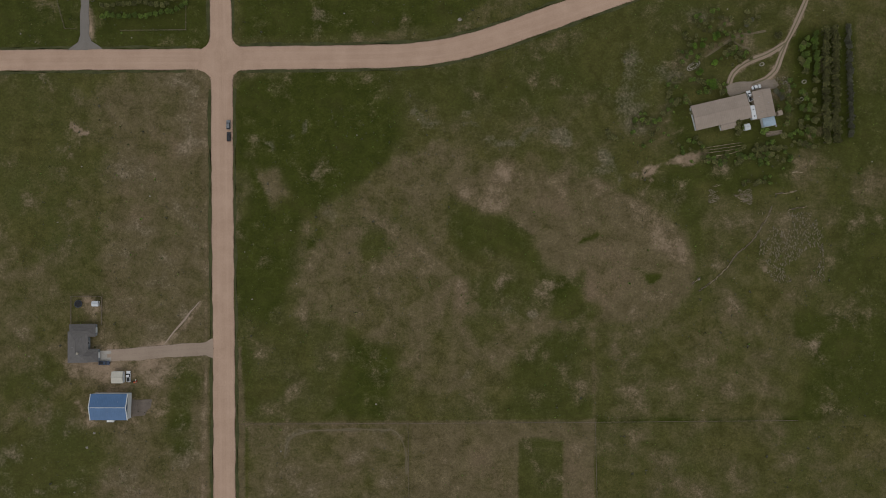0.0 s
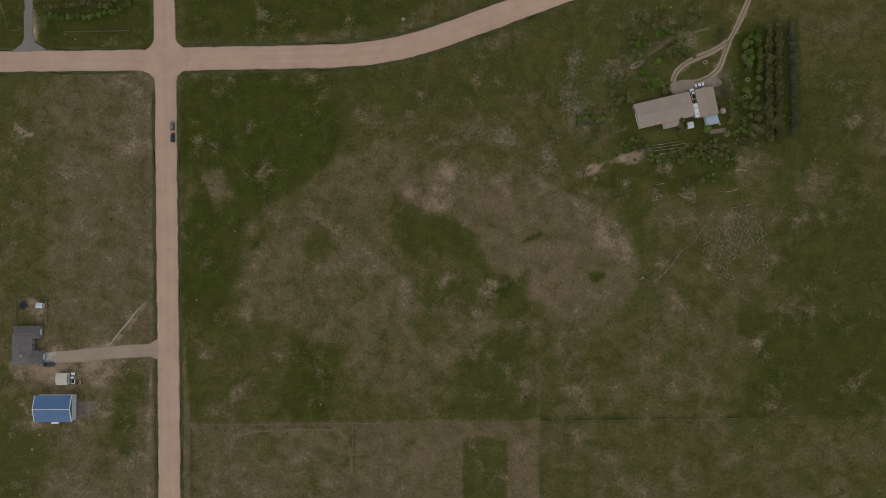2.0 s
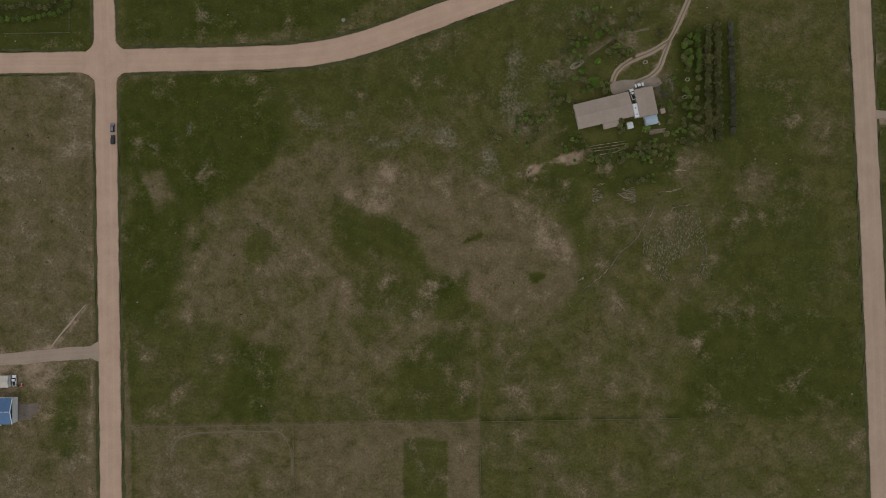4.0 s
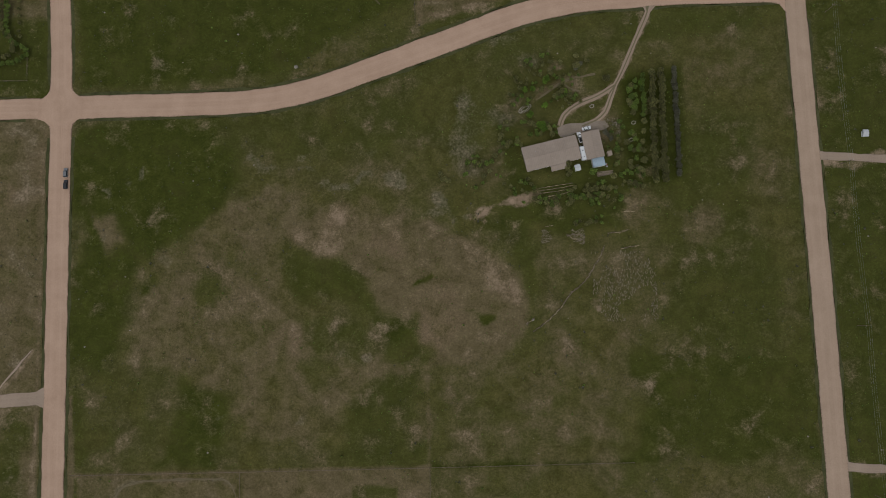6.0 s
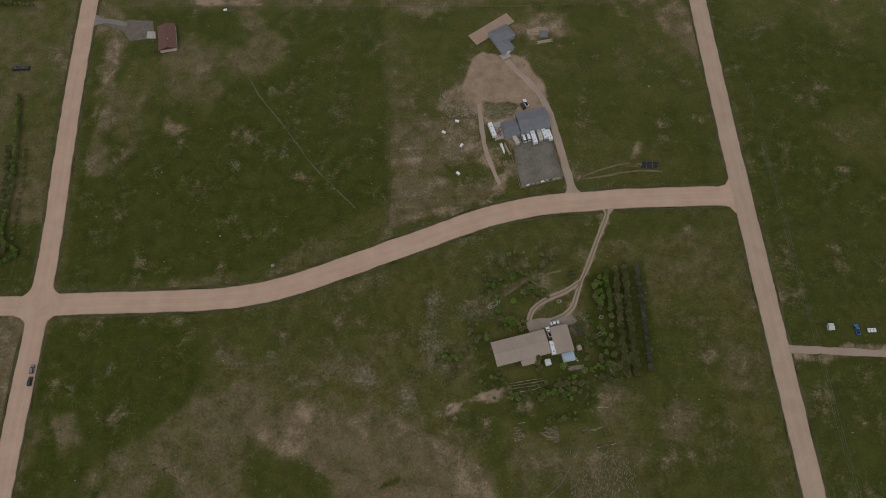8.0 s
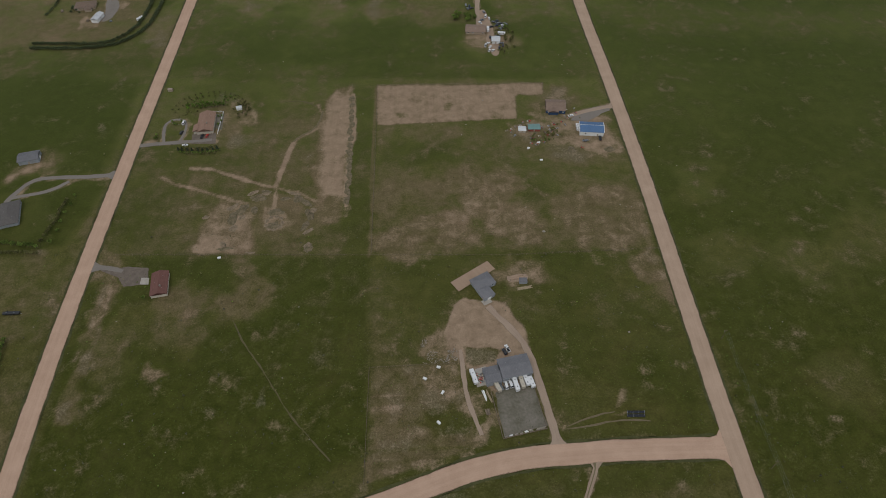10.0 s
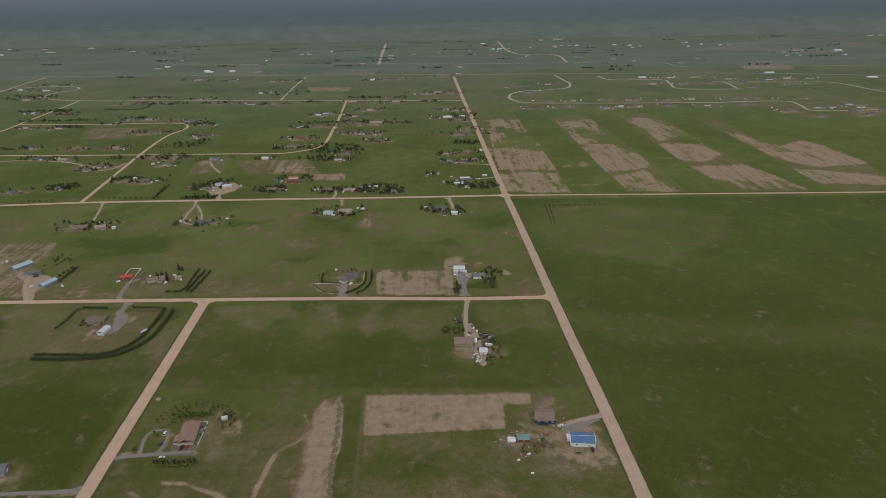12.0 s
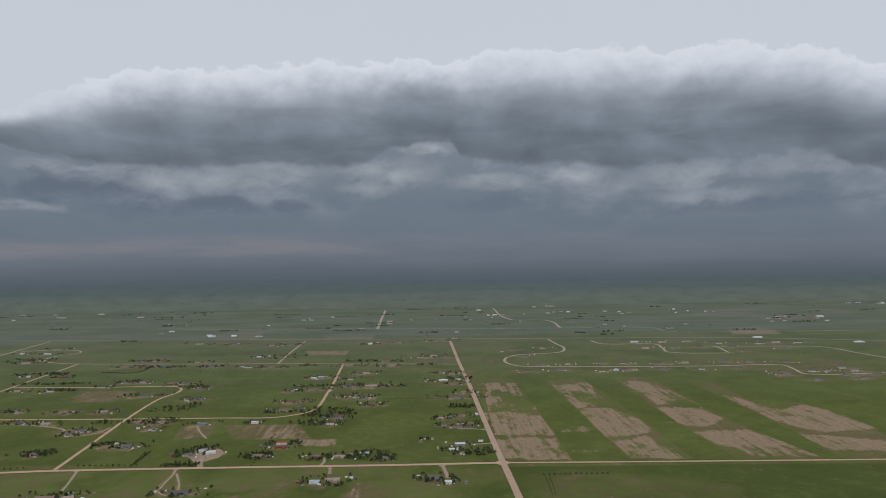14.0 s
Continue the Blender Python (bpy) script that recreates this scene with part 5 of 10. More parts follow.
patch([(40.8, -33.4), (69.9, -23.7), (69.8, -74.4), (25.7, -74.0), (27.4, -59.1), (37.7, -47.7)], 10.8, 0.7, dry=0.24, lush=0.62)
patch([(-60.7, -27.0), (-41.8, -31.8), (-31.2, -44.1), (-30.6, -73.4), (-72.7, -73.0), (-61.0, -55.3)], 9, 0.7, dry=0.14, lush=0.8)
patch([(-48.5, 32.4), (-30.9, 31.6), (-34.0, 17.0), (-42.9, 11.8), (-48.7, 17.2)], 9, 0.7, dry=0.3, lush=0.5)
patch([(-78.0, 23.5), (-67.7, 24.8), (-70.7, 14.6), (-76.6, 14.7)], 4.5, 0.7, dry=0.15, lush=0.75)
patch([(93.3, 50.1), (123.8, 52.5), (128.9, 32.0), (133.6, -2.9), (123.1, 11.7), (113.1, 31.6)], 8.1, 0.7, dry=0.2, lush=0.66)
patch([(72.7, -26.6), (124.4, -22.9), (172.3, -23.5), (170.5, -75.3), (71.6, -74.4)], 9, 0.7, dry=0.44, lush=0.2, pale=0.02)
patch([(72.2, -45.3), (106.9, -34.2), (126.5, -48.7), (106.0, -68.5), (74.5, -69.6)], 14.4, 0.7, dry=0.38, lush=0.36)
patch([(126.3, 39.3), (152.2, 40.3), (186.3, 30.5), (193.0, -18.1), (170.1, -22.1), (138.8, -18.8), (126.5, 0.1)], 10.8, 0.7, dry=0.38, lush=0.28, pale=0.14)
patch([(172.9, -23.5), (255.2, -18.9), (297.1, -25.1), (294.5, -77.4), (171.1, -76.2)], 7.2, 0.7, dry=0.16, lush=0.72)
patch([(197.3, 95.1), (243.3, 97.2), (240.9, 41.8), (255.2, -18.9), (195.8, -19.5), (198.5, 51.2)], 16.2, 0.7, dry=0.2, lush=0.58)
patch([(260.9, 108.6), (306.6, 107.6), (297.9, -64.7), (260.1, -36.0)], 21.6, 0.7, dry=0.22, lush=0.62)
patch([(109.6, 63.9), (181.7, 62.6), (179.6, 44.2), (143.6, 41.0), (113.5, 49.1)], 7.2, 0.7, dry=0.14, lush=0.74)
patch([(178.1, 59.7), (190.7, 58.3), (188.9, 41.2), (179.3, 42.8)], 8, 0.7, dry=0.62, lush=0.1, bare=0.18)
patch([(204.8, 51.1), (214.2, 51.5), (221.4, 39.2), (217.6, 30.0), (206.5, 36.5)], 9, 0.7, dry=0.6, bare=0.14)
patch([(189.6, 42.6), (195.3, 42.5), (193.8, 32.4), (189.8, 33.9)], 6, 0.7, dry=0.6, bare=0.14)
for layer, cx, cy, rx, ry, k in (("pale", -12.7, 78.5, 9.9, 3.5, 0.6), ("pale", 13.7, 78.9, 7.5, 2.6, 0.72), ("pale", 29.7, 71.8, 10.4, 2.9, 0.62), ("pale", 51.6, 68.4, 6.4, 4.1, 0.6), ("pale", 74.7, 61.5, 6.4, 7.0, 0.68), ("pale", 87.7, 58.4, 7.5, 3.5, 0.66), ("pale", -77.7, 81.2, 2.6, 3.5, 0.62), ("pale", -59.9, 81.7, 1.7, 5.8, 0.62), ("pale", -88.1, 69.5, 4.6, 2.3, 0.6), ("pale", 46.2, 89.2, 7.5, 2.9, 0.45), ("pale", 8.0, 88.5, 5.2, 3.5, 0.5), ("pale", 68.7, 53.4, 7.5, 2.3, 0.5), ("pale", -60.3, 30.6, 4.6, 2.9, 0.45), ("pale", -42.9, 9.8, 5.2, 1.7, 0.5), ):
    blob(layer, cx, cy, rx, ry, k)
for layer, cx, cy, rx, ry, k in (("bare", 97.9, 60.3, 8.7, 1.7, 0.62), ("bare", 93.4, 55.3, 4.1, 1.4, 0.66), ("bare", 113.8, 60.0, 6.4, 2.0, 0.66), ("bare", 106.7, 63.0, 2.3, 1.7, 0.55), ("bare", 97.6, 47.7, 2.6, 2.0, 0.6), ("pale", 9.5, -2.6, 9.9, 2.6, 0.45), ("pale", 23.6, -24.5, 8.1, 3.5, 0.45), ("pale", 5.9, -48.8, 7.5, 4.1, 0.5), ("pale", -34.7, -48.4, 4.1, 2.0, 0.4), ("pale", -82.7, -31.9, 3.5, 1.4, 0.5), ("pale", -95.6, 47.4, 4.6, 3.5, 0.5), ("pale", 125.4, 11.7, 1.7, 8.7, 0.4), ("lush", 61.6, 20.8, 2.9, 2.9, 0.9), ("lush", 97.1, 4.9, 2.9, 2.6, 0.9), ):
    blob(layer, cx, cy, rx, ry, k)
plot([(-107.7, -75.6), (-25.7, -76.3), (-26.0, -146.7), (-107.9, -146.3)], 2, dry=0.62, lush=0.1, pale=0.2)
plot([(-25.2, -76.3), (69.5, -76.1), (68.4, -147.2), (-25.4, -146.7)], 2, dry=0.84, lush=0.0)
plot([(30.7, -83.4), (53.3, -84.5), (52.3, -147.1), (29.5, -147.0)], 1.5, dry=0.22, lush=0.42)
plot([(70.7, -76.1), (170.5, -76.5), (168.6, -147.7), (69.3, -147.2)], 2, dry=0.4, lush=0.3)
trail([(-88.9, -92.9), (-88.8, -83.8), (-81.5, -79.3), (-61.1, -78.9), (-35.0, -79.1), (-27.6, -82.9), (-25.9, -90.1), (-26.2, -112.8)], 1.4, "dry", 0.9)
trail([(-30.0, -21.0), (-32.1, -26.2), (-31.6, -32.0), (-28.8, -36.9)], 1.2, "bare", 0.42)
trail([(70.8, -22.2), (69.7, -45.2), (69.2, -76.1)], 1.3, "dry", 0.6)
trail([(-111.3, -75.5), (-26.3, -75.8), (69.2, -75.8)], 1.4, "dry", 0.85)
trail([(69.3, -74.9), (125.7, -74.9), (171.1, -75.4)], 2.2, "lush", 1.0)
trail([(-151.8, -34.6), (-138.6, -21.1), (-132.1, -10.9)], 1.3, "bare", 0.45)
trail([(-130.0, 6.6), (-130.0, -31.4)], 1.8, "dry", 1.0)
trail([(-130.0, -43.0), (-130.6, -77.7), (-131.1, -134.8)], 2.4, "dry", 1.0)
trail([(-130.0, -45.9), (-130.6, -77.7), (-131.1, -134.8)], 1.4, "bare", 0.42)
trail([(-112.4, -37.4), (-111.8, -77.8), (-111.4, -134.9)], 2.0, "dry", 1.0)
trail([(120.6, -5.6), (127.9, -2.8), (139.7, 8.6), (151.6, 22.9)], 1.6, "lush", 0.8)
trail([(-214.6, 22.6), (-193.6, 9.0), (-174.2, -3.0)], 1.6, "lush", 0.7)
plot([(-517.0, 112.4), (-203.4, 106.1), (-188.0, 57.8), (-199.6, 13.5), (-512.3, 9.1)], 40, dry=0.2, lush=0.0, pale=0.12)
plot([(-512.3, 9.1), (-196.6, 10.5), (-219.9, -42.0), (-509.3, -56.5)], 40, dry=0.56, lush=0.12, pale=0.15)
for cx, cy, rx, ry, k in ((-171.2, -50.4, 16, 6, 0.62), (-158.2, -63.4, 6, 9, 0.55), (-178.9, -74.3, 8, 2.5, 0.6), (-183.4, -20.4, 6, 7, 0.6), (-175.9, -41.0, 10, 4, 0.5), (-164.1, -55.8, 10, 5, 0.5)):
    blob("bare", cx, cy, rx, ry, k)
trail([(-152.4, -34.9), (-143.0, -23.6), (-133.6, -12.4)], 1.2, "pale", 0.6, 0.1)
trail([(-130.4, 106.0), (-130.2, 40.0), (-130.0, -31.4)], 2.6, "dry", 0.95)
trail([(-130.6, 100.0), (-130.3, 40.0), (-130.0, -31.4)], 1.3, "bare", 0.34)
trail([(-88.9, -92.9), (-88.8, -83.8), (-81.5, -79.3), (-61.1, -78.9), (-35.0, -79.1), (-27.6, -82.9), (-25.9, -90.1), (-26.2, -112.8)], 1.2, "pale", 0.6)
patch([(-200.6, -43.6), (-178.4, -44.8), (-166.5, -46.9), (-163.5, -57.1), (-176.8, -57.6), (-190.1, -53.9), (-200.5, -52.7)], 4, 0.3, dry=0.9, lush=0.0, bare=0.5)
patch([(-186.8, -19.0), (-178.5, -16.2), (-177.0, -27.9), (-182.9, -32.2), (-186.7, -29.2)], 4, 0.5, dry=0.8, bare=0.4)
patch([(-193.4, -10.1), (-186.9, -14.6), (-186.8, -23.4), (-193.3, -21.8)], 4, 0.5, dry=0.85, bare=0.38)
patch([(-166.5, -46.9), (-143.0, -39.9), (-135.6, -45.8), (-145.9, -57.3), (-157.6, -70.2), (-167.9, -74.4), (-188.5, -75.7), (-190.0, -72.8), (-168.8, -70.9)], 6, 0.5, dry=0.75, lush=0.0, bare=0.28)
patch([(-160.0, -48.5), (-140.0, -42.9), (-135.6, -60.3), (-140.0, -71.8), (-154.6, -71.7), (-148.8, -60.2)], 8, 0.6, lush=0.5, dry=0.25)
patch([(280.0, 160.0), (420.0, 160.0), (420.0, -75.0), (280.0, -75.0)], 10, 0.5, dry=0.16, lush=0.7, pale=0.06)
# homestead gardens
plot([(110.5, 96.9), (142.3, 91.8), (123.2, 84.8), (124.3, 71.5), (144.7, 77.0), (167.9, 81.0), (178.9, 66.1), (166.9, 51.7), (126.6, 49.5), (112.5, 64.4)], 8, lush=0.75, dry=0.16, pale=0.12)
plot([(74.5, 142.8), (110.0, 165.0), (189.8, 163.3), (185.0, 148.8), (172.3, 115.8), (158.9, 103.4), (122.8, 107.9), (88.3, 77.9), (67.7, 97.2)], 25, dry=0.26, lush=0.48, pale=0.16)
# darkest green under the shelter rows, painted for the trees' shade
plot([(175.2, 123.7), (207.1, 125.9), (206.2, 65.6), (176.0, 63.3)], 5, lush=1.0, dry=0.0)
blob("pale", 97.8, 93.0, 18, 14, 0.5)
blob("pale", 118.4, 141.1, 14, 8, 0.45)
blob("bare", 138.5, 137.0, 7, 3, 0.42)
blob("bare", 128.9, 109.3, 4, 10, 0.4)
plot([(119.7, 93.5), (135.2, 93.9), (135.6, 88.9), (120.1, 87.6)], 2, dry=0.0, lush=0.0, pale=0.0)
plot([(126.3, 70.9), (142.9, 72.3), (143.6, 66.4), (127.0, 65.1)], 2, dry=0.0, lush=0.0, pale=0.0)
plot([(146.8, 121.7), (164.3, 124.1), (161.2, 117.7), (149.5, 114.2)], 3, dry=0.2, lush=0.0)
trail([(131.3, 111.2), (137.3, 117.1), (143.2, 121.1), (149.0, 122.1), (151.8, 119.1), (150.2, 114.4)], 1.8, "dry", 0.9)
# plots by the workshop and the house behind it
plot([(68.0, 223.8), (119.4, 224.8), (130.6, 172.0), (68.3, 153.4)], 2, dry=0.66, lush=0.12, pale=0.3)
patch([(75.0, 174.3), (73.6, 188.9), (83.6, 201.4), (101.9, 204.4), (121.5, 199.9), (126.8, 177.6), (113.5, 170.9), (87.7, 165.9)], 6, 0.5, dry=0.74, lush=0.04, pale=0.4)
patch([(98.3, 195.2), (114.8, 197.5), (124.2, 190.5), (125.4, 181.3), (107.4, 178.4)], 5, 0.5, dry=0.3, lush=0.5)
patch([(99.1, 219.8), (119.3, 222.8), (123.4, 205.4), (114.9, 200.1), (101.9, 206.3)], 5, 0.5, dry=0.72, lush=0.05, bare=0.34)
rows_of_stubble = (lattice_noise(X * 0.12, Y, 0.42, 51) - 0.5) * ((X > 70) & (X < 128) & (Y > 158) & (Y < 206))
dry += rows_of_stubble * 0.5
bare += np.clip(rows_of_stubble - 0.12, 0, 1) * 1.2
for cx, cy, rx, ry, k in ((113.2, 236.8, 10, 9, 0.4), (121.0, 190.6, 5, 4, 0.45),
                          (210.7, 193.0, 6, 5, 0.5), (211.5, 183.0, 14, 1.5, 0.55), (134.5, 190.5, 5, 12, 0.45)):
    blob("bare", cx, cy, rx, ry, k)
# the pasture north of the curve
plot([(-124.0, 320.5), (64.9, 313.3), (69.7, 171.1), (-6.1, 128.6), (-61.0, 124.3), (-111.6, 123.9), (-117.4, 193.8)], 8, dry=0.12, lush=0.80)
blob("dry", -82.9, 251.1, 14, 30, 0.45)
blob("pale", -1.4, 195.9, 8, 8, 0.5)
plot([(-424.1, 124.6), (-127.7, 118.4), (-127.7, 165.1), (-425.7, 172.1)], 5, dry=0.12, lush=0.72, pale=0.05)
# the dug-over lot
plot([(63.3, 513.1), (210.4, 508.4), (208.7, 492.4), (185.0, 492.9), (181.9, 459.6), (151.4, 458.9), (64.7, 456.7)], 2.5, dry=1.0, lush=0.0, bare=0.78, pale=0.0)
plot([(-146.7, 438.5), (56.7, 515.2), (64.8, 314.4), (-126.4, 322.2)], 6, dry=0.40, lush=0.5)
patch([(24.4, 507.7), (43.3, 510.2), (43.7, 479.1), (45.4, 398.4), (46.3, 354.8), (28.0, 358.0), (18.0, 399.8), (17.8, 456.5), (23.4, 484.4)], 6, 0.4, dry=0.95, lush=0, bare=0.5)
patch([(27.6, 501.3), (38.9, 500.7), (40.3, 440.2), (42.9, 373.6), (29.8, 374.2), (23.0, 412.8), (25.0, 456.2)], 6, 0.4, bare=0.85)
patch([(-54.6, 321.2), (-57.3, 355.4), (-55.1, 370.2), (-43.3, 369.6), (-26.4, 362.4), (-20.3, 350.9), (-20.6, 329.7), (-19.9, 316.2), (-53.1, 318.7)], 6, 0.5, dry=0.9, lush=0, bare=0.5)
patch([(-57.3, 322.9), (-52.7, 333.8), (-44.0, 336.5), (-38.8, 328.0), (-39.6, 319.1)], 4, 0.3, bare=1)
patch([(-15.8, 364.7), (4.4, 362.6), (11.0, 346.6), (0.9, 335.3), (-11.7, 339.6)], 5, 0.5, dry=0.9, lush=0, bare=0.42)
patch([(20.5, 380.8), (44.6, 373.5), (46.8, 350.3), (25.8, 340.5)], 8, 0.5, dry=0.85, lush=0, bare=0.3)
patch([(-28.7, 383.2), (-16.5, 385.7), (10.7, 375.2), (27.1, 345.8), (20.7, 334.4), (1.7, 331.2), (-20.2, 342.7)], 14, 0.6, dry=0.72, lush=0.1)
for line, width, k in (
        ([(-99.9, 401.9), (-87.9, 392.4), (-70.0, 385.3), (-42.8, 372.5), (-28.1, 368.2)], 2.3, 0.62), ([(-80.4, 410.1), (-61.7, 407.8), (-37.5, 396.2), (-19.8, 387.7), (-9.9, 384.7)], 2.6, 0.7), ([(-9.9, 384.7), (-7.6, 401.1), (-5.0, 426.0), (-3.0, 436.6)], 3.0, 0.85),
        ([(-3.0, 436.6), (-0.2, 442.4), (15.6, 455.1), (19.4, 471.5), (13.7, 486.6), (5.1, 491.3), (-19.6, 491.8)], 2.2, 0.5), ([(-9.9, 384.7), (-7.8, 363.8)], 2.4, 0.72), ([(-9.9, 384.7), (7.6, 379.6), (21.2, 369.3)], 2.4, 0.7), ([(42.5, 500.5), (45.3, 453.5), (43.8, 395.9), (44.7, 363.5)], 2.2, 1.0)):
    trail(line, width, "bare", k, 0.6)
    trail(line, width + 1.0, "dry", 0.7, 0.6)
spin = [6.2832 * k / 14 for k in range(15)]
pit_x, pit_y = (-5.6, 347.4)
trail([(pit_x + 5 * math.cos(a), pit_y + 6 * math.sin(a)) for a in spin], 2.0, "bare", 0.72)
trail([(63.8, 311.9), (64.5, 341.2), (62.3, 456.8), (62.9, 510.5)], 1.6, "dry", 1.0)
plot([(65.2, 456.6), (271.1, 451.0), (264.1, 310.3), (65.6, 314.3)], 8, dry=0.46, lush=0.22)
patch([(68.9, 317.8), (66.9, 338.5), (87.3, 348.4), (115.9, 358.2), (142.0, 346.8), (146.6, 319.1), (126.0, 309.2), (88.2, 311.0)], 12, 0.7, dry=0.86, lush=0, bare=0.27)
patch([(116.8, 393.5), (166.4, 406.8), (178.0, 385.3), (172.0, 360.1), (193.0, 343.2), (191.8, 321.0), (166.2, 312.2), (152.3, 339.7), (128.4, 360.5), (112.1, 376.2)], 10, 0.7, dry=0.9, lush=0, bare=0.31)
patch([(200.6, 390.5), (233.3, 383.7), (266.5, 362.4), (260.4, 312.7), (211.5, 309.1), (202.2, 342.7)], 14, 0.7, dry=0.78, lush=0.02, bare=0.2)
patch([(81.8, 396.6), (112.3, 385.4), (128.8, 369.3), (95.3, 359.2), (71.1, 349.2), (65.7, 372.5)], 14, 0.7, dry=0.7, lush=0.05)
patch([(80.6, 438.1), (131.9, 435.4), (121.7, 407.8), (86.2, 396.3), (68.0, 410.5)], 12, 0.7, dry=0.25, lush=0.5)
patch([(175.8, 391.8), (197.7, 378.0), (195.1, 348.6), (177.0, 366.9)], 8, 0.7, dry=0.25, lush=0.6)
patch([(239.7, 307.3), (263.0, 308.6), (261.9, 280.7), (249.9, 276.8)], 6, 0.7, dry=0.85, bare=0.35)
plot([(39.4, 507.6), (60.4, 510.7), (62.9, 314.5), (43.3, 315.4)], 5, dry=0.2, lush=0.6)
blob("dry", -21.5, 283.9, 14, 20, 0.7)
blob("dry", -51.2, 267.0, 18, 22, 0.6)
blob("bare", -115.7, 288.1, 4, 22, 0.4)
plot([(-477.3, 447.1), (-141.0, 399.6), (-145.1, 363.0), (-152.7, 330.3), (-391.7, 336.1)], 8, dry=0.0, lush=0.8)
plot([(-576.3, 723.2), (-155.9, 696.6), (-150.5, 625.9), (-143.8, 533.5), (-427.6, 540.6)], 10, dry=0.26, lush=0.75)
plot([(-443.1, 559.6), (-151.7, 533.9), (-149.4, 455.2), (-147.7, 405.9), (-325.4, 415.0)], 10, dry=0.06, lush=0.92)
# the wide eastern pasture
plot([(282.2, 175.8), (265.6, 1068.8), (899.1, 1039.8), (1395.6, 1015.9), (610.3, 162.5)], 5, dry=0.14, lush=0.75, pale=0.12)
for cx, cy, rx, ry, k in ((308.4, 304.7, 22, 14, 0.45), (367.7, 296.8, 30, 14, 0.55), (414.1, 318.2, 20, 24, 0.5), (347.3, 199.7, 24, 14, 0.5), (311.0, 375.4, 18, 20, 0.35)):
    blob("dry", cx, cy, rx, ry, k * 0.5)
    blob("pale", cx, cy, rx * 0.8, ry * 0.5, k * 0.45)
for cx, cy, rx, ry in ((550.1, 651.8, 40, 26), (560.3, 606.3, 34, 20), (454.6, 637.9, 30, 18), (467.6, 545.8, 22, 16), (364.8, 496.1, 18, 14), (333.4, 553.6, 16, 14), (502.7, 497.0, 26, 14), (437.5, 759.1, 40, 24)):
    blob("pale", cx, cy, rx * 1.3, ry * 1.3, 0.2)
for x0, x1, k in ((292, 322, 0.5), (330, 352, 0.35), (520, 560, 0.4)):
    blob("lush", x0 + 60, 480 + x1, 40, 160, k)
patch([(274.2, 1014.9), (352.6, 1037.8), (467.6, 1014.1), (584.7, 963.4), (569.2, 890.0), (495.2, 830.3), (429.6, 777.3), (352.8, 820.3), (284.6, 866.2)], 40, 0.7, dry=0.36, lush=0.5)
patch([(271.2, 649.4), (344.9, 644.8), (478.7, 623.7), (607.7, 615.7), (577.3, 570.8), (450.8, 567.5), (315.4, 586.5)], 40, 0.7, dry=0.34, lush=0.5)
patch([(626.5, 1016.0), (873.8, 1020.1), (698.7, 758.9), (559.8, 717.6), (479.6, 773.9), (559.2, 868.1)], 40, 0.7, dry=0.05, lush=0.75)
# fields between the cross roads
plot([(-141.3, 706.0), (163.7, 691.1), (253.0, 687.9), (259.3, 640.7), (261.6, 512.5), (-126.8, 534.1)], 6, dry=0.24, lush=0.66)
plot([(-463.1, 877.6), (-211.8, 933.5), (29.3, 926.5), (258.9, 897.3), (256.1, 704.6), (-373.3, 730.0)], 10, dry=0.42, lush=0.20)
plot([(-484.1, 912.2), (-414.6, 915.5), (-394.0, 849.4), (-416.5, 801.1), (-460.6, 804.2), (-511.1, 881.2)], 5, dry=0.8, lush=0.0, bare=0.45)
blob("bare", 153.1, 809.7, 10, 14, 0.8)
blob("dry", 60.1, 972.9, 26, 40, 0.5)
blob("lush", 73.7, 858.0, 40, 50, 0.4)
blob("lush", -295.3, 917.4, 110, 20, 0.4)
for cx, cy in ((58.2, 653.8), (-52.8, 667.3), (5.4, 645.1)):
    blob("dry", cx, cy, 26, 30, 0.55)
for cx, cy, rx, ry, layer, k in (
        (39.5, 978.8, 26, 40, "dry", 0.75), (48.6, 1004.7, 10, 26, "pale", 0.5), (-301.8, 755.2, 40, 14, "dry", 0.85), (-80.3, 732.9, 60, 14, "dry", 0.7), (-86.1, 728.6, 44, 10, "pale", 0.5),
        (-179.0, 800.8, 70, 46, "dry", 0.42), (-310.3, 979.5, 50, 40, "dry", 0.5), (215, 791.7, 38, 50, "dry", 0.4), (-38.4, 911.6, 60, 20, "dry", 0.4),
        (60.6, 840.8, 24, 50, "lush", 0.45), (-257.5, 932.2, 60, 14, "lush", 0.5), (-338.4, 848.9, 24, 30, "lush", 0.45), (-170.7, 981.8, 60, 14, "lush", 0.7), (-24.0, 996.8, 40, 26, "lush", 0.7),
        (125.8, 877.6, 50, 12, "lush", 0.6), (223.2, 964.8, 60, 40, "lush", 0.6), (-56.7, 829.4, 30, 8, "lush", 0.6), (154.2, 801.7, 12, 10, "bare", 0.8), (217.3, 770.5, 8, 6, "bare", 0.55),
        (-363.0, 996.2, 14, 12, "bare", 0.5), (-455.3, 998.0, 20, 8, "dry", 0.8), (-219.6, 985.4, 20, 16, "dry", 0.6)):
    blob(layer, cx, cy, rx, ry, k)
trail([(-333.3, 811.2), (-340.0, 902.3), (-307.6, 913.2), (-265.2, 921.3)], 12, "lush", 0.55, 3.0)
trail([(178.9, 891.3), (216.0, 895.4), (255.2, 894.8)], 3, "pale", 0.6)
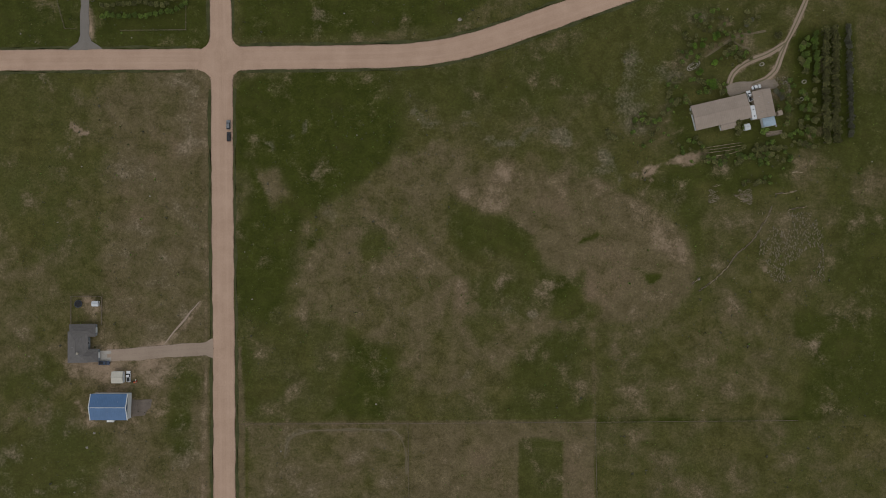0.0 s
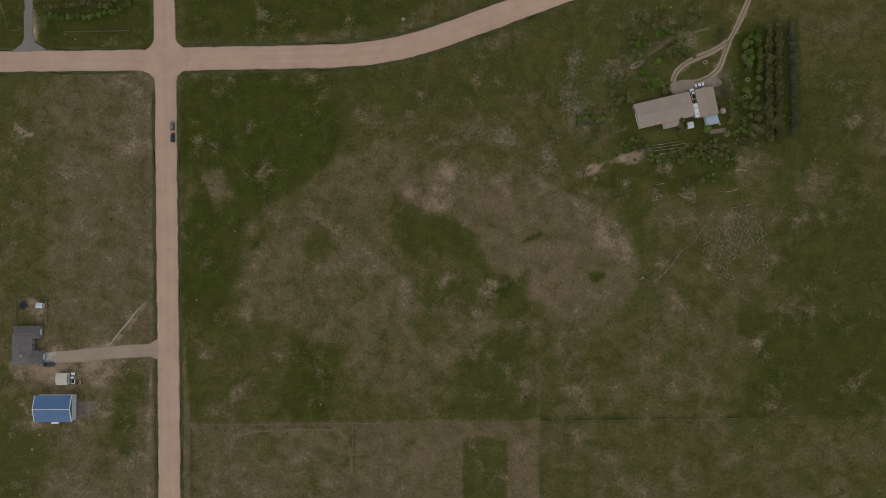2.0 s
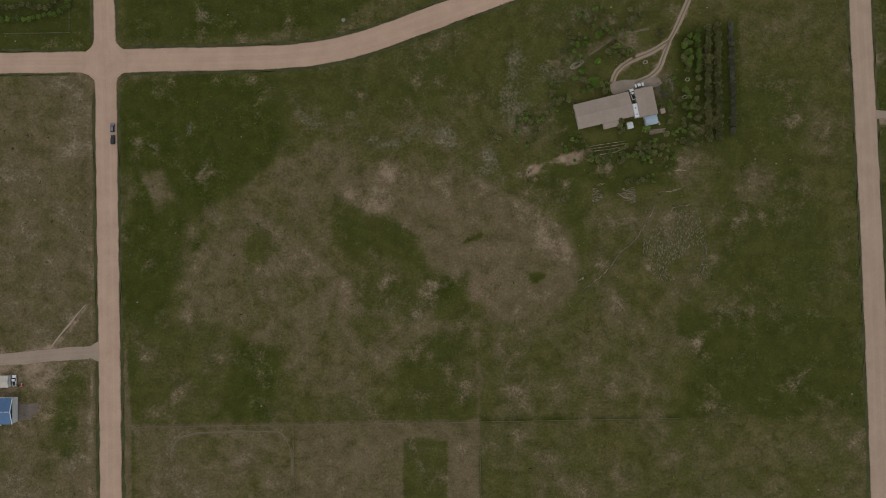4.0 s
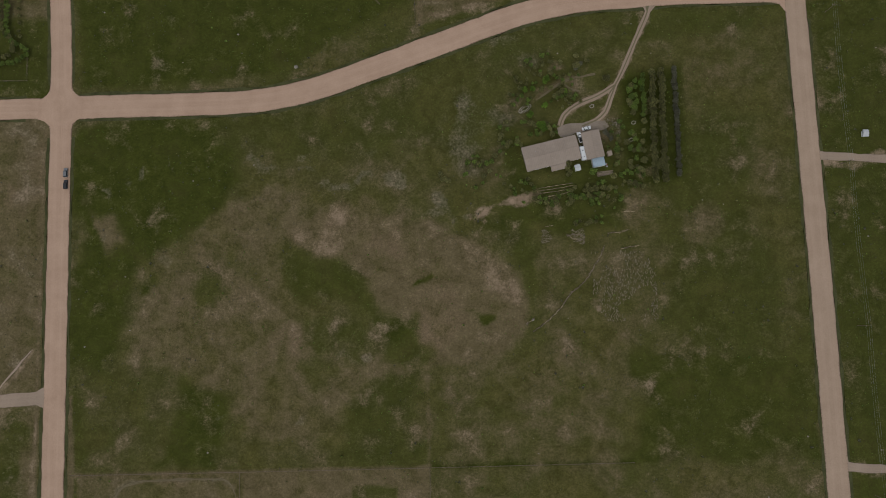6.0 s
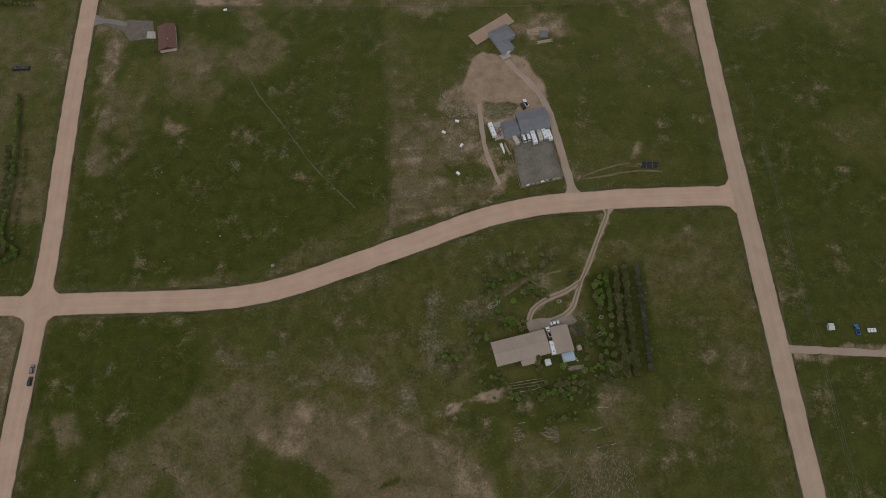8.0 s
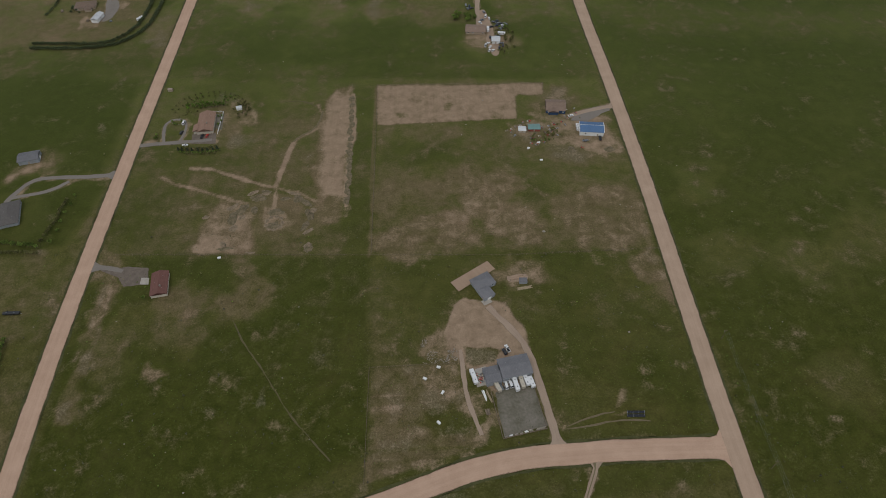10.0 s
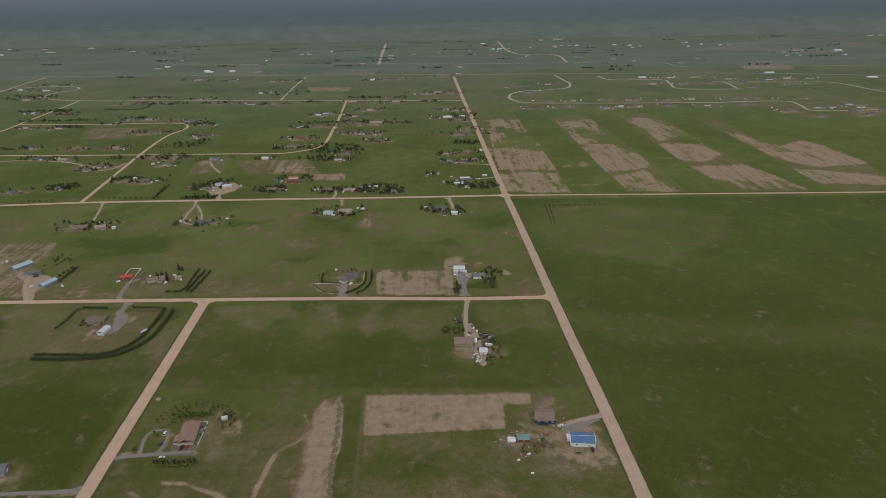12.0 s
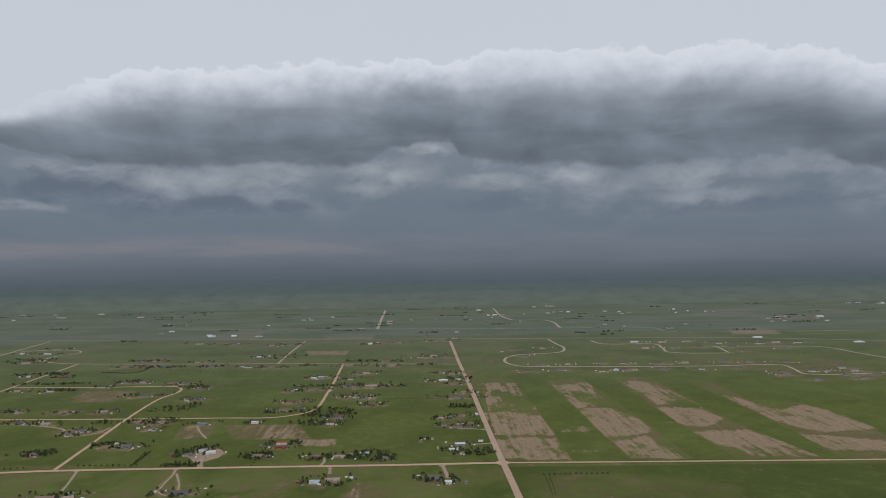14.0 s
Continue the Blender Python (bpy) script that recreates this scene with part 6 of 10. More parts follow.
plot([(-495.3, 917.8), (-411.7, 911.8), (-401.1, 832.3), (-359.4, 737.2), (-391.2, 739.3), (-432.7, 741.9), (-534.4, 903.3)], 10, dry=0.9, bare=0.42, lush=0.0)
plot([(-13.1, 775.6), (38.2, 775.6), (40.1, 752.0), (-11.3, 752.1)], 4, dry=0.05, lush=0.9)
patch([(-244.6, 385.4), (-204.8, 392.7), (-182.8, 385.4), (-169.7, 360.9), (-162.6, 330.2), (-194.7, 326.4), (-218.8, 327.5)], 3, 0.3, dry=0.0, lush=0.55, pale=0, bare=0)
patch([(-121.4, 308.7), (-113.3, 304.9), (-112.2, 295.1), (-110.5, 269.6), (-110.0, 248.1), (-111.2, 236.0), (-112.8, 256.7), (-116.0, 283.5)], 4, 0.5, dry=0.7, lush=0.1, pale=0.45, bare=0.2)
patch([(-106.6, 198.5), (-108.0, 269.5), (-101.1, 264.8), (-97.3, 235.4), (-100.1, 198.2)], 5, 0.6, dry=0.6, lush=0.15, pale=0.35)
# home plots and worn pastures along the first cross road
patch([(-279.0, 655.4), (-278.4, 698.7), (-245.6, 696.6), (-183.4, 692.7), (-176.9, 657.9), (-182.0, 624.3), (-200.5, 606.2), (-237.0, 599.7), (-270.5, 599.5), (-282.8, 633.9)], 8, 0.5, dry=0.62, lush=0.14)
patch([(-245.1, 641.1), (-233.8, 648.9), (-211.8, 653.7), (-204.0, 672.5), (-219.2, 686.8), (-223.5, 667.2), (-222.5, 630.2), (-232.9, 627.3)], 4, 0.5, bare=0.55, dry=0.9)
patch([(-228.1, 677.9), (-222.3, 689.7), (-212.1, 676.9), (-211.0, 656.2)], 4, 0.4, bare=0.6)
patch([(-371.7, 706.0), (-304.0, 699.0), (-280.9, 690.6), (-283.3, 651.9), (-279.3, 605.4), (-304.6, 590.9)], 14, 0.6, dry=0.62, lush=0.2)
patch([(-352.1, 753.7), (-264.5, 755.9), (-249.6, 728.6), (-348.9, 735.0)], 8, 0.6, dry=0.75, lush=0.1, bare=0.2)
patch([(-354.3, 812.6), (-279.1, 790.0), (-262.4, 759.0), (-340.6, 757.7)], 10, 0.6, dry=0.5, lush=0.3)
patch([(-250.2, 771.2), (-202.5, 755.0), (-192.8, 728.0), (-244.0, 731.3)], 6, 0.6, dry=0.6, lush=0.3, pale=0.4)
patch([(-9.5, 785.8), (37.7, 782.6), (38.7, 752.1), (-7.5, 755.1)], 3, 0.3, dry=0.05, lush=0.95, bare=0)
patch([(171.1, 746.6), (207.1, 744.2), (204.6, 722.0), (167.7, 727.6)], 3, 0.3, dry=0, lush=0.95, bare=0)
patch([(-14.8, 747.5), (40.9, 742.2), (43.0, 715.7), (-10.7, 719.2)], 4, 0.5, dry=0.7, lush=0.1)
patch([(169.4, 722.8), (217.9, 719.6), (242.4, 746.8), (264.7, 753.6), (262.4, 703.0), (168.5, 709.1)], 6, 0.5, dry=0.66, lush=0.15)
patch([(213.7, 770.7), (225.1, 775.2), (225.9, 764.7), (217.7, 761.8)], 2.5, 0.3, bare=1)
patch([(143.5, 811.7), (176.8, 805.7), (181.0, 783.5), (153.3, 781.8), (143.4, 789.6)], 5, 0.5, bare=0.9, dry=0.9, lush=0)
patch([(178.0, 801.9), (199.0, 804.2), (198.7, 785.9), (181.3, 787.1)], 5, 0.5, bare=0.5, dry=0.9)
patch([(57.8, 783.0), (153.2, 780.1), (153.8, 710.1), (61.7, 716.0)], 2.5, 0.15, bare=0.95, dry=1, lush=0)
trail([(118.4, 768.5), (129.8, 769.5), (138.0, 758.7), (140.0, 755.2), (127.4, 756.1), (120.5, 763.3), (118.4, 768.5)], 2.5, "bare", 1.4)
patch([(118.4, 768.5), (129.8, 769.5), (138.0, 758.7), (140.0, 755.2), (127.4, 756.1), (120.5, 763.3)], 2, 0.1, bare=0.75, pale=1)
patch([(-123.2, 694.5), (-72.6, 698.3), (-32.0, 688.7), (-14.7, 660.7), (-74.4, 651.6), (-109.0, 666.6)], 12, 0.6, dry=0.6, lush=0.15, pale=0.42)
patch([(-13.6, 694.6), (19.0, 692.5), (29.1, 658.0), (-1.2, 653.4)], 12, 0.6, dry=0.66, lush=0.1, pale=0.45)
patch([(45.9, 679.6), (61.7, 682.8), (69.0, 630.4), (57.1, 613.3), (45.0, 631.9)], 12, 0.6, dry=0.7, lush=0.1, pale=0.5)
patch([(84.2, 681.4), (155.0, 683.8), (148.5, 619.5), (109.9, 610.1), (85.5, 641.7)], 16, 0.6, dry=0.55, lush=0.25)
patch([(177.0, 675.5), (251.2, 677.7), (252.2, 631.4), (204.6, 616.1), (177.2, 642.4)], 16, 0.6, dry=0.5, lush=0.25, pale=0.3)
patch([(-187.6, 646.1), (-155.5, 676.0), (-132.5, 624.8), (-146.1, 581.7)], 10, 0.6, dry=0.6, lush=0.2, pale=0.35)
patch([(-70.3, 587.7), (6.5, 599.4), (53.5, 585.7), (87.8, 568.0), (13.3, 552.4), (-58.2, 561.4)], 20, 0.6, dry=0.12, lush=0.75)
patch([(-164.5, 765.5), (-109.8, 770.2), (-30.0, 756.6), (-22.7, 732.2), (-155.4, 736.2)], 10, 0.6, dry=0.6, lush=0.2)
patch([(47.6, 851.7), (148.9, 854.8), (154.0, 796.2), (55.3, 788.5)], 30, 0.8, dry=0.16, lush=0.5)
patch([(-386.1, 925.5), (-257.5, 932.2), (-236.4, 871.8), (-339.1, 858.8)], 14, 0.6, dry=0.1, lush=0.7)
patch([(148.9, 854.8), (237.2, 869.6), (261.6, 846.8), (260.5, 792.5), (204.3, 783.7), (154.7, 811.0)], 14, 0.6, dry=0.42, lush=0.3)
# subdivision greens and tilled ground
plot([(-1230.0, 1169.7), (-482.0, 1132.3), (255.1, 1101.8), (254.2, 1250.2), (254.5, 1905.8), (-306.2, 2024.1), (-1197.2, 2085.0), (-2197.8, 2063.0)], 8, dry=0.10, lush=0.42)
for points in ([(-273.0, 1371.4), (-121.0, 1366.3), (-80.0, 1256.4), (-222.6, 1265.4)], [(-99.5, 1254.1), (-30.6, 1247.8), (-28.5, 1208.3), (-92.0, 1214.0)], [(-751.2, 1751.0), (-603.9, 1741.9), (-616.4, 1614.1), (-711.7, 1624.2)], [(-283.5, 2401.0), (-126.8, 2392.6), (-129.4, 2298.1), (-268.0, 2304.3)],
               [(-357.5, 1365.4), (-297.7, 1383.4), (-276.1, 1291.1), (-337.8, 1271.9)], [(-781.0, 2936.9), (-769.7, 3040.3), (-576.0, 3032.4), (-578.6, 2886.8)], [(-291.7, 2844.3), (-255.9, 2940.5), (-64.8, 2890.6), (-82.3, 2793.9)], [(1506.3, 2883.2), (1634.5, 2932.0), (1639.5, 2752.8), (1451.6, 2720.3)]):
    plot(points, 5, dry=0.95, lush=0.0, bare=0.24)
plot([(-99.5, 1254.1), (-30.6, 1247.8), (-28.5, 1208.3), (-92.0, 1214.0)], 5, bare=0.85)
plot([(-283.5, 2401.0), (-126.8, 2392.6), (-129.4, 2298.1), (-268.0, 2304.3)], 8, bare=0.7)
for points in ([(-781.0, 2936.9), (-769.7, 3040.3), (-576.0, 3032.4), (-578.6, 2886.8)], [(-291.7, 2844.3), (-255.9, 2940.5), (-64.8, 2890.6), (-82.3, 2793.9)], [(1506.3, 2883.2), (1634.5, 2932.0), (1639.5, 2752.8), (1451.6, 2720.3)], [(1718.7, 3771.7), (2114.1, 3853.5), (2046.5, 3630.0), (1703.8, 3623.7)]):
    plot(points, 20, bare=0.75)
for points in ([(1679, 3616), (1804, 3520), (1703, 3342), (1590, 3460)], [(1913, 3681), (2009, 3550), (1896, 3368), (1788, 3455)], [(1463, 2810), (1659, 2778), (1597, 2624), (1411, 2653)], [(1847, 3512), (2063, 3368), (1938, 3178), (1757, 3270)], [(-768, 2933), (-565, 2942), (-546, 2782), (-737, 2792)], [(-285, 2858), (-67, 2844), (-67, 2710), (-266, 2722)], [(2387, 3780), (2555, 3624), (2425, 3431), (2261, 3571)], [(2000, 3447), (2167, 3316), (2067, 3154), (1890, 3245)]):
    plot(points, 14, bare=0.85, dry=0.9)
for cx, cy, rx, ry in ((-545.8, 1342.3, 60, 30), (-673.4, 1519.1, 50, 20), (-425.7, 1232.5, 45, 20), (-421.2, 1395.4, 40, 25), (-39.4, 1942.1, 50, 18), (-70.2, 1749.3, 60, 20)):
    blob("dry", cx, cy, rx, ry, 0.8)
    blob("bare", cx, cy, rx * 0.7, ry * 0.7, 0.45)
# strip farming east of the road: outline, then where the soil lies open
plot([(309.4, 1889.8), (1184.5, 1836.7), (1372.3, 1707.8), (1049.3, 1065.8), (268.1, 1087.6)], 8, dry=0.08, lush=0.35, pale=0.0)
STRIPS = [
    ([(293.4, 1821.3), (376.7, 1811.5), (382.3, 1446.2), (376.3, 1090.6), (264.2, 1100.3), (273.2, 1403.9)], [([(274.9, 1419.4), (317.2, 1436.4), (372.0, 1388.9), (380.6, 1320.2), (384.5, 1249.8), (269.8, 1252.2)], 1.05), ([(274.5, 1219.6), (332.4, 1230.2), (377.3, 1210.2), (373.9, 1097.2), (268.9, 1106.3)], 0.95), ([(296.3, 1754.6), (367.5, 1746.4), (375.1, 1441.5), (277.2, 1440.5)], 0.4)]),
    ([(462.4, 1784.4), (566.5, 1772.1), (575.7, 1513.4), (576.3, 1301.3), (573.8, 1083.2), (472.3, 1092.0), (468.6, 1431.9)], [([(465.9, 1410.7), (505.2, 1450.3), (542.8, 1446.5), (557.2, 1350.6), (568.8, 1293.0), (552.1, 1250.9), (499.8, 1222.7), (475.4, 1233.1)], 1.08), ([(472.6, 1186.2), (536.9, 1219.3), (552.1, 1156.8), (553.3, 1088.2), (479.9, 1091.3)], 0.8), ([(481.2, 1702.1), (554.6, 1724.8), (544.7, 1548.0), (522.3, 1465.6), (472.5, 1448.1)], 0.6)]),
    ([(652.1, 1795.9), (751.8, 1784.0), (751.3, 1464.9), (755.8, 1261.8), (787.9, 1071.1), (647.3, 1083.3), (640.3, 1286.1)], [([(658.5, 1434.6), (733.3, 1438.1), (729.3, 1324.0), (682.9, 1277.6), (649.4, 1294.3)], 1), ([(658.0, 1240.9), (738.8, 1250.3), (757.6, 1179.4), (767.5, 1130.3), (699.7, 1108.6), (661.8, 1161.6)], 0.95), ([(662.7, 1752.5), (722.0, 1721.3), (736.8, 1527.4), (736.3, 1460.7), (666.9, 1467.9), (666.1, 1601.3)], 0.55), ([(694.0, 1158.7), (778.3, 1122.3), (803.0, 1079.5), (689.8, 1089.4)], 0.55)]),
    ([(836.5, 1757.0), (887.1, 1670.9), (876.6, 1451.8), (973.0, 1459.3), (1000.0, 1346.6), (990.0, 1226.5), (960.3, 1134.7), (908.7, 1063.9), (817.8, 1071.7), (834.3, 1323.3)], [([(848.7, 1361.8), (960.3, 1437.3), (991.0, 1357.8), (987.1, 1235.4), (889.9, 1219.2), (865.1, 1282.6)], 0.95), ([(822.1, 1217.2), (875.5, 1196.0), (960.3, 1134.7), (929.0, 1091.7), (842.1, 1109.7)], 0.8), ([(844.1, 1631.1), (872.6, 1469.9), (901.9, 1336.3), (850.1, 1341.4)], 0.6)]),
]
for points, open_soil in STRIPS:
    p = np.array(points)
    mid = p.mean(0)
    at = near(mid[0], mid[1], 700)
    plot(points, 4, dry=0.60, lush=0.0)
    strip = dry[at] > 0.45
    e = (p[-1] - p[0]) / np.hypot(*(p[-1] - p[0]))
    u, v = (X[at] - mid[0]) * e[0] + (Y[at] - mid[1]) * e[1], (Y[at] - mid[1]) * e[0] - (X[at] - mid[0]) * e[1]
    drills = lattice_noise(u * 0.08, v, 0.10, 23) + 0.6 * lattice_noise(u * 0.1, v, 0.22, 24) - 0.8
    rough = lattice_noise(u * 0.4, v, 0.025, 21) + 0.7 * lattice_noise(u * 0.35, v, 0.07, 22) + 0.4 * lattice_noise(X[at], Y[at], 0.12, 25) - 1.05
    trail([tuple(p[0]), tuple(p[-1])], 3.5, "dry", 0.75, 2.0)
    before = bare[at].copy()
    for outline, amount in open_soil:
        q = np.array(outline)
        q = q + np.outer((q - q.mean(0)) @ np.array([-e[1], e[0]]) * 0.3, [-e[1], e[0]])
        plot([tuple(k) for k in q], 12, bare=amount * 0.98)
    bare[at] = np.where(strip, bare[at], before)
    bare[at] = np.where(strip, np.clip(bare[at] + (0.6 * drills + 0.7 * rough) * np.clip(bare[at] * 2.2, 0.3, 1), 0, 0.9), bare[at])
    dry[at] = np.where(strip, np.clip(dry[at] + 0.35 * drills + 0.5 * rough, 0, 0.9), dry[at])
for cx, cy, rx, ry, k in ((428.0, 1276.8, 26, 14, 0.5), (408.3, 1139.7, 30, 12, 0.42), (627.5, 1312.4, 16, 8, 0.4)):
    blob("bare", cx, cy, rx, ry, k)
plot([(342.0, 1885.8), (1184.5, 1836.7), (1372.3, 1707.8), (1411.4, 1763.0), (354.3, 1991.0)], 10, dry=0.25, lush=0.45)

patch([(120.1, 482.5), (128.2, 486.3), (134.0, 480.9), (128.8, 473.7), (121.4, 474.9)], 3, 0.3, bare=0.3, lush=0.2, dry=0.5)
patch([(79.5, 473.1), (91.8, 474.9), (93.3, 468.3), (82.1, 467.3)], 2.5, 0.3, bare=0.25, lush=0.4, dry=0.4)
# dry streaks over the northern pastures
streaks = lattice_noise(X * 0.35, Y, 0.05, 61) * 0.6 + lattice_noise(X, Y * 0.5, 0.018, 62) * 0.6 + lattice_noise(X, Y, 0.11, 63) * 0.3 - 0.72
belt = np.clip((Y - 180) / 80, 0, 1) * np.clip((1085 - Y) / 40, 0, 1) * (1 - 0.6 * np.clip((X - 262) / 25, 0, 1))
dry += belt * (0.03 + 0.40 * streaks)
lush -= belt * (0.02 + 0.3 * streaks)
pale += belt * np.clip(streaks - 0.1, 0, 1) * 0.6

# worn yards round the homes
for rows in HOMES:
    for x, y, _, length, width, _, _ in rows:
        far = 1.0 if y < 1500 else 1.5
        blob("dry", x + rng.uniform(-8, 8), y + rng.uniform(-4, 8), length * far, (width + 6) * far, 0.8)
        blob("bare", x + rng.uniform(-0.6, 0.6) * length, y - rng.uniform(0.2, 0.9) * width, length * rng.uniform(0.4, 0.8) * far, width * rng.uniform(0.4, 0.8) * far, rng.uniform(0.35, 0.7))
for x, y, rx, ry, k in YARDS:
    blob("bare", x, y, rx, ry, k)
    blob("dry", x, y, rx * 1.4, ry * 1.4, 0.7)
# wide worn yards of the workshop and the blue-roofed barn
patch([(128.6, 273.0), (123.1, 269.9), (118.2, 258.0), (117.0, 243.4), (119.2, 231.7), (142.2, 200.8), (161.6, 209.5), (166.5, 233.2), (156.9, 248.4), (144.8, 264.0), (140.0, 269.1)], 3, 0.25, bare=1.25, dry=0.9, lush=0.0)
patch([(120.2, 269.1), (120.6, 248.5), (124.2, 239.5), (126.9, 226.4), (148.4, 231.4), (156.9, 231.8), (165.1, 228.7), (163.0, 244.7), (158.0, 267.4)], 4, 0.3, bare=1.05, dry=0.9, lush=0.0)
plot([(230.6, 460.1), (239.6, 462.7), (255.2, 458.7), (255.4, 436.3), (249.8, 422.2), (228.8, 421.9), (225.7, 436.4)], 6, bare=0.66, dry=0.8, lush=0.0)
for layer, cx, cy, rx, ry, k in (("pale", 227.7, 490.5, 16, 12, 0.62), ("bare", 233.0, 492.7, 10, 6, 0.45), ("dry", 227.5, 488.9, 24, 16, 0.8), ("bare", 217.6, 456.1, 18, 9, 0.6), ("bare", 236.4, 428.6, 28, 10, 0.66),
                                 ("pale", 191.9, 439.6, 28, 10, 0.55), ("dry", 193.8, 436.6, 36, 14, 0.8), ("bare", 187.9, 445.7, 16, 5, 0.5), ("dry", 220.2, 414.0, 40, 14, 0.7), ("pale", 216.3, 417.7, 24, 12, 0.45),
                                 ("pale", -81.8, 489.4, 24, 16, 0.5), ("bare", -46.0, 479.5, 5, 12, 0.5), ("dry", -59.8, 449.8, 24, 14, 0.7), ("pale", -50.4, 449.3, 20, 12, 0.5), ("bare", -88.2, 431.2, 16, 3, 0.45),
                                 ("bare", 216.6, 297.2, 5, 8, 0.4), ("dry", 259.1, 290.4, 8, 30, 0.8), ("pale", 258.4, 295.3, 5, 24, 0.5)):
    blob(layer, cx, cy, rx, ry, k)
patch([(125.1, 236.3), (147.0, 234.6), (144.5, 223.7), (129.3, 221.3), (125.4, 224.5)], 3, 0.3, bare=0.2, dry=0.7, pale=0.75)
# verges of the roads
for line, half in ROADS[:7]:
    q = [tuple(p) for p in line[::6]]
    trail(q, half + 5.5, "lush", 1.0, 1.5)
    trail(q, half + 2.4, "dry", 0.45, 3.0)
for line, half in ROADS[7:31]:
    trail([tuple(p) for p in line[::3]], half + 1.8, "bare", 0.5, 3.0)

# how much painted haze each point takes, growing northwards
far_haze = np.clip((Y - 2560) / 260, 0, 1) * (0.75 + 0.25 * lattice_noise(X, Y, 0.004, 31))
far_haze = np.maximum(far_haze, np.clip((Y - 1450) / 2400, 0, 0.45))
nx, ny = len(GX), len(GY)
data = bpy.data.meshes.new("ground")
data.vertices.add(nx * ny)
Z = (lattice_noise(X, Y, 0.09, 41) - 0.5) * 0.10 - 0.05
data.vertices.foreach_set("co", np.stack([X, Y, Z], 1).ravel().astype(np.float32))
ids = np.arange(nx * ny).reshape(ny, nx)
quads = np.stack([ids[:-1, :-1], ids[:-1, 1:], ids[1:, 1:], ids[1:, :-1]], -1).reshape(-1, 4)
data.loops.add(quads.size)
data.loops.foreach_set("vertex_index", quads.ravel().astype(np.int32))
data.polygons.add(len(quads))
data.polygons.foreach_set("loop_start", np.arange(0, quads.size, 4, dtype=np.int32))
data.update(calc_edges=True)
data.attributes.new("cover", "FLOAT_COLOR", "POINT").data.foreach_set("color", np.stack([dry, bare, lush, pale], 1).ravel().astype(np.float32))
data.attributes.new("far_haze", "FLOAT", "POINT").data.foreach_set("value", far_haze.astype(np.float32))
data.attributes.new("meadow", "FLOAT", "POINT").data.foreach_set("value", np.clip((Y - 200) / 650, 0, 1).astype(np.float32))
data.materials.append(PRAIRIE)
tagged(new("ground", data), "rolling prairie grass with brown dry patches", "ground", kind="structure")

# glowing backdrop sheet for the far plain, haze painted into its colour
m = bpy.data.materials.new("distant_haze")
m.use_nodes = True
n = Nodes(m.node_tree)
m.node_tree.nodes.remove(m.node_tree.nodes["Principled BSDF"])
at = n.add("ShaderNodeTexCoord").outputs["Object"]
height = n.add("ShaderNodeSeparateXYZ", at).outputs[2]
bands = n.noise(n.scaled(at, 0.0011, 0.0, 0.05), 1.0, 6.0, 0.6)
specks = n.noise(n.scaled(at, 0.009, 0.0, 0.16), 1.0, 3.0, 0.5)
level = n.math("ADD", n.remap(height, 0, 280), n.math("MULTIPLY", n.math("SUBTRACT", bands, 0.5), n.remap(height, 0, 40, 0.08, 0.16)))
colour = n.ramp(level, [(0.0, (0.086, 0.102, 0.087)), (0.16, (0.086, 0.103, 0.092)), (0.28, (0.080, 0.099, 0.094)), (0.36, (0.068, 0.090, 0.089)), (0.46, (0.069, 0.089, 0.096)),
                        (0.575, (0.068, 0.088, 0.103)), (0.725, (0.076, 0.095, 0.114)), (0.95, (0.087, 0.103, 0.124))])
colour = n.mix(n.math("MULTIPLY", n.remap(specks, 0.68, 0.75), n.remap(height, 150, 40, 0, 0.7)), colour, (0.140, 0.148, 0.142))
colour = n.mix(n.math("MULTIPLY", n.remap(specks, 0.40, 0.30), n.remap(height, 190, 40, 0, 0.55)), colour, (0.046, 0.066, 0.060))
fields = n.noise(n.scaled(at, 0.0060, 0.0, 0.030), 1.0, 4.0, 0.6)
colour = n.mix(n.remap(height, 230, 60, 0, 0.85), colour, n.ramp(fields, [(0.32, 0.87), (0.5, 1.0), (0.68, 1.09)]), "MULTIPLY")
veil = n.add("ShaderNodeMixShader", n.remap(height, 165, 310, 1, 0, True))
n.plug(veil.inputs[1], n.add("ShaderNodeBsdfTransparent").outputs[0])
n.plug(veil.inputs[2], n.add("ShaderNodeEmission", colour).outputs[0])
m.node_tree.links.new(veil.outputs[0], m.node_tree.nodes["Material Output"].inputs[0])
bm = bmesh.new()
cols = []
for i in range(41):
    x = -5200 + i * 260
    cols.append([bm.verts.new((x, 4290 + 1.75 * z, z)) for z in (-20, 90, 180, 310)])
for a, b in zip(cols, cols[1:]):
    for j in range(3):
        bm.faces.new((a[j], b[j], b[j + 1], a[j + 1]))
tagged(new("backdrop", mesh("backdrop", bm, m)), "sloping glowing backdrop painted as a hazy dark plain", "backdrop", kind="structure")


# ---------------------------------------------------------------- buildings
def unit_window():
    bm = bmesh.new()
    for x, z, sx, sz in ((-0.5, 0, 0.1, 1.0), (0.5, 0, 0.1, 1.0), (0, 0, 1.1, 0.1), (0, 1.0, 1.1, 0.1)):
        block(bm, x, 0, z - 0.05 if sz == 0.1 else z, sx, 0.12, sz)
    return mesh("window", bm, TRIM)


def unit_pane():
    bm = bmesh.new()
    block(bm, 0, 0, 0.0, 0.94, 0.06, 1.0)
    return mesh("pane", bm, GLASS)


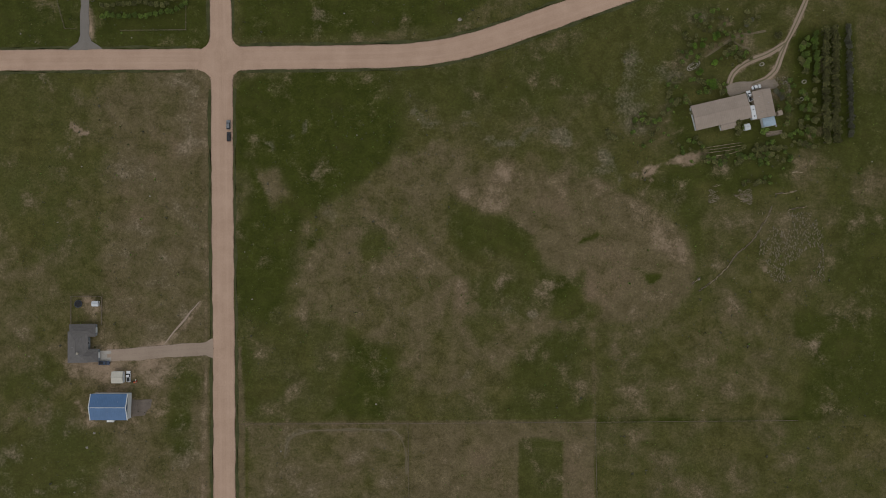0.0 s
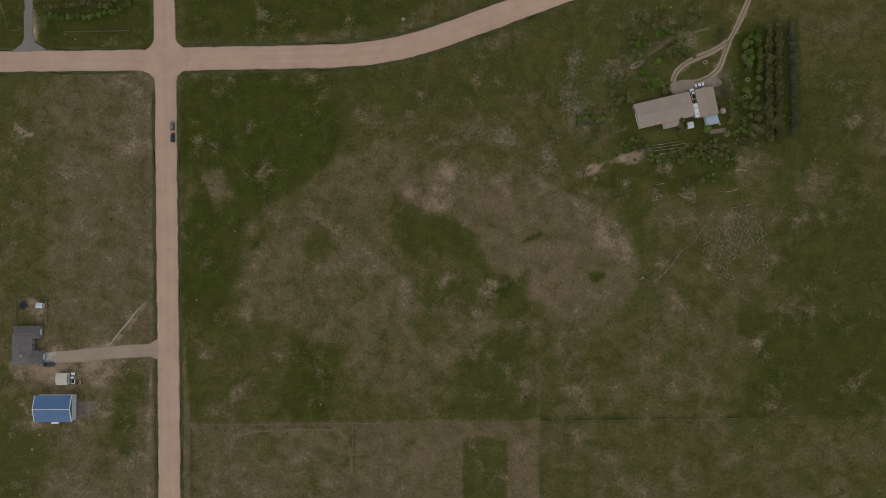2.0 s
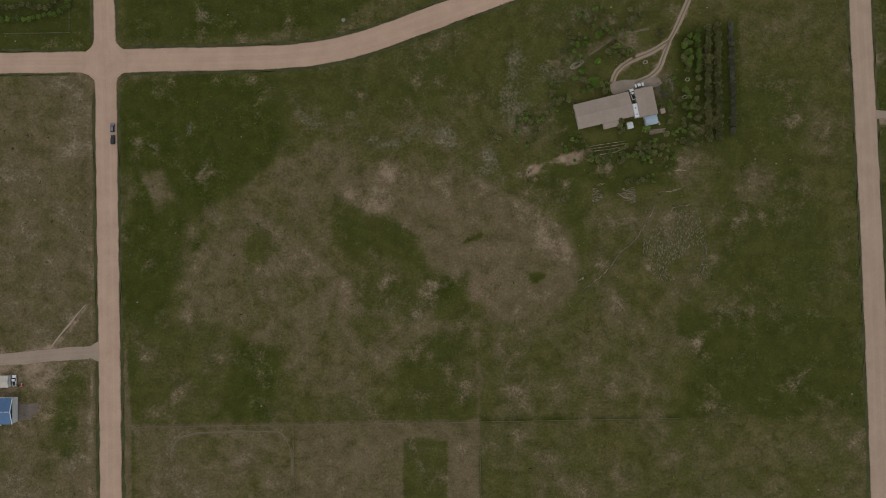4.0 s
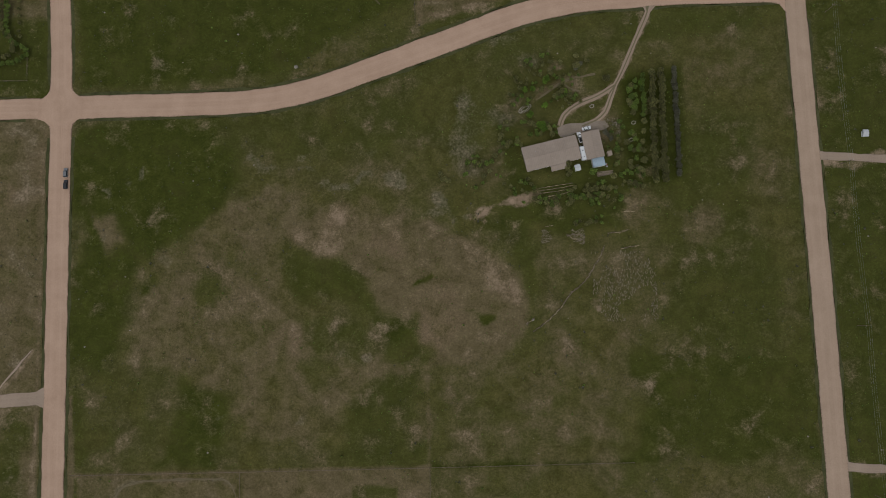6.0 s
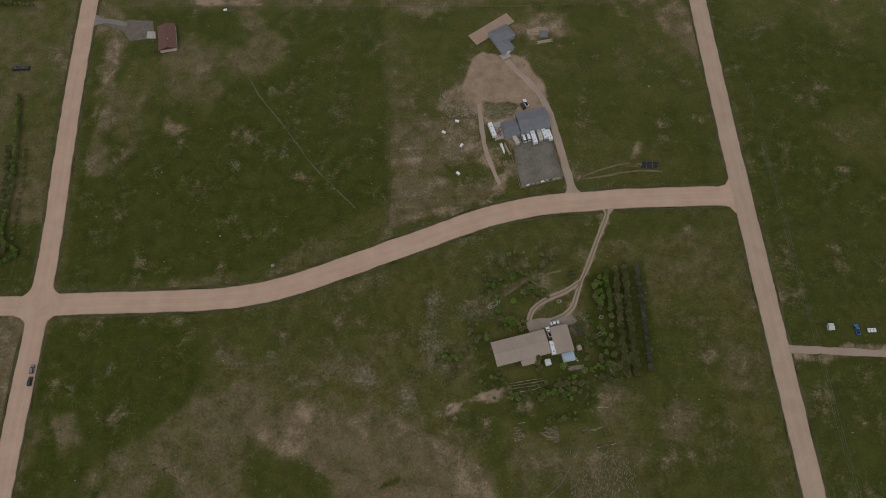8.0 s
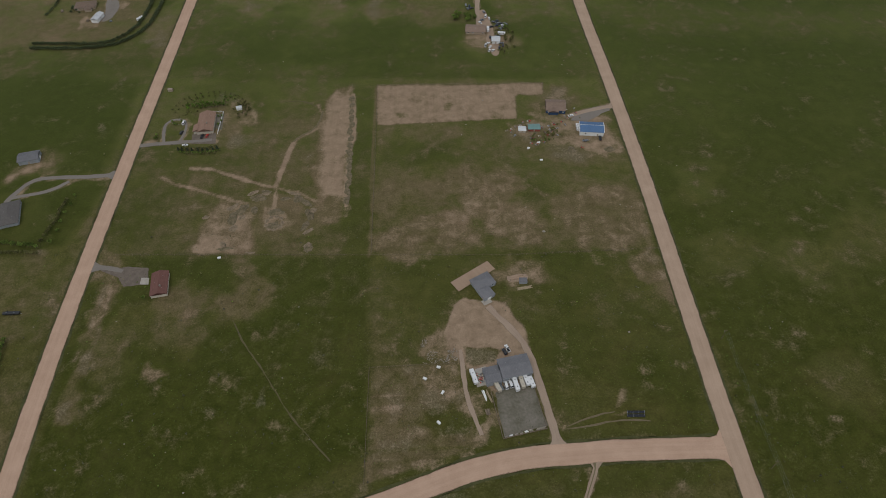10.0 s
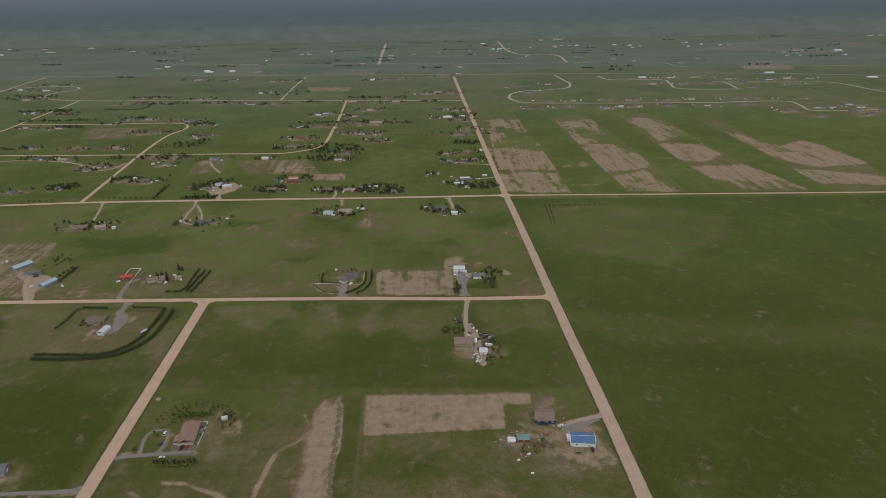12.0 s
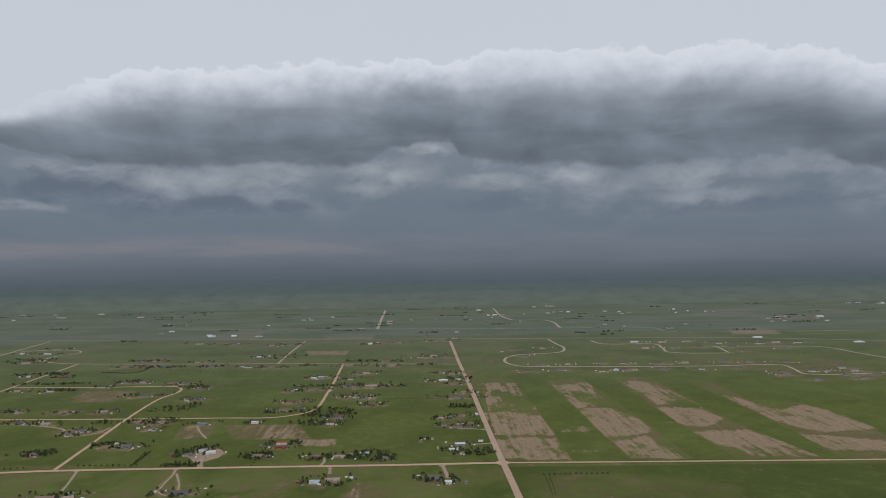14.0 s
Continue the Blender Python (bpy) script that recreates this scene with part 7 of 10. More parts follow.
def unit_door(name, mat, ribs):
    bm = bmesh.new()
    for k in range(ribs):
        block(bm, 0, 0, k / ribs, 1.0, 0.1 if k % 2 else 0.08, 1.0 / ribs - 0.01)
    return mesh(name, bm, mat)


WINDOW, PANE = unit_window(), unit_pane()
DOOR, SHUTTER = unit_door("door", SIDING["tan"], 1), unit_door("garage_door", TRIM, 4)


def shell(thing_ob, cx, cy, turn, length, width, eave, pitch, wall, roof, hip, over=0.45):
    """Walls with gables and a thick overhanging roof, as parts of a building."""
    m = pose(cx, cy, 0, 0, 0, turn)
    a, b, top = length / 2, width / 2, eave + width / 2 * pitch
    bm = bmesh.new()
    if hip:
        block(bm, 0, 0, 0, length, width, eave)
    else:
        pts = [(s * a, y, z) for s in (-1, 1) for y, z in ((-b, 0), (b, 0), (b, eave), (0, top), (-b, eave))]
        faces(bm, pts, [(0, 4, 3, 2, 1), (5, 6, 7, 8, 9), (0, 5, 9, 4), (1, 2, 7, 6), (2, 3, 8, 7), (3, 4, 9, 8), (0, 1, 6, 5)])
    part("wall", bm, wall, thing_ob, "", m)
    bm = bmesh.new()
    thick, drop = 0.16, over * pitch
    ex, ey = a + over, b + over
    rx = ex - (min(b, a * 0.95) + over if hip else 0)
    low = eave - drop + 0.03
    for z in (0, thick):
        for p in ((-ex, -ey, low), (ex, -ey, low), (ex, ey, low), (-ex, ey, low), (-rx, 0, top + 0.03), (rx, 0, top + 0.03)):
            bm.verts.new((p[0], p[1], p[2] + z))
    bm.verts.ensure_lookup_table()
    v = list(bm.verts)
    for q in ((0, 1, 5, 4), (2, 3, 4, 5), (1, 2, 5), (3, 0, 4)):
        bm.faces.new([v[i + 6] for i in q])
        bm.faces.new([v[i] for i in reversed(q)])
    for i, j in ((0, 1), (1, 2), (2, 3), (3, 0)):
        bm.faces.new((v[i], v[j], v[j + 6], v[i + 6]))
    bmesh.ops.recalc_face_normals(bm, faces=bm.faces)
    ob = part("roof", bm, roof, thing_ob, "", m)
    if roof is SHINGLE["blue"]:
        for s in (-1, 1):
            for side in (-1, 1):
                bm = bmesh.new()
                rod(bm, (s * ex, 0, top + 0.16), (s * ex, side * ey, low + 0.13), 0.24, 4)
                part("rake_trim", bm, TRIM, ob, "white metal rake trim")
    bm = bmesh.new()
    rod(bm, (-rx, 0, top + 0.17), (rx, 0, top + 0.17), 0.14)
    part("ridge_cap", bm, TRIM if roof is SHINGLE["blue"] else roof, ob)
    return ob


def openings(thing_ob, cx, cy, turn, length, width, eave, garage=0, windows=3, panes=True):
    base = pose(cx, cy, 0, 0, 0, turn)
    for side in (-1, 1):
        n = windows
        for k in range(n):
            x = (k + 0.5) / n * length - length / 2
            if side < 0 and k == n // 2:
                part("door", DOOR, None, thing_ob, "", base @ pose(x, side * (width / 2 + 0.03), 0.15, 0, 0, 180) @ Matrix.Diagonal((1.0, 1, 2.05, 1)))
                continue
            win = part("window", WINDOW, None, thing_ob, "", base @ pose(x, side * (width / 2 + 0.02), eave * 0.42) @ Matrix.Diagonal((1.3, 1, 1.15, 1)))
            if panes:
                part("pane", PANE, None, win)
    for k in range(garage):
        y = (k + 0.5) / garage * width - width / 2
        part("garage_door", SHUTTER, None, thing_ob, "", base @ pose(length / 2 + 0.04, y, 0.02, 0, 0, 90) @ Matrix.Diagonal((min(2.8, width / garage * 0.8), 1, min(2.6, eave * 0.85), 1)))


def house(x, y, length, turn, width, wall, roof, label, category="house", eave=2.8, pitch=0.4, hip=False, wings=(), garage=0, windows=3, near=True, name="house", chimney=False, group="", over=0.45):
    ob = thing(name, x, y, turn, label, category, group)
    top = shell(ob, 0, 0, 0, length, width, eave, pitch, SIDING[wall], SHINGLE[roof], hip, over)
    if windows:
        openings(ob, 0, 0, 0, length, width, eave, garage, windows, near)
    for dx, dy, wl, ww, wt in wings:
        shell(ob, dx, dy, wt, wl, ww, eave - 0.25, pitch, SIDING[wall], SHINGLE[roof], hip, over)
        if windows:
            openings(ob, dx, dy, wt, wl, ww, eave - 0.25, 1, 2, near)
    if chimney:
        bm = bmesh.new()
        block(bm, length * 0.2, width * 0.12, eave, 0.9, 0.7, width / 2 * pitch + 0.9)
        block(bm, length * 0.2, width * 0.12, eave + width / 2 * pitch + 0.9, 1.1, 0.9, 0.15)
        part("chimney", bm, STONE, top)
    if near:
        for k in range(3):
            px, py = (k - 1) * length * 0.28, (-1) ** k * width * 0.22
            bm = bmesh.new()
            rod(bm, (px, py, eave + 0.2), (px, py, eave + (width / 2 - abs(py)) * pitch + 0.55), 0.11)
            part("vent_pipe", bm, STEEL, top)
    return ob


# homestead with the blue-roofed barn
house(-195.2, -34.5, 15.3, -89.5, 9.8, "grey", "grey", "grey hip-roofed house with a fenced back garden", hip=True, wings=[(-8.4, 2.2, 12.8, 5.8, 90), (4.6, 5.4, 9.0, 6.0, 90)], windows=4, chimney=True)
house(-177.9, -64.9, 18.6, -0.6, 12.8, "white", "blue", "white metal barn with a bright blue roof", "barn", 4.6, 0.28, garage=2, windows=0, name="barn", over=0.25)
house(-174.8, -50.3, 5.6, -0.6, 5.6, "white", "cream", "small white shed with a cream roof", "shed", 2.4, 0.25, windows=1, near=False, name="shed", over=0.2)
house(-186.9, -12.4, 3.0, -0.7, 2.4, "white", "white", "little white playhouse on the worn lawn", "playhouse", 1.9, 0.5, windows=0, near=False, name="playhouse", over=0.2)
# farm with the long tan roof
house(136.7, 81.3, 28.0, 12.1, 12.0, "white", "tan", "long white farmhouse under a tan metal roof", "house", 3.1, 0.16, wings=[(2.0, -7.0, 7.0, 4.0, 0)], windows=6, over=0.5)
house(158.4, 85.1, 13.9, 99.9, 8.9, "tan", "tan", "tan metal garage beside the farmhouse", "garage", 3.2, 0.2, garage=2, windows=2, name="garage", over=0.3)
house(161.0, 76.2, 6.1, 9.9, 4.8, "white", "sky", "pale blue lean-to against the garage", "lean-to", 2.4, 0.15, windows=0, near=False, name="lean_to", over=0.1)
house(150.2, 73.5, 2.7, 11.6, 2.9, "white", "white", "small white garden shed among shrubs", "shed", 2.1, 0.3, windows=0, near=False, name="shed", over=0.15)
house(167.1, 80.5, 2.1, 15.1, 2.2, "tan", "tan", "tiny tan hut by the garage", "hut", 2.0, 0.2, windows=0, near=False, name="hut", over=0.15)
# workshop compound and the house on its deck
house(154.7, 218.9, 18.1, 11.0, 13.0, "grey", "steel", "large grey metal workshop with a low roof", "workshop", 4.6, 0.2, garage=3, windows=2, name="workshop", over=0.3)
house(141.0, 214.3, 9.2, 11.9, 10.5, "grey", "steel", "lower grey metal annex of the workshop", "annex", 3.6, 0.18, windows=1, name="annex", over=0.2)
house(140.6, 284.6, 13.6, 29.0, 10.2, "grey", "steel", "blue-grey house with a hipped roof on a new deck", "house", 3.2, 0.42, hip=True, wings=[(-3.0, -8.2, 9.0, 8.0, -90)], windows=3)
# houses along the west road
house(-78.4, 465.0, 25.0, -85.0, 13.0, "cream", "rust", "cream farmhouse with a red-brown roof and patio", "house", 3.0, 0.35, windows=4, chimney=True, wings=[(7.0, -5.5, 8.0, 8.0, 0)])
house(-54.7, 485.3, 4.6, 10.0, 3.6, "white", "white", "small white greenhouse in the back garden", "greenhouse", 2.0, 0.6, windows=0, near=False, name="greenhouse", over=0.1)
house(-121.1, 515.7, 4.0, 0.0, 2.6, "tan", "tan", "little tan hut by the pasture gate", "hut", 1.8, 0.4, windows=0, near=False, name="hut", over=0.15)
house(-74.1, 292.7, 19.1, -80.1, 10.5, "cream", "maroon", "ranch house under a maroon shingle roof", "house", 2.9, 0.32, windows=4, chimney=True)
house(-211.8, 427.3, 15.2, 13.0, 11.0, "grey", "steel", "blue-grey metal barn on bare ground", "barn", 3.6, 0.25, garage=1, windows=1, name="barn")
house(-202.1, 364.2, 24.7, -72.5, 13.0, "grey", "grey", "dark-roofed grey house on a mown lawn", "house", 2.9, 0.4, hip=True, wings=[(4.0, -8.0, 9.0, 7.0, 90)], windows=4)
# homes by the east road
house(216.3, 472.0, 16.2, -5.9, 15.0, "navy", "brown", "navy house with a weathered brown roof", "house", 3.2, 0.35, windows=4, wings=[(-2, -6, 7, 8, 90)])
house(241.1, 440.0, 19.2, -7.4, 13.0, "white", "blue", "white barn with a bright blue metal roof", "barn", 3.9, 0.3, garage=2, windows=2, name="barn", over=0.25)
house(194.7, 445.0, 9.3, -3.0, 6.5, "red", "teal", "low shed with a teal roof among scrap", "shed", 2.4, 0.25, windows=1, near=False, name="shed")
house(184.7, 443.3, 5.6, -3.0, 5.0, "cream", "white", "small pale shed beside the teal-roofed one", "shed", 2.2, 0.25, windows=1, near=False, name="shed")
house(299.1, 86.7, 2.0, -2.0, 2.8, "white", "white", "small white shed in the east pasture", "shed", 2.2, 0.3, windows=0, near=False, name="shed")
# the farm with the scrap yard
house(156.8, 599.5, 19.0, -6.0, 13.0, "tan", "brown", "brown-roofed house beside a crowded yard", "house", 2.9, 0.35, windows=4)
house(174.8, 579.5, 7.6, -4.0, 8.5, "white", "white", "white barn in the crowded yard", "barn", 3.0, 0.35, windows=1, near=False, name="barn")

ROOF_WORDS = {"grey": "grey shingle", "brown": "brown shingle", "red": "bright red metal", "maroon": "maroon", "blue": "blue metal", "steel": "blue-grey metal",
              "tan": "tan metal", "white": "white metal", "teal": "teal metal", "sky": "pale blue metal"}
for rows, group, words in (
        (FARMS_C, "farmsteads on the first cross road", "on a farm plot"), (FARMS_D, "farmsteads on the second cross road", "by the road"),
        (FARMS_N, "farmsteads on the second cross road", "among yard trees"), (FARMS_E, "homes along the east road", "near the long gravel road"),
        (FARMS_W, "homes of the western lanes", "on a dusty home plot"), (FARMS_M, "homes of the western lanes", "beside a curved lane"),
        (FARMS_T, "homes of the far lanes", "on green grass"), (FARMS_U, "homes of the far lanes", "behind the back lane"),
        (FARMS_V, "homes of the middle lane", "among trees"), (FARMS_X, "homes of the middle lane", "among outbuildings"),
        (FARMS_Y, "homes of the far lanes", "on open grass"), (EAST_ONE, "homes of the eastern loop", "on a treeless loop"),
        (EAST_TWO, "homes of the eastern loop", "on a treeless loop"), (EAST_THREE, "homes of the eastern loop", "on a bare new plot"),
        (EAST_FOUR, "homes near the highway", "close to the highway"), (FAR_PLAIN, "buildings beyond the highway", "far out on the plain"),
        (FAR_EDGE, "buildings beyond the highway", "far out on the plain")):
    for x, y, turn, length, width, wall, roof in rows:
        far = y > 1500
        if y > 1100 and roof in ("sky", "white", "steel", "teal") and rng.random() < (0.8 if far else 0.6):
            roof = rng.choice(("grey", "grey", "brown", "maroon", "steel"))
        big = width * length > 330
        kind = "barn" if roof in ("white", "sky", "teal", "red", "maroon", "steel") and wall in ("white", "grey", "red") and not far else "house"
        k = 0.6 if far and y < 2600 else 0.7 if far else 0.74 if y > 1100 else 0.88 if y > 900 else 1.0
        tilt = turn + (rng.uniform(-4, 4) if y > 900 else 0)
        house(x, y, length * k, tilt, width * k, wall, roof, "%s %s with %s roof %s" % (wall, kind, ROOF_WORDS[roof], words), kind,
              3.0 if kind == "house" else 3.6, 0.38, hip=rng.random() < 0.3, windows=3 if y < 1300 else 1, near=False, name=kind, group=group,
              wings=[(length * 0.2, -width * 0.55, length * 0.4, width * 0.5, 90)] if kind == "house" and y < 1600 else ())


# sheds round the homes of the subdivision
for rows in (FARMS_D, FARMS_N, FARMS_E, FARMS_W, FARMS_M, FARMS_T, FARMS_U, FARMS_V, FARMS_X, FARMS_Y):
    for x, y, turn, length, width, wall, roof in rows:
        for _ in range(rng.choice((0, 1, 1, 2))):
            wall, roof = rng.choice((("tan", "brown"), ("grey", "grey"), ("white", "white"), ("red", "brown"), ("cream", "tan"), ("grey", "steel")))
            house(x + rng.choice((-1, 1)) * rng.uniform(length * 0.6 + 5, length * 0.7 + 22), y + rng.uniform(-6, 20), rng.uniform(4.5, 9), turn + rng.choice((0, 90)) + rng.uniform(-6, 6), rng.uniform(3.5, 5.5),
                  wall, roof, "small %s shed with %s roof beside a home" % (wall, ROOF_WORDS[roof]), "shed", 2.3, 0.35, windows=0, near=False, name="shed", group="sheds of the subdivision", over=0.2)


# scattered farms far out on the plain
for k in range(34):
    x, y = rng.uniform(-2500, 3400), rng.uniform(2780, 4200)
    wall, roof = rng.choice((("white", "white"), ("grey", "grey"), ("cream", "tan"), ("white", "steel"), ("tan", "brown")))
    for _ in range(rng.choice((1, 1, 2, 3))):
        house(x + rng.uniform(-70, 70), y + rng.uniform(-30, 30), rng.uniform(16, 34), rng.uniform(-8, 8), rng.uniform(9, 15), wall, roof, "%s farm building with %s roof far on the plain" % (wall, ROOF_WORDS[roof]),
              "farm building", 3.6, 0.38, windows=1, near=False, name="farm_building", group="buildings beyond the highway")


for cx, cy, rx, ry, count in ((700, 3700, 420, 120, 16), (1500, 3750, 380, 160, 14), (300, 3500, 260, 200, 8), (1250, 3050, 300, 80, 8), (2000, 3150, 260, 120, 8), (-700, 3500, 500, 260, 8), (-1700, 3600, 500, 260, 6)):
    for _ in range(count):
        wall, roof = rng.choice((("white", "white"), ("grey", "grey"), ("cream", "tan"), ("white", "steel"), ("tan", "brown")))
        house(cx + rng.uniform(-rx, rx), cy + rng.uniform(-ry, ry), rng.uniform(10, 20), rng.uniform(-8, 8), rng.uniform(8, 11), wall, roof, "%s cottage with %s roof in a far hamlet" % (wall, ROOF_WORDS[roof]),
              "cottage", 3.2, 0.38, windows=1, near=False, name="cottage", group="cottages of the far hamlets")


# ---------------------------------------------------------------- trees
def leaf_cloud(bm, centres, count, size, seed):
    r = random.Random(seed)
    for _ in range(count):
        c, rad = r.choice(centres)
        d = Vector((r.gauss(0, 1), r.gauss(0, 1), r.gauss(0, 1))).normalized() * rad * (0.55 + 0.5 * r.random())
        p = Vector(c) + Vector((d.x, d.y, d.z * 0.9))
        u = Vector((r.gauss(0, 1), r.gauss(0, 1), r.gauss(0, 0.6))).normalized()
        v = u.cross(Vector((r.gauss(0, 1), r.gauss(0, 1), r.gauss(0, 1)))).normalized()
        s = size * r.uniform(0.6, 1.3)
        bm.faces.new([bm.verts.new(p + u * a * s + v * b * s) for a, b in ((-1, 0), (0, -0.55), (1, 0), (0, 0.55))])


def tree(kind, leaves, seed, height, spread, count, label, category="tree"):
    """A prototype: tapered trunk with limbs, and a crown of many small leaf clumps."""
    r = random.Random(seed)
    ob = thing(category, 0, 0, 0, label, category)
    bm = bmesh.new()
    centres = []
    if kind == "conifer":
        rod(bm, (0, 0, -0.2), (0, 0, height * 0.92), 0.16 * spread / 2, 7, 0.03)
        for k in range(7):
            z = height * (0.12 + 0.12 * k)
            rad = spread / 2 * (1 - 0.125 * k)
            n = 6 - k // 2
            for j in range(n):
                t = 6.283 * (j + r.random() * 0.6) / n + k
                p = (math.cos(t) * rad * 0.62, math.sin(t) * rad * 0.62, z)
                rod(bm, (0, 0, z + 0.1), p, 0.05, 4, 0.015)
                centres.append((p, rad * 0.42))
        centres.append(((0, 0, height * 0.95), spread * 0.08))
    else:
        fork = height * (0.3 if kind == "round" else 0.1)
        rod(bm, (0, 0, -0.2), (0, 0, fork), 0.07 * spread / 2 + 0.05, 7, 0.05 * spread / 2 + 0.03)
        for j in range(7 if kind == "round" else 8):
            t, lift = 6.283 * (j + r.random() * 0.7) / 7, r.uniform(0.35, 0.85)
            p = (math.cos(t) * spread * r.uniform(0.15, 0.33), math.sin(t) * spread * r.uniform(0.15, 0.33), fork + (height - fork) * lift)
            rod(bm, (0, 0, fork - 0.05), p, 0.035 * spread / 2 + 0.02, 5, 0.02)
            centres.append((p, spread * r.uniform(0.13, 0.24)))
        centres.append(((0, 0, height * 0.82), spread * 0.2))
    part("trunk", bm, BARK, ob)
    bm = bmesh.new()
    leaf_cloud(bm, centres, count, spread * (0.11 if count < 300 else 0.05) + 0.08, seed + 50)
    part("crown", bm, LEAF[leaves], ob)
    ob.matrix_basis = pose(0, 0, -400)
    return ob


TREES = {
    "spruce": [tree("conifer", "dark", s, 7.0, 4.6, 800, "dark green spruce tree with a pointed crown") for s in (1, 2, 3)],
    "leafy": [tree("round", "green", s, 6.0, 5.2, 850, "green leafy tree in a yard") for s in (11, 12, 13)],
    "olive": [tree("round", "olive", s, 5.0, 5.0, 850, "olive-green broadleaf tree just in leaf") for s in (21, 22, 23)],
    "bright": [tree("round", "bright", s, 4.5, 4.4, 800, "bright green young garden tree") for s in (31, 32)],
    "mauve": [tree("round", "mauve", s, 4.5, 4.6, 650, "greyish bare budding tree in a row") for s in (41, 42, 43)],
    "shrub": [tree("bush", "olive", s, 2.2, 3.0, 420, "low olive-green shrub on rough grass", "shrub") for s in (51, 52)],
    "green_shrub": [tree("bush", "green", s, 2.2, 3.0, 420, "low fresh green shrub on rough grass", "shrub") for s in (61, 62)],
    "far_spruce": [tree("conifer", "dark", s, 7.2, 5.8, 110, "dark spruce tree of a shelter belt") for s in (71, 72)],
    "far_leafy": [tree("bush", "shade", s, 4.8, 7.0, 120, "green leafy tree by a farmstead") for s in (81, 82, 83)],
    "plain_bush": [tree("bush", "misty", s, 4.6, 7.4, 110, "tree with hazed leaves on the far plain") for s in (91, 92)],
}
USED = set()
BELT = []


def shape_of(ob):
    """Points, polygons and material slots of a prototype's parts."""
    out = []
    for child in ob.children:
        d = child.data
        co = np.empty(len(d.vertices) * 3, np.float32)
        d.vertices.foreach_get("co", co)
        out.append((co.reshape(-1, 3), [tuple(p.vertices) for p in d.polygons], d.materials[0]))
    return out


SHAPES = {kind: [shape_of(o) for o in TREES[kind]] for kind in ("far_spruce", "far_leafy", "plain_bush", "shrub", "green_shrub")}
DISTANT = ("far_spruce", "far_leafy", "plain_bush")
BUSHES = []
bush_count = [0]


def far_plant(kind, x, y, size=1.0):
    BELT.append((kind, x, y, size * rng.uniform(0.85, 1.15), size * rng.uniform(0.85, 1.2), rng.uniform(0, 6.283)))


def join_plants(plants, name, label, category):
    """Many plants in one object."""
    verts, polys, slots, mats, base = [], [], [], [], 0
    for kind, x, y, s, h, t in plants:
        for co, faces_, mat in rng.choice(SHAPES[kind]):
            if mat not in mats:
                mats.append(mat)
            c, k = math.cos(t) * s, math.sin(t) * s
            verts.append(np.stack([co[:, 0] * c - co[:, 1] * k + x, co[:, 0] * k + co[:, 1] * c + y, co[:, 2] * h], 1))
            polys += [tuple(i + base for i in f) for f in faces_]
            slots += [mats.index(mat)] * len(faces_)
            base += len(co)
    data_ = bpy.data.meshes.new(name)
    data_.from_pydata(np.concatenate(verts).tolist(), [], polys)
    for mat in mats:
        data_.materials.append(mat)
    data_.polygons.foreach_set("material_index", slots)
    data_.update()
    tagged(new(name, data_), label, category, kind="stuff")


def plant(kind, x, y, size=1.0, group=""):
    if kind in DISTANT:
        return far_plant(kind, x, y, size)
    if kind in ("shrub", "green_shrub"):
        bush_count[0] += 1
        if bush_count[0] > 285:
            BUSHES.append((kind, x, y, size * rng.uniform(0.85, 1.15), size * rng.uniform(0.8, 1.2), rng.uniform(0, 6.283)))
            return None
    proto = rng.choice(TREES[kind])
    m = pose(x, y, 0, 0, 0, rng.uniform(0, 360)) @ Matrix.Diagonal((size * rng.uniform(0.85, 1.15), size * rng.uniform(0.85, 1.15), size * rng.uniform(0.8, 1.2), 1))
    if proto not in USED:
        USED.add(proto)
        proto.matrix_basis, ob = m, proto
    else:
        ob = copy_thing(proto, m @ Matrix.Diagonal([1 / k for k in proto.scale] + [1]))
    return tagged(ob, group=group)


def row(kind, points, gap, size=1.0, group="", jitter=0.5):
    for p in smooth(points, gap):
        plant(kind, p[0] + rng.uniform(-jitter, jitter), p[1] + rng.uniform(-jitter, jitter), size, group)


def grove(kind, cx, cy, rx, ry, n, size=1.0, group=""):
    for _ in range(n):
        t, d = rng.uniform(0, 6.283), math.sqrt(rng.random())
        plant(kind, cx + math.cos(t) * d * rx, cy + math.sin(t) * d * ry, size * rng.uniform(0.7, 1.25), group)


# shelter rows and garden of the tan-roofed farm
for line, kind, s in (([(190.8, 122.7), (190.1, 94.1), (189.3, 65.1)], "olive", 0.82), ([(195.7, 123.2), (194.9, 94.0), (194.4, 65.0)], "olive", 0.82), ([(202.6, 124.0), (202.3, 94.1), (201.9, 68.0)], "mauve", 0.78), ([(185.9, 120.8), (185.8, 109.1), (185.4, 100.3)], "leafy", 0.6)):
    for p in smooth(line, 2.0):
        ob = plant(kind, p[0] + rng.uniform(-0.4, 0.4), p[1] + rng.uniform(-0.4, 0.4), s, "shelter rows of the farm")
        ob.scale.z *= 1.35
row("leafy", [(182.1, 119.1), (182.1, 103.3)], 3.4, 0.6, "shelter rows of the farm")
row("olive", [(179.3, 116.8), (179.6, 102.0)], 3.4, 0.8, "shelter rows of the farm", 1.2)
row("shrub", [(186.0, 101.3), (184.0, 77.8)], 4.0, 1.2, "garden shrubs", 1.2)
row("green_shrub", [(179.9, 92.5), (180.6, 72.0)], 5.0, 1.2, "garden shrubs", 1.5)
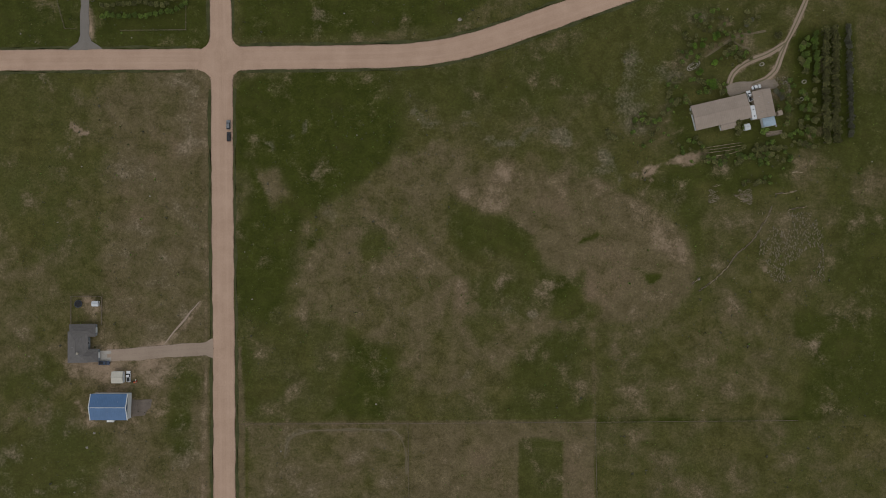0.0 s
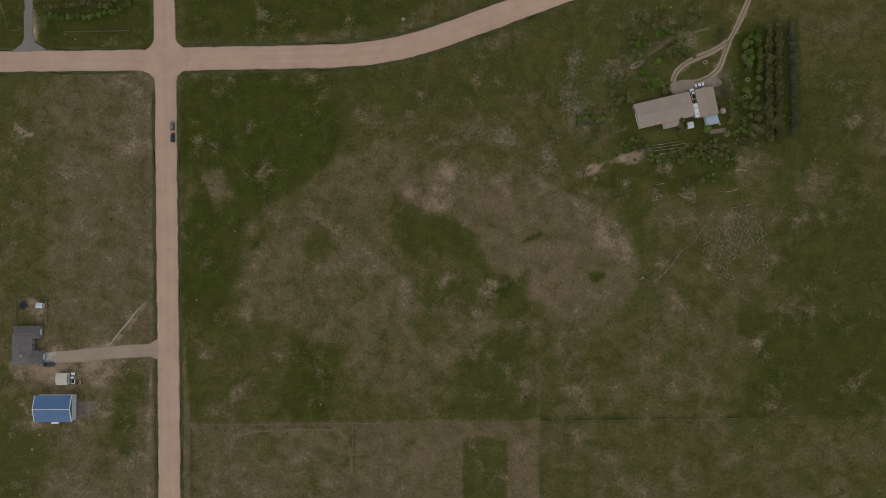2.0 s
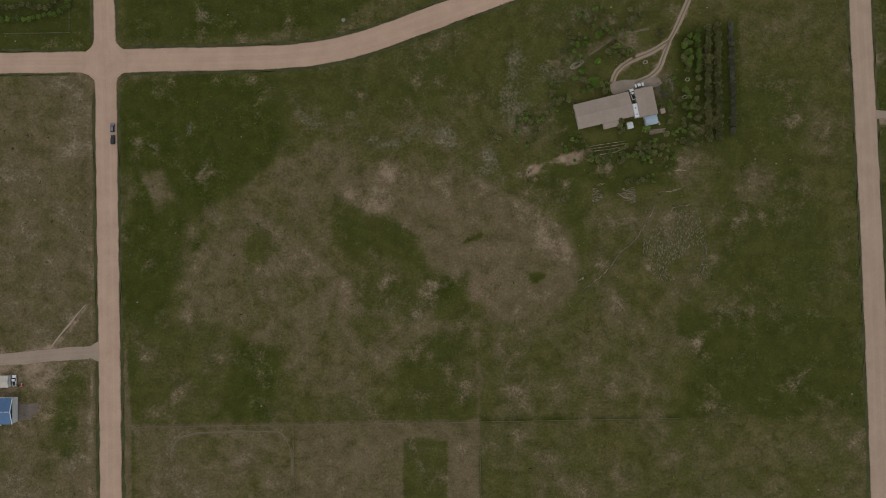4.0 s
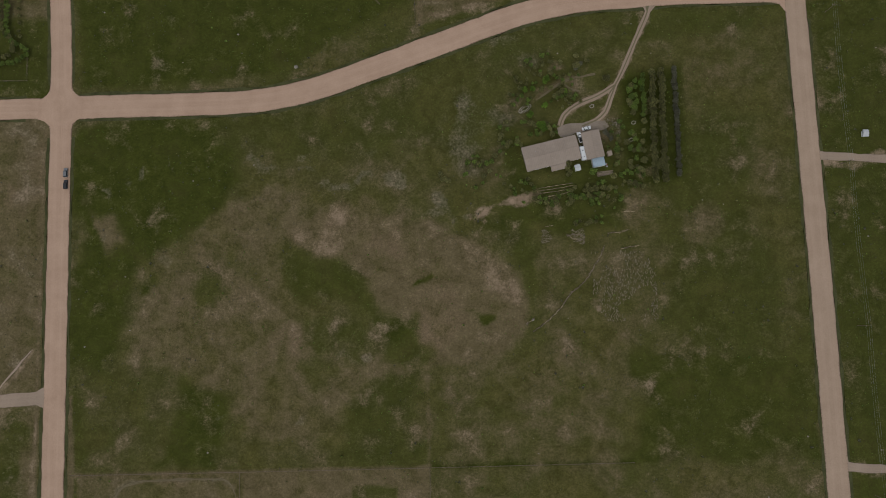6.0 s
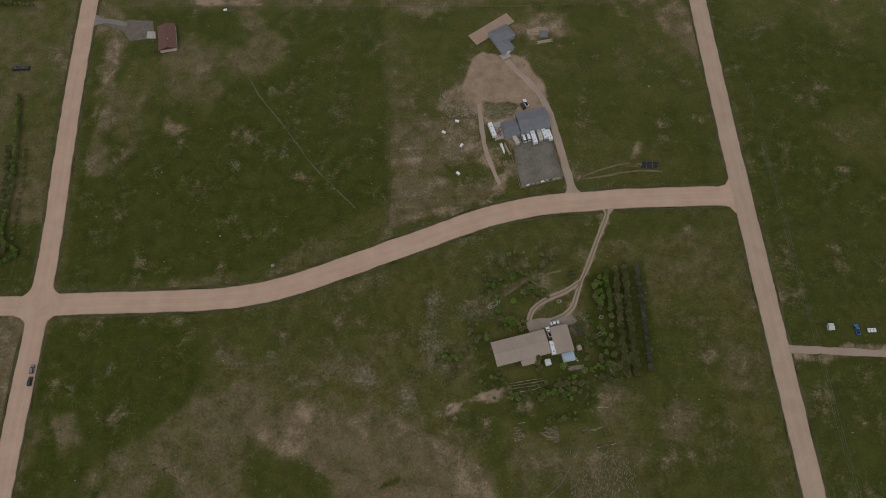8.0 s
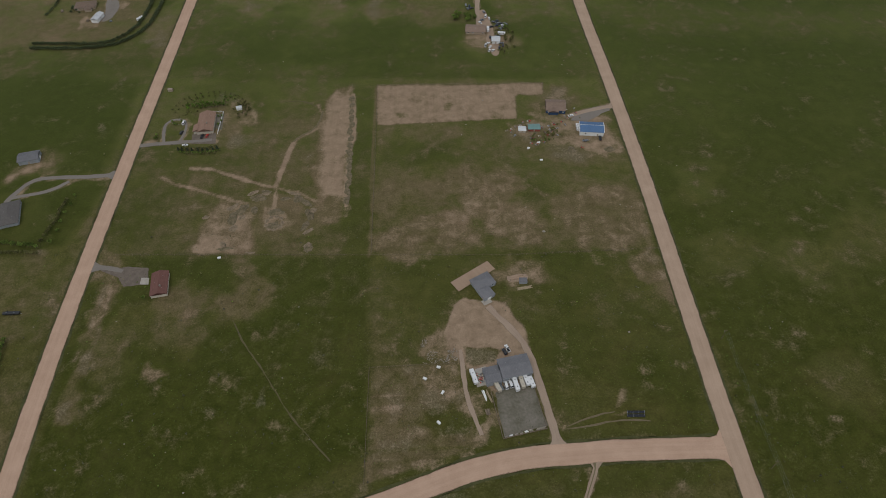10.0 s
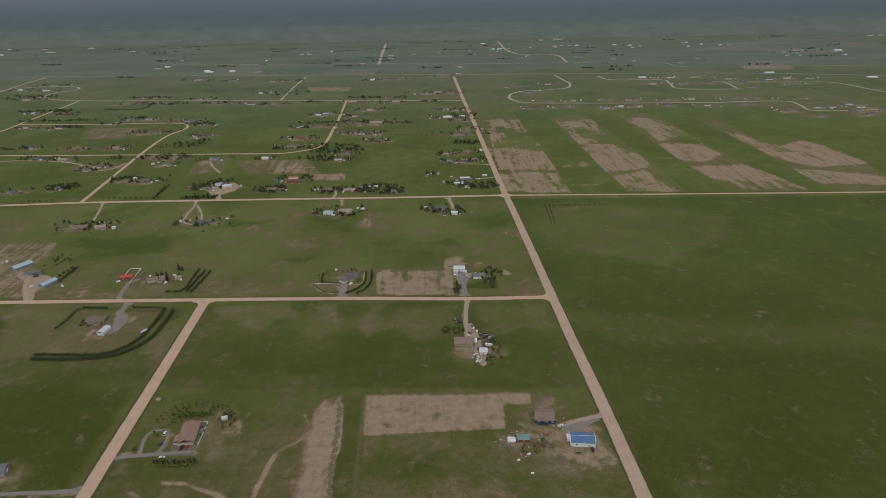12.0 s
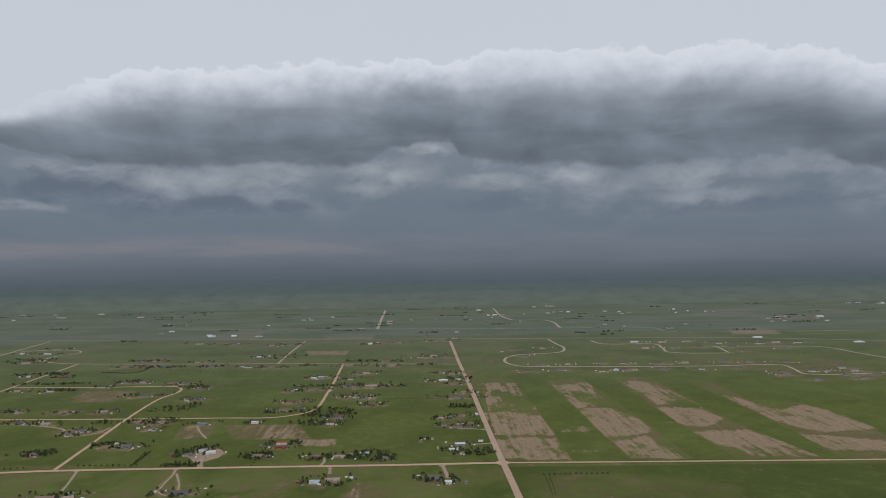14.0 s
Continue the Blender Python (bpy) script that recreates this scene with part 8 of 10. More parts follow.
for x, y, s in ((185.5, 96.5, 1.0), (184.5, 76.3, 1.0), (179.8, 81.7, 0.8), (182.6, 71.3, 1.2), (192.2, 74.1, 1.2), (136.6, 94.9, 0.9), (167.6, 120.9, 0.9), (145.5, 75.5, 1.0), (146.0, 71.1, 0.8), (168.4, 68.4, 0.9)):
    plant("olive", x, y, s * 0.85, "garden trees")
for x, y, s in ((136.8, 121.2, 1.0), (125.0, 116.7, 0.8), (128.8, 116.6, 0.9), (135.5, 108.2, 0.7), (127.5, 103.0, 0.9), (132.6, 96.4, 1.3), (145.9, 114.5, 0.8), (185.1, 117.5, 1.0)):
    plant("bright", x, y, s * 0.8, "garden trees")
for cx, cy, rx, ry, n in ((133.7, 94.9, 9, 4, 10), (121.1, 111.5, 12, 4, 9), (142.0, 128.8, 20, 7, 16), (116.2, 90.8, 8, 8, 8), (102.7, 77.8, 14, 5, 9), (144.6, 74.1, 6, 4, 7),
                          (167.3, 62.0, 20, 5, 18), (144.1, 58.0, 20, 4, 14), (171.0, 86.8, 7, 14, 16), (179.0, 69.1, 8, 6, 8), (145.7, 109.5, 8, 6, 8), (156.7, 46.1, 14, 3, 9)):
    grove("shrub", cx, cy, rx, ry, n // 2 + 1, 0.95, "garden shrubs")
    grove("green_shrub", cx, cy, rx, ry, n // 2 + 1, 0.9, "garden shrubs")
# single trees and bushes round the house
for kind, s, spots in (
        ("bright", 0.7, [(135.7, 120.4), (124.6, 115.7), (128.7, 115.9), (134.8, 107.4), (126.5, 102.4), (131.0, 97.9)]), ("bright", 1.1, [(133.2, 95.2), (131.8, 96.1)]),
        ("olive", 0.75, [(151.0, 127.3), (152.8, 128.4), (166.7, 120.4), (140.1, 112.0), (144.6, 73.5), (145.1, 70.0), (155.5, 61.6), (158.9, 62.1), (167.0, 62.5), (137.7, 92.1), (143.6, 114.0)]),
        ("leafy", 0.9, [(179.8, 109.7), (178.2, 113.6), (180.8, 105.3), (171.1, 82.2), (178.0, 82.9), (157.5, 70.9)]),
        ("mauve", 0.7, [(166.8, 90.2), (164.8, 91.7), (168.2, 88.7), (151.6, 126.7), (154.6, 129.5)]),
        ("shrub", 1.0, [(116.3, 88.3), (119.2, 88.8), (114.2, 86.6), (114.3, 99.2), (117.4, 107.9), (79.1, 72.9), (79.9, 70.0), (98.6, 77.7), (101.5, 78.8), (124.3, 68.8), (126.0, 65.3), (129.1, 83.3), (122.4, 81.7)]),
        ("green_shrub", 1.0, [(100.0, 76.5), (102.9, 77.3), (96.6, 78.3), (110.3, 83.8), (126.5, 92.1), (130.2, 92.0), (122.8, 65.9), (127.1, 63.5), (132.6, 57.5), (138.3, 56.2), (147.1, 59.5), (152.8, 57.9), (162.8, 59.1), (171.3, 56.0)]),
        ("shrub", 0.8, [(126.5, 122.1), (130.3, 123.8), (133.3, 124.3), (137.7, 125.9), (143.3, 122.5), (146.3, 123.9), (149.2, 124.4), (127.5, 126.8), (131.4, 128.4), (134.9, 129.5), (139.3, 130.6), (143.6, 129.9), (125.9, 119.2), (121.7, 117.2), (137.9, 116.8), (142.6, 117.5), (145.8, 109.8), (148.1, 107.7), (144.3, 106.3)]),
        ("green_shrub", 0.8, [(133.0, 126.0), (140.6, 127.6), (137.0, 122.7), (130.5, 120.2), (140.5, 124.0), (149.1, 120.9), (153.5, 123.7), (141.6, 112.8), (145.9, 112.7), (148.8, 111.5), (138.6, 109.4)])):
    for x, y in spots:
        plant(kind, x + rng.uniform(-0.4, 0.4), y + rng.uniform(-0.4, 0.4), s * rng.uniform(0.85, 1.15), "garden trees" if kind in ("bright", "olive", "leafy", "mauve") else "garden shrubs")
for cx, cy, rx, ry, n in ((123.9, 59.9, 10, 4, 8), (138.3, 57.8, 10, 4, 9), (152.8, 60.4, 9, 4, 8), (163.6, 55.2, 8, 6, 8), (114.9, 68.0, 6, 5, 6), (95.2, 69.9, 18, 8, 9), (135.9, 120.6, 18, 6, 14), (178.3, 79.7, 9, 16, 16), (122.4, 104.7, 10, 8, 6)):
    grove("shrub", cx, cy, rx, ry, n // 2, 0.95, "garden shrubs")
    grove("green_shrub", cx, cy, rx, ry, n - n // 2, 0.85, "garden shrubs")
# windbreak of the north-western plot
row("leafy", [(-161.4, 252.6), (-155.2, 215.1), (-151.5, 183.3), (-149.9, 155.0), (-140.3, 144.7), (-158.4, 139.0), (-184.0, 138.4)], 2.6, 0.62, "windbreak of the north-western plot")
row("olive", [(-159.2, 215.2), (-155.7, 183.5), (-154.6, 162.1), (-147.9, 146.4), (-164.4, 145.2), (-184.1, 144.5)], 2.6, 0.66, "windbreak of the north-western plot")
row("shrub", [(-149.4, 212.9), (-145.9, 179.5), (-145.1, 154.8)], 4.0, 0.8, "windbreak of the north-western plot")
# gardens along the west road
for line, gap, kind, s in (
        ([(-113.0, 487.1), (-102.4, 505.3), (-76.1, 510.5), (-54.2, 499.3), (-44.1, 482.6)], 4.5, "shrub", 0.6), ([(-109.6, 482.9), (-98.8, 500.1), (-75.1, 505.4), (-56.1, 496.1), (-47.5, 482.8)], 4.5, "shrub", 0.6), ([(-93.8, 488.4), (-84.3, 489.5), (-69.8, 490.4)], 4.0, "leafy", 0.75),
        ([(-95.5, 433.0), (-79.0, 430.8), (-63.5, 432.8)], 3.6, "spruce", 0.55), ([(-87.3, 427.0), (-64.7, 427.2)], 4.2, "shrub", 0.8), ([(-108.5, 470.4), (-103.5, 465.5), (-100.8, 470.0)], 3.4, "green_shrub", 0.9),
        ([(-165.1, 378.2), (-166.4, 369.9), (-166.4, 359.4), (-167.5, 347.1), (-169.8, 335.3)], 2.6, "olive", 0.6), ([(-160.4, 381.6), (-161.1, 363.8), (-161.3, 346.8), (-162.5, 334.9)], 6.0, "leafy", 0.6), ([(-219.2, 337.6), (-194.4, 335.4), (-170.8, 331.1)], 2.4, "leafy", 0.7),
        ([(-213.9, 326.9), (-190.2, 326.3), (-168.3, 325.3)], 2.6, "olive", 0.6)):
    row(kind, line, gap, s, "garden hedges of the west road")
grove("green_shrub", -87.6, 493.8, 16, 6, 12, 0.9, "garden shrubs")
grove("shrub", -54.0, 483.9, 10, 12, 16, 0.8, "garden shrubs")
for x, y in ((-70.4, 474.7), (-67.1, 468.9), (-68.9, 464.3), (-67.7, 475.3)):
    plant("green_shrub", x, y, 0.9, "garden shrubs")
grove("green_shrub", -81.0, 497.5, 26, 9, 26, 0.7, "garden shrubs")
grove("shrub", -98.9, 478.4, 12, 8, 10, 0.6, "garden shrubs")
row("green_shrub", [(-93.4, 430.1), (-78.4, 427.9), (-61.5, 429.9)], 2.2, 0.8, "garden hedges of the west road")
row("shrub", [(-92.7, 435.0), (-78.7, 433.5), (-65.4, 435.7)], 2.4, 0.75, "garden hedges of the west road")
plant("leafy", -82.2, 281.9, 0.6)
row("bright", [(-98.6, 487.9), (-91.4, 493.1), (-80.3, 494.2), (-68.6, 491.9)], 3.0, 0.7, "garden trees")
grove("olive", -52.2, 487.8, 8, 10, 6, 0.55, "garden trees")
grove("leafy", -115.5, 449.1, 4, 4, 3, 0.5, "garden trees")
grove("leafy", 139.7, 622.5, 5, 9, 10, 0.8, "yard trees of the crowded farm")
grove("leafy", 150.5, 624.2, 8, 8, 10, 0.7, "yard trees of the crowded farm")
grove("olive", 187.2, 587.5, 6, 12, 9, 0.6, "yard trees of the crowded farm")
grove("leafy", 183.4, 605.7, 4, 6, 5, 0.55, "yard trees of the crowded farm")
grove("shrub", 182.0, 581.3, 12, 26, 30, 0.9, "yard shrubs of the crowded farm")
grove("shrub", 201.5, 442.0, 22, 12, 12, 0.7, "scrub by the sheds")
grove("olive", 207.7, 441.1, 5, 4, 5, 0.5, "scrub by the sheds")
grove("green_shrub", 199.3, 431.9, 12, 4, 10, 0.7, "scrub by the sheds")
# shelter belts on the first cross road
for line, gap, kind, s in (
        ([(-273.6, 591.6), (-233.7, 589.3), (-206.4, 590.9), (-191.5, 596.3), (-178.6, 609.6), (-170.1, 629.2), (-167.7, 658.6), (-169.0, 690.1)], 2.2, "far_leafy", 0.62), ([(-274.3, 600.1), (-208.6, 597.3), (-192.1, 607.1), (-181.6, 628.8), (-178.7, 659.3), (-179.6, 694.7)], 2.6, "far_leafy", 0.6),
        ([(-273.9, 702.6), (-247.4, 701.0)], 2.4, "far_leafy", 0.5), ([(-217.7, 700.5), (-185.0, 697.0)], 2.6, "far_leafy", 0.42), ([(-218.2, 692.2), (-181.9, 688.5)], 3.2, "far_leafy", 0.28), ([(-282.1, 655.6), (-280.0, 675.9), (-279.1, 697.4), (-273.9, 702.6)], 3.0, "far_leafy", 0.45),
        ([(-174.2, 804.0), (-174.6, 771.2), (-176.2, 742.2), (-192.6, 738.6)], 2.3, "far_leafy", 0.5), ([(-165.7, 799.9), (-170.2, 740.3)], 2.3, "far_leafy", 0.5), ([(-157.8, 797.6), (-163.6, 736.8)], 2.3, "far_leafy", 0.45),
        ([(-339.5, 824.4), (-339.9, 801.0), (-340.3, 778.8)], 2.3, "far_leafy", 0.5), ([(-366.7, 852.8), (-371.4, 832.1)], 3.5, "far_leafy", 0.35), ([(-11.0, 780.6), (-9.8, 761.9), (-5.0, 751.7), (12.5, 750.5)], 2.5, "far_leafy", 0.36), ([(203.0, 771.4), (199.6, 725.5)], 3.0, "far_leafy", 0.6), ([(-343.7, 818.3), (-352.3, 764.3)], 7.0, "far_leafy", 0.65),
        ([(-17.6, 747.7), (-9.3, 732.9), (2.0, 724.5), (14.0, 725.2)], 3.0, "far_leafy", 0.32), ([(50.5, 785.3), (51.8, 754.5), (46.5, 732.4), (37.3, 720.6)], 2.4, "far_leafy", 0.5), ([(43.5, 782.2), (43.6, 751.7), (36.2, 733.0), (23.8, 721.5)], 2.4, "far_leafy", 0.5), ([(-6.1, 787.3), (37.4, 786.1)], 6.0, "far_leafy", 0.3),
        ([(-10.3, 753.7), (10.0, 749.4)], 7.0, "far_leafy", 0.4), ([(157.0, 744.2), (156.7, 712.9)], 3.0, "far_leafy", 0.5), ([(192.4, 743.3), (202.6, 745.6)], 5.0, "far_leafy", 0.8)):
    row(kind, line, gap, s, "shelter belts of the first cross road")
for cx, cy, rx, ry, n, kind, s in (
        (-209.5, 782.2, 16, 14, 9, "far_spruce", 0.8), (-199.6, 803.6, 5, 6, 3, "far_spruce", 0.9), (-255.6, 664.0, 10, 8, 8, "far_leafy", 0.5), (200.8, 760.9, 16, 26, 14, "far_leafy", 0.65),
        (-8.3, 777.5, 8, 8, 5, "far_leafy", 0.4), (28.8, 788.2, 8, 6, 4, "far_leafy", 0.45), (156.0, 725.2, 5, 14, 9, "far_leafy", 0.6), (202.6, 754.4, 4, 5, 3, "far_spruce", 0.8), (-375.9, 854.3, 22, 14, 10, "far_leafy", 0.5)):
    grove(kind, cx, cy, rx, ry, n, s, "yard trees of the first cross road")
row("far_leafy", [(318.0, 1023.0), (312.0, 942.9)], 5.0, 0.24, "thin shelter belts")
row("far_leafy", [(323.4, 1022.5), (317.1, 942.5)], 5.0, 0.24, "thin shelter belts")
# trees of the farmsteads further out
GROVES = [
    (-402.6, 989.2, 30, 14, 9, 0), (-229.7, 975.6, 20, 8, 4, 0), (-8.6, 1004.6, 26, 8, 8, 0), (135.1, 1014.9, 18, 10, 8, 0), (-549.7, 1206.4, 36, 26, 26, 0),
    (-449.1, 1250.1, 36, 16, 18, 0), (-295.2, 1191.2, 20, 24, 14, 0), (-271.4, 1117.6, 40, 10, 22, 1), (-261.5, 1217.8, 30, 14, 10, 0), (-153.0, 1157.5, 30, 24, 22, 0),
    (-52.4, 1128.3, 20, 10, 8, 0), (11.6, 1136.3, 22, 14, 10, 0), (43.2, 1147.3, 46, 34, 46, 1), (62.7, 1118.4, 26, 10, 14, 1), (224.9, 1148.9, 38, 22, 30, 0),
]
GROVES_FAR = [
    (-428.7, 1415.7, 70, 30, 34, 0), (-442.0, 1523.8, 60, 30, 22, 0), (-399.5, 1554.5, 26, 30, 14, 0), (-820.1, 1528.4, 50, 16, 16, 1), (-710.6, 1423.4, 60, 14, 16, 0),
    (-531.8, 1415.9, 40, 16, 12, 0), (-79.8, 1464.4, 70, 60, 56, 0), (-92.2, 1373.1, 60, 24, 26, 0), (-170.5, 1473.6, 60, 12, 18, 0), (-154.7, 1759.0, 70, 22, 26, 0),
    (-62.5, 1748.4, 60, 26, 22, 0), (51.6, 1735.3, 50, 20, 16, 0), (229.9, 1489.0, 26, 22, 20, 0), (197.3, 1492.4, 16, 18, 12, 1), (230.8, 1819.5, 50, 50, 24, 0),
]
GROVES_EDGE = [
    (-953.2, 2016.2, 46, 26, 30, 1), (-888.6, 1859.2, 130, 14, 34, 0), (-1038.1, 2017.1, 60, 30, 20, 0), (-688.9, 1869.0, 50, 24, 16, 0), (-809.9, 1764.9, 50, 16, 16, 0),
    (-470.5, 1779.6, 50, 26, 20, 0), (-1210.3, 2294.6, 120, 60, 34, 0), (-765.3, 2235.7, 90, 30, 24, 0), (-678.9, 2102.0, 90, 20, 20, 0), (-537.5, 2105.1, 60, 20, 14, 0),
    (-357.1, 2278.3, 120, 60, 30, 0), (-220.4, 2085.8, 40, 20, 12, 1), (-64.7, 2154.4, 60, 24, 22, 1), (156.4, 2058.5, 50, 20, 18, 1), (38.2, 2129.3, 60, 20, 12, 0),
]
for rows_ in (GROVES, GROVES_FAR, GROVES_EDGE):
    for cx, cy, rx, ry, n, dark in rows_:
        for k in range(int(n * 1.9)):
            t, d = rng.uniform(0, 6.283), math.sqrt(rng.random())
            plant("far_spruce" if rng.random() < (0.55 if dark else 0.15) else "far_leafy", cx + math.cos(t) * d * rx * 0.85, cy + math.sin(t) * d * ry * 0.85, rng.choice((0.4, 0.5, 0.6, 0.8, 1.0)), "farmstead trees")
for line, gap in (([(-831.9, 2029.9), (-725.7, 2017.0), (-726.2, 2140.8)], 4), ([(-439.8, 1125.6), (-343.1, 1120.5)], 9), ([(-349.7, 1127.3), (-350.6, 1197.5)], 5), ([(-524.4, 1120.4), (-575.1, 1118.6)], 9), ([(-350.5, 1121.1), (-356.5, 1189.4)], 9), ([(43.0, 1582.0), (180.7, 1567.2)], 12), ([(-832.6, 2030.3), (-722.2, 2076.3)], 14), ([(-153.3, 1288.2), (-151.1, 1104.2)], 14), ([(315.4, 1025.6), (415.2, 1023.1)], 8), ([(1403.1, 2139.3), (1436.7, 1962.6)], 18), ([(-449.1, 1986.0), (-658.7, 2057.9)], 22), ([(-1067.3, 2636.1), (-975.5, 2705.6)], 18)):
    row("far_leafy", line, gap, 0.55, "thin shelter belts")


# shelter belts that frame many home plots
for rows_ in (FARMS_W, FARMS_M, FARMS_T, FARMS_U, FARMS_V, FARMS_X, FARMS_Y, FARMS_N, FARMS_D, FARMS_E):
    for x, y, _, length, width, _, _ in rows_:
        for k in range(rng.choice((9, 13, 18, 24))):
            far_plant(rng.choice(("far_leafy", "far_leafy", "far_leafy", "far_spruce")), x + rng.choice((-1, 1)) * rng.uniform(length * 0.4, length * 1.5), y + rng.uniform(-0.8, 2.4) * width, rng.uniform(0.4, 0.9))
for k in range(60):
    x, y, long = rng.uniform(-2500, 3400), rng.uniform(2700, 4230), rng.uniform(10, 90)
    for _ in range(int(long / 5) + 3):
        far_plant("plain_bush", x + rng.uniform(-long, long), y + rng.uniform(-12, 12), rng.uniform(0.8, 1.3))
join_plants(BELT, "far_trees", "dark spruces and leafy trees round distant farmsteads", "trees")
join_plants(BUSHES, "garden_bushes", "olive and green bushes round the homes", "bushes")
for kind in DISTANT:
    for proto in TREES[kind]:
        for o in (*proto.children, proto):
            bpy.data.objects.remove(o)


# ---------------------------------------------------------------- vehicles
def wheels(ob, xs, y, r=0.36):
    bm = bmesh.new()
    rod(bm, (0, -0.12, 0), (0, 0.12, 0), r, 12)
    tyre = mesh("tyre", bm, RUBBER)
    bm = bmesh.new()
    rod(bm, (0, -0.13, 0), (0, 0.13, 0), r * 0.55, 10)
    rim = mesh("rim", bm, STEEL)
    for x in xs:
        for s in (-1, 1):
            part("rim", rim, None, part("wheel", tyre, None, ob, "", pose(x, s * y, r)))


def car(kind, paint, label):
    long, wide = {"sedan": (4.7, 1.8), "pickup": (5.7, 2.0), "van": (5.6, 2.05), "suv": (4.8, 1.95)}[kind]
    ob = thing(kind if kind != "suv" else "car", 0, 0, 0, label, "car" if kind in ("sedan", "suv") else kind)
    a, b = long / 2, wide / 2
    side = {"sedan": [(-a, 0.35), (-a, 0.85), (-a + 0.9, 0.95), (a - 1.3, 0.95), (a, 0.75), (a, 0.35)],
            "pickup": [(-a, 0.5), (-a, 1.1), (a - 1.6, 1.1), (a - 0.1, 1.0), (a, 0.5)],
            "van": [(-a, 0.4), (-a, 1.2), (a - 0.9, 1.2), (a, 0.95), (a, 0.4)],
            "suv": [(-a, 0.45), (-a, 1.05), (a - 1.3, 1.05), (a, 0.9), (a, 0.45)]}[kind]
    x0, x1, top = {"sedan": (-1.5, 1.1, 1.42), "pickup": (-0.4, 1.5, 1.8), "van": (-a + 0.1, 1.9, 2.2), "suv": (-a + 0.15, 1.1, 1.72)}[kind]
    base = max(z for _, z in side) - 0.02

    def prism(points, half, lean=0.0):
        bm = bmesh.new()
        n = len(points)
        pts = [(x, s * (half - (lean if z > base + 0.2 else 0)), z) for s in (-1, 1) for x, z in points]
        faces(bm, pts, [tuple(range(n)), tuple(range(2 * n - 1, n - 1, -1)), *[(i, i + n, (i + 1) % n + n, (i + 1) % n) for i in range(n)]])
        bmesh.ops.recalc_face_normals(bm, faces=bm.faces)
        bmesh.ops.bevel(bm, geom=list(bm.edges), offset=0.05, segments=1, affect="EDGES")
        return bm

    part("body", prism(side, b), PAINT[paint], ob)
    part("greenhouse", prism([(x0, base), (x0 + 0.35, top - 0.08), (x1 - 0.6, top - 0.08), (x1, base)], b - 0.06, 0.12), GLASS, ob)
    bm = bmesh.new()
    block(bm, (x0 + 0.35 + x1 - 0.6) / 2, 0, top - 0.09, x1 - x0 - 0.95, wide - 0.4, 0.08)
    part("roof", bm, PAINT[paint], ob)
    if kind == "pickup":
        bm = bmesh.new()
        block(bm, -1.55, 0, 1.06, 2.1, 1.55, 0.05)
        part("cargo_bed", bm, RUBBER, ob)
    for s in (-1, 1):
        bm = bmesh.new()
        block(bm, a - 0.02, s * (b - 0.3), 0.65, 0.08, 0.35, 0.16)
        part("headlight", bm, TRIM, ob)
        bm = bmesh.new()
        block(bm, -a + 0.02, s * (b - 0.2), 0.7, 0.08, 0.2, 0.2)
        part("tail_light", bm, PAINT["red"], ob)
    wheels(ob, (-a + 0.95, a - 0.95), b - 0.1)
    ob.matrix_basis = pose(0, 0, -400)
    return ob


def trailer(long, wide, high, paint, label, name="travel_trailer"):
    ob = thing(name, 0, 0, 0, label, "trailer")
    bm = bmesh.new()
    block(bm, 0, 0, 0.55, long, wide, high)
    bmesh.ops.bevel(bm, geom=list(bm.edges), offset=0.18, segments=2, affect="EDGES")
    body = part("body", bm, PAINT[paint], ob)
    for x in (-long * 0.28, long * 0.18):
        bm = bmesh.new()
        block(bm, x, 0, 0.55 + high, 0.6, 0.6, 0.22, taper=0.8)
        part("roof_vent", bm, PAINT["grey"], body)
    for s in (-1, 1):
        for x in (-long * 0.25, long * 0.2):
            bm = bmesh.new()
            block(bm, x, s * wide / 2, 0.55 + high * 0.5, 0.9, 0.05, 0.55)
            part("window", bm, GLASS, body)
    bm = bmesh.new()
    rod(bm, (long / 2, 0.4, 0.5), (long / 2 + 1.1, 0, 0.5), 0.05)
    rod(bm, (long / 2, -0.4, 0.5), (long / 2 + 1.1, 0, 0.5), 0.05)
    rod(bm, (long / 2 + 1.0, 0, 0), (long / 2 + 1.0, 0, 0.7), 0.05)
    part("hitch", bm, STEEL, ob)
    wheels(ob, (-0.5, 0.45), wide / 2 - 0.14, 0.34)
    ob.matrix_basis = pose(0, 0, -400)
    return ob


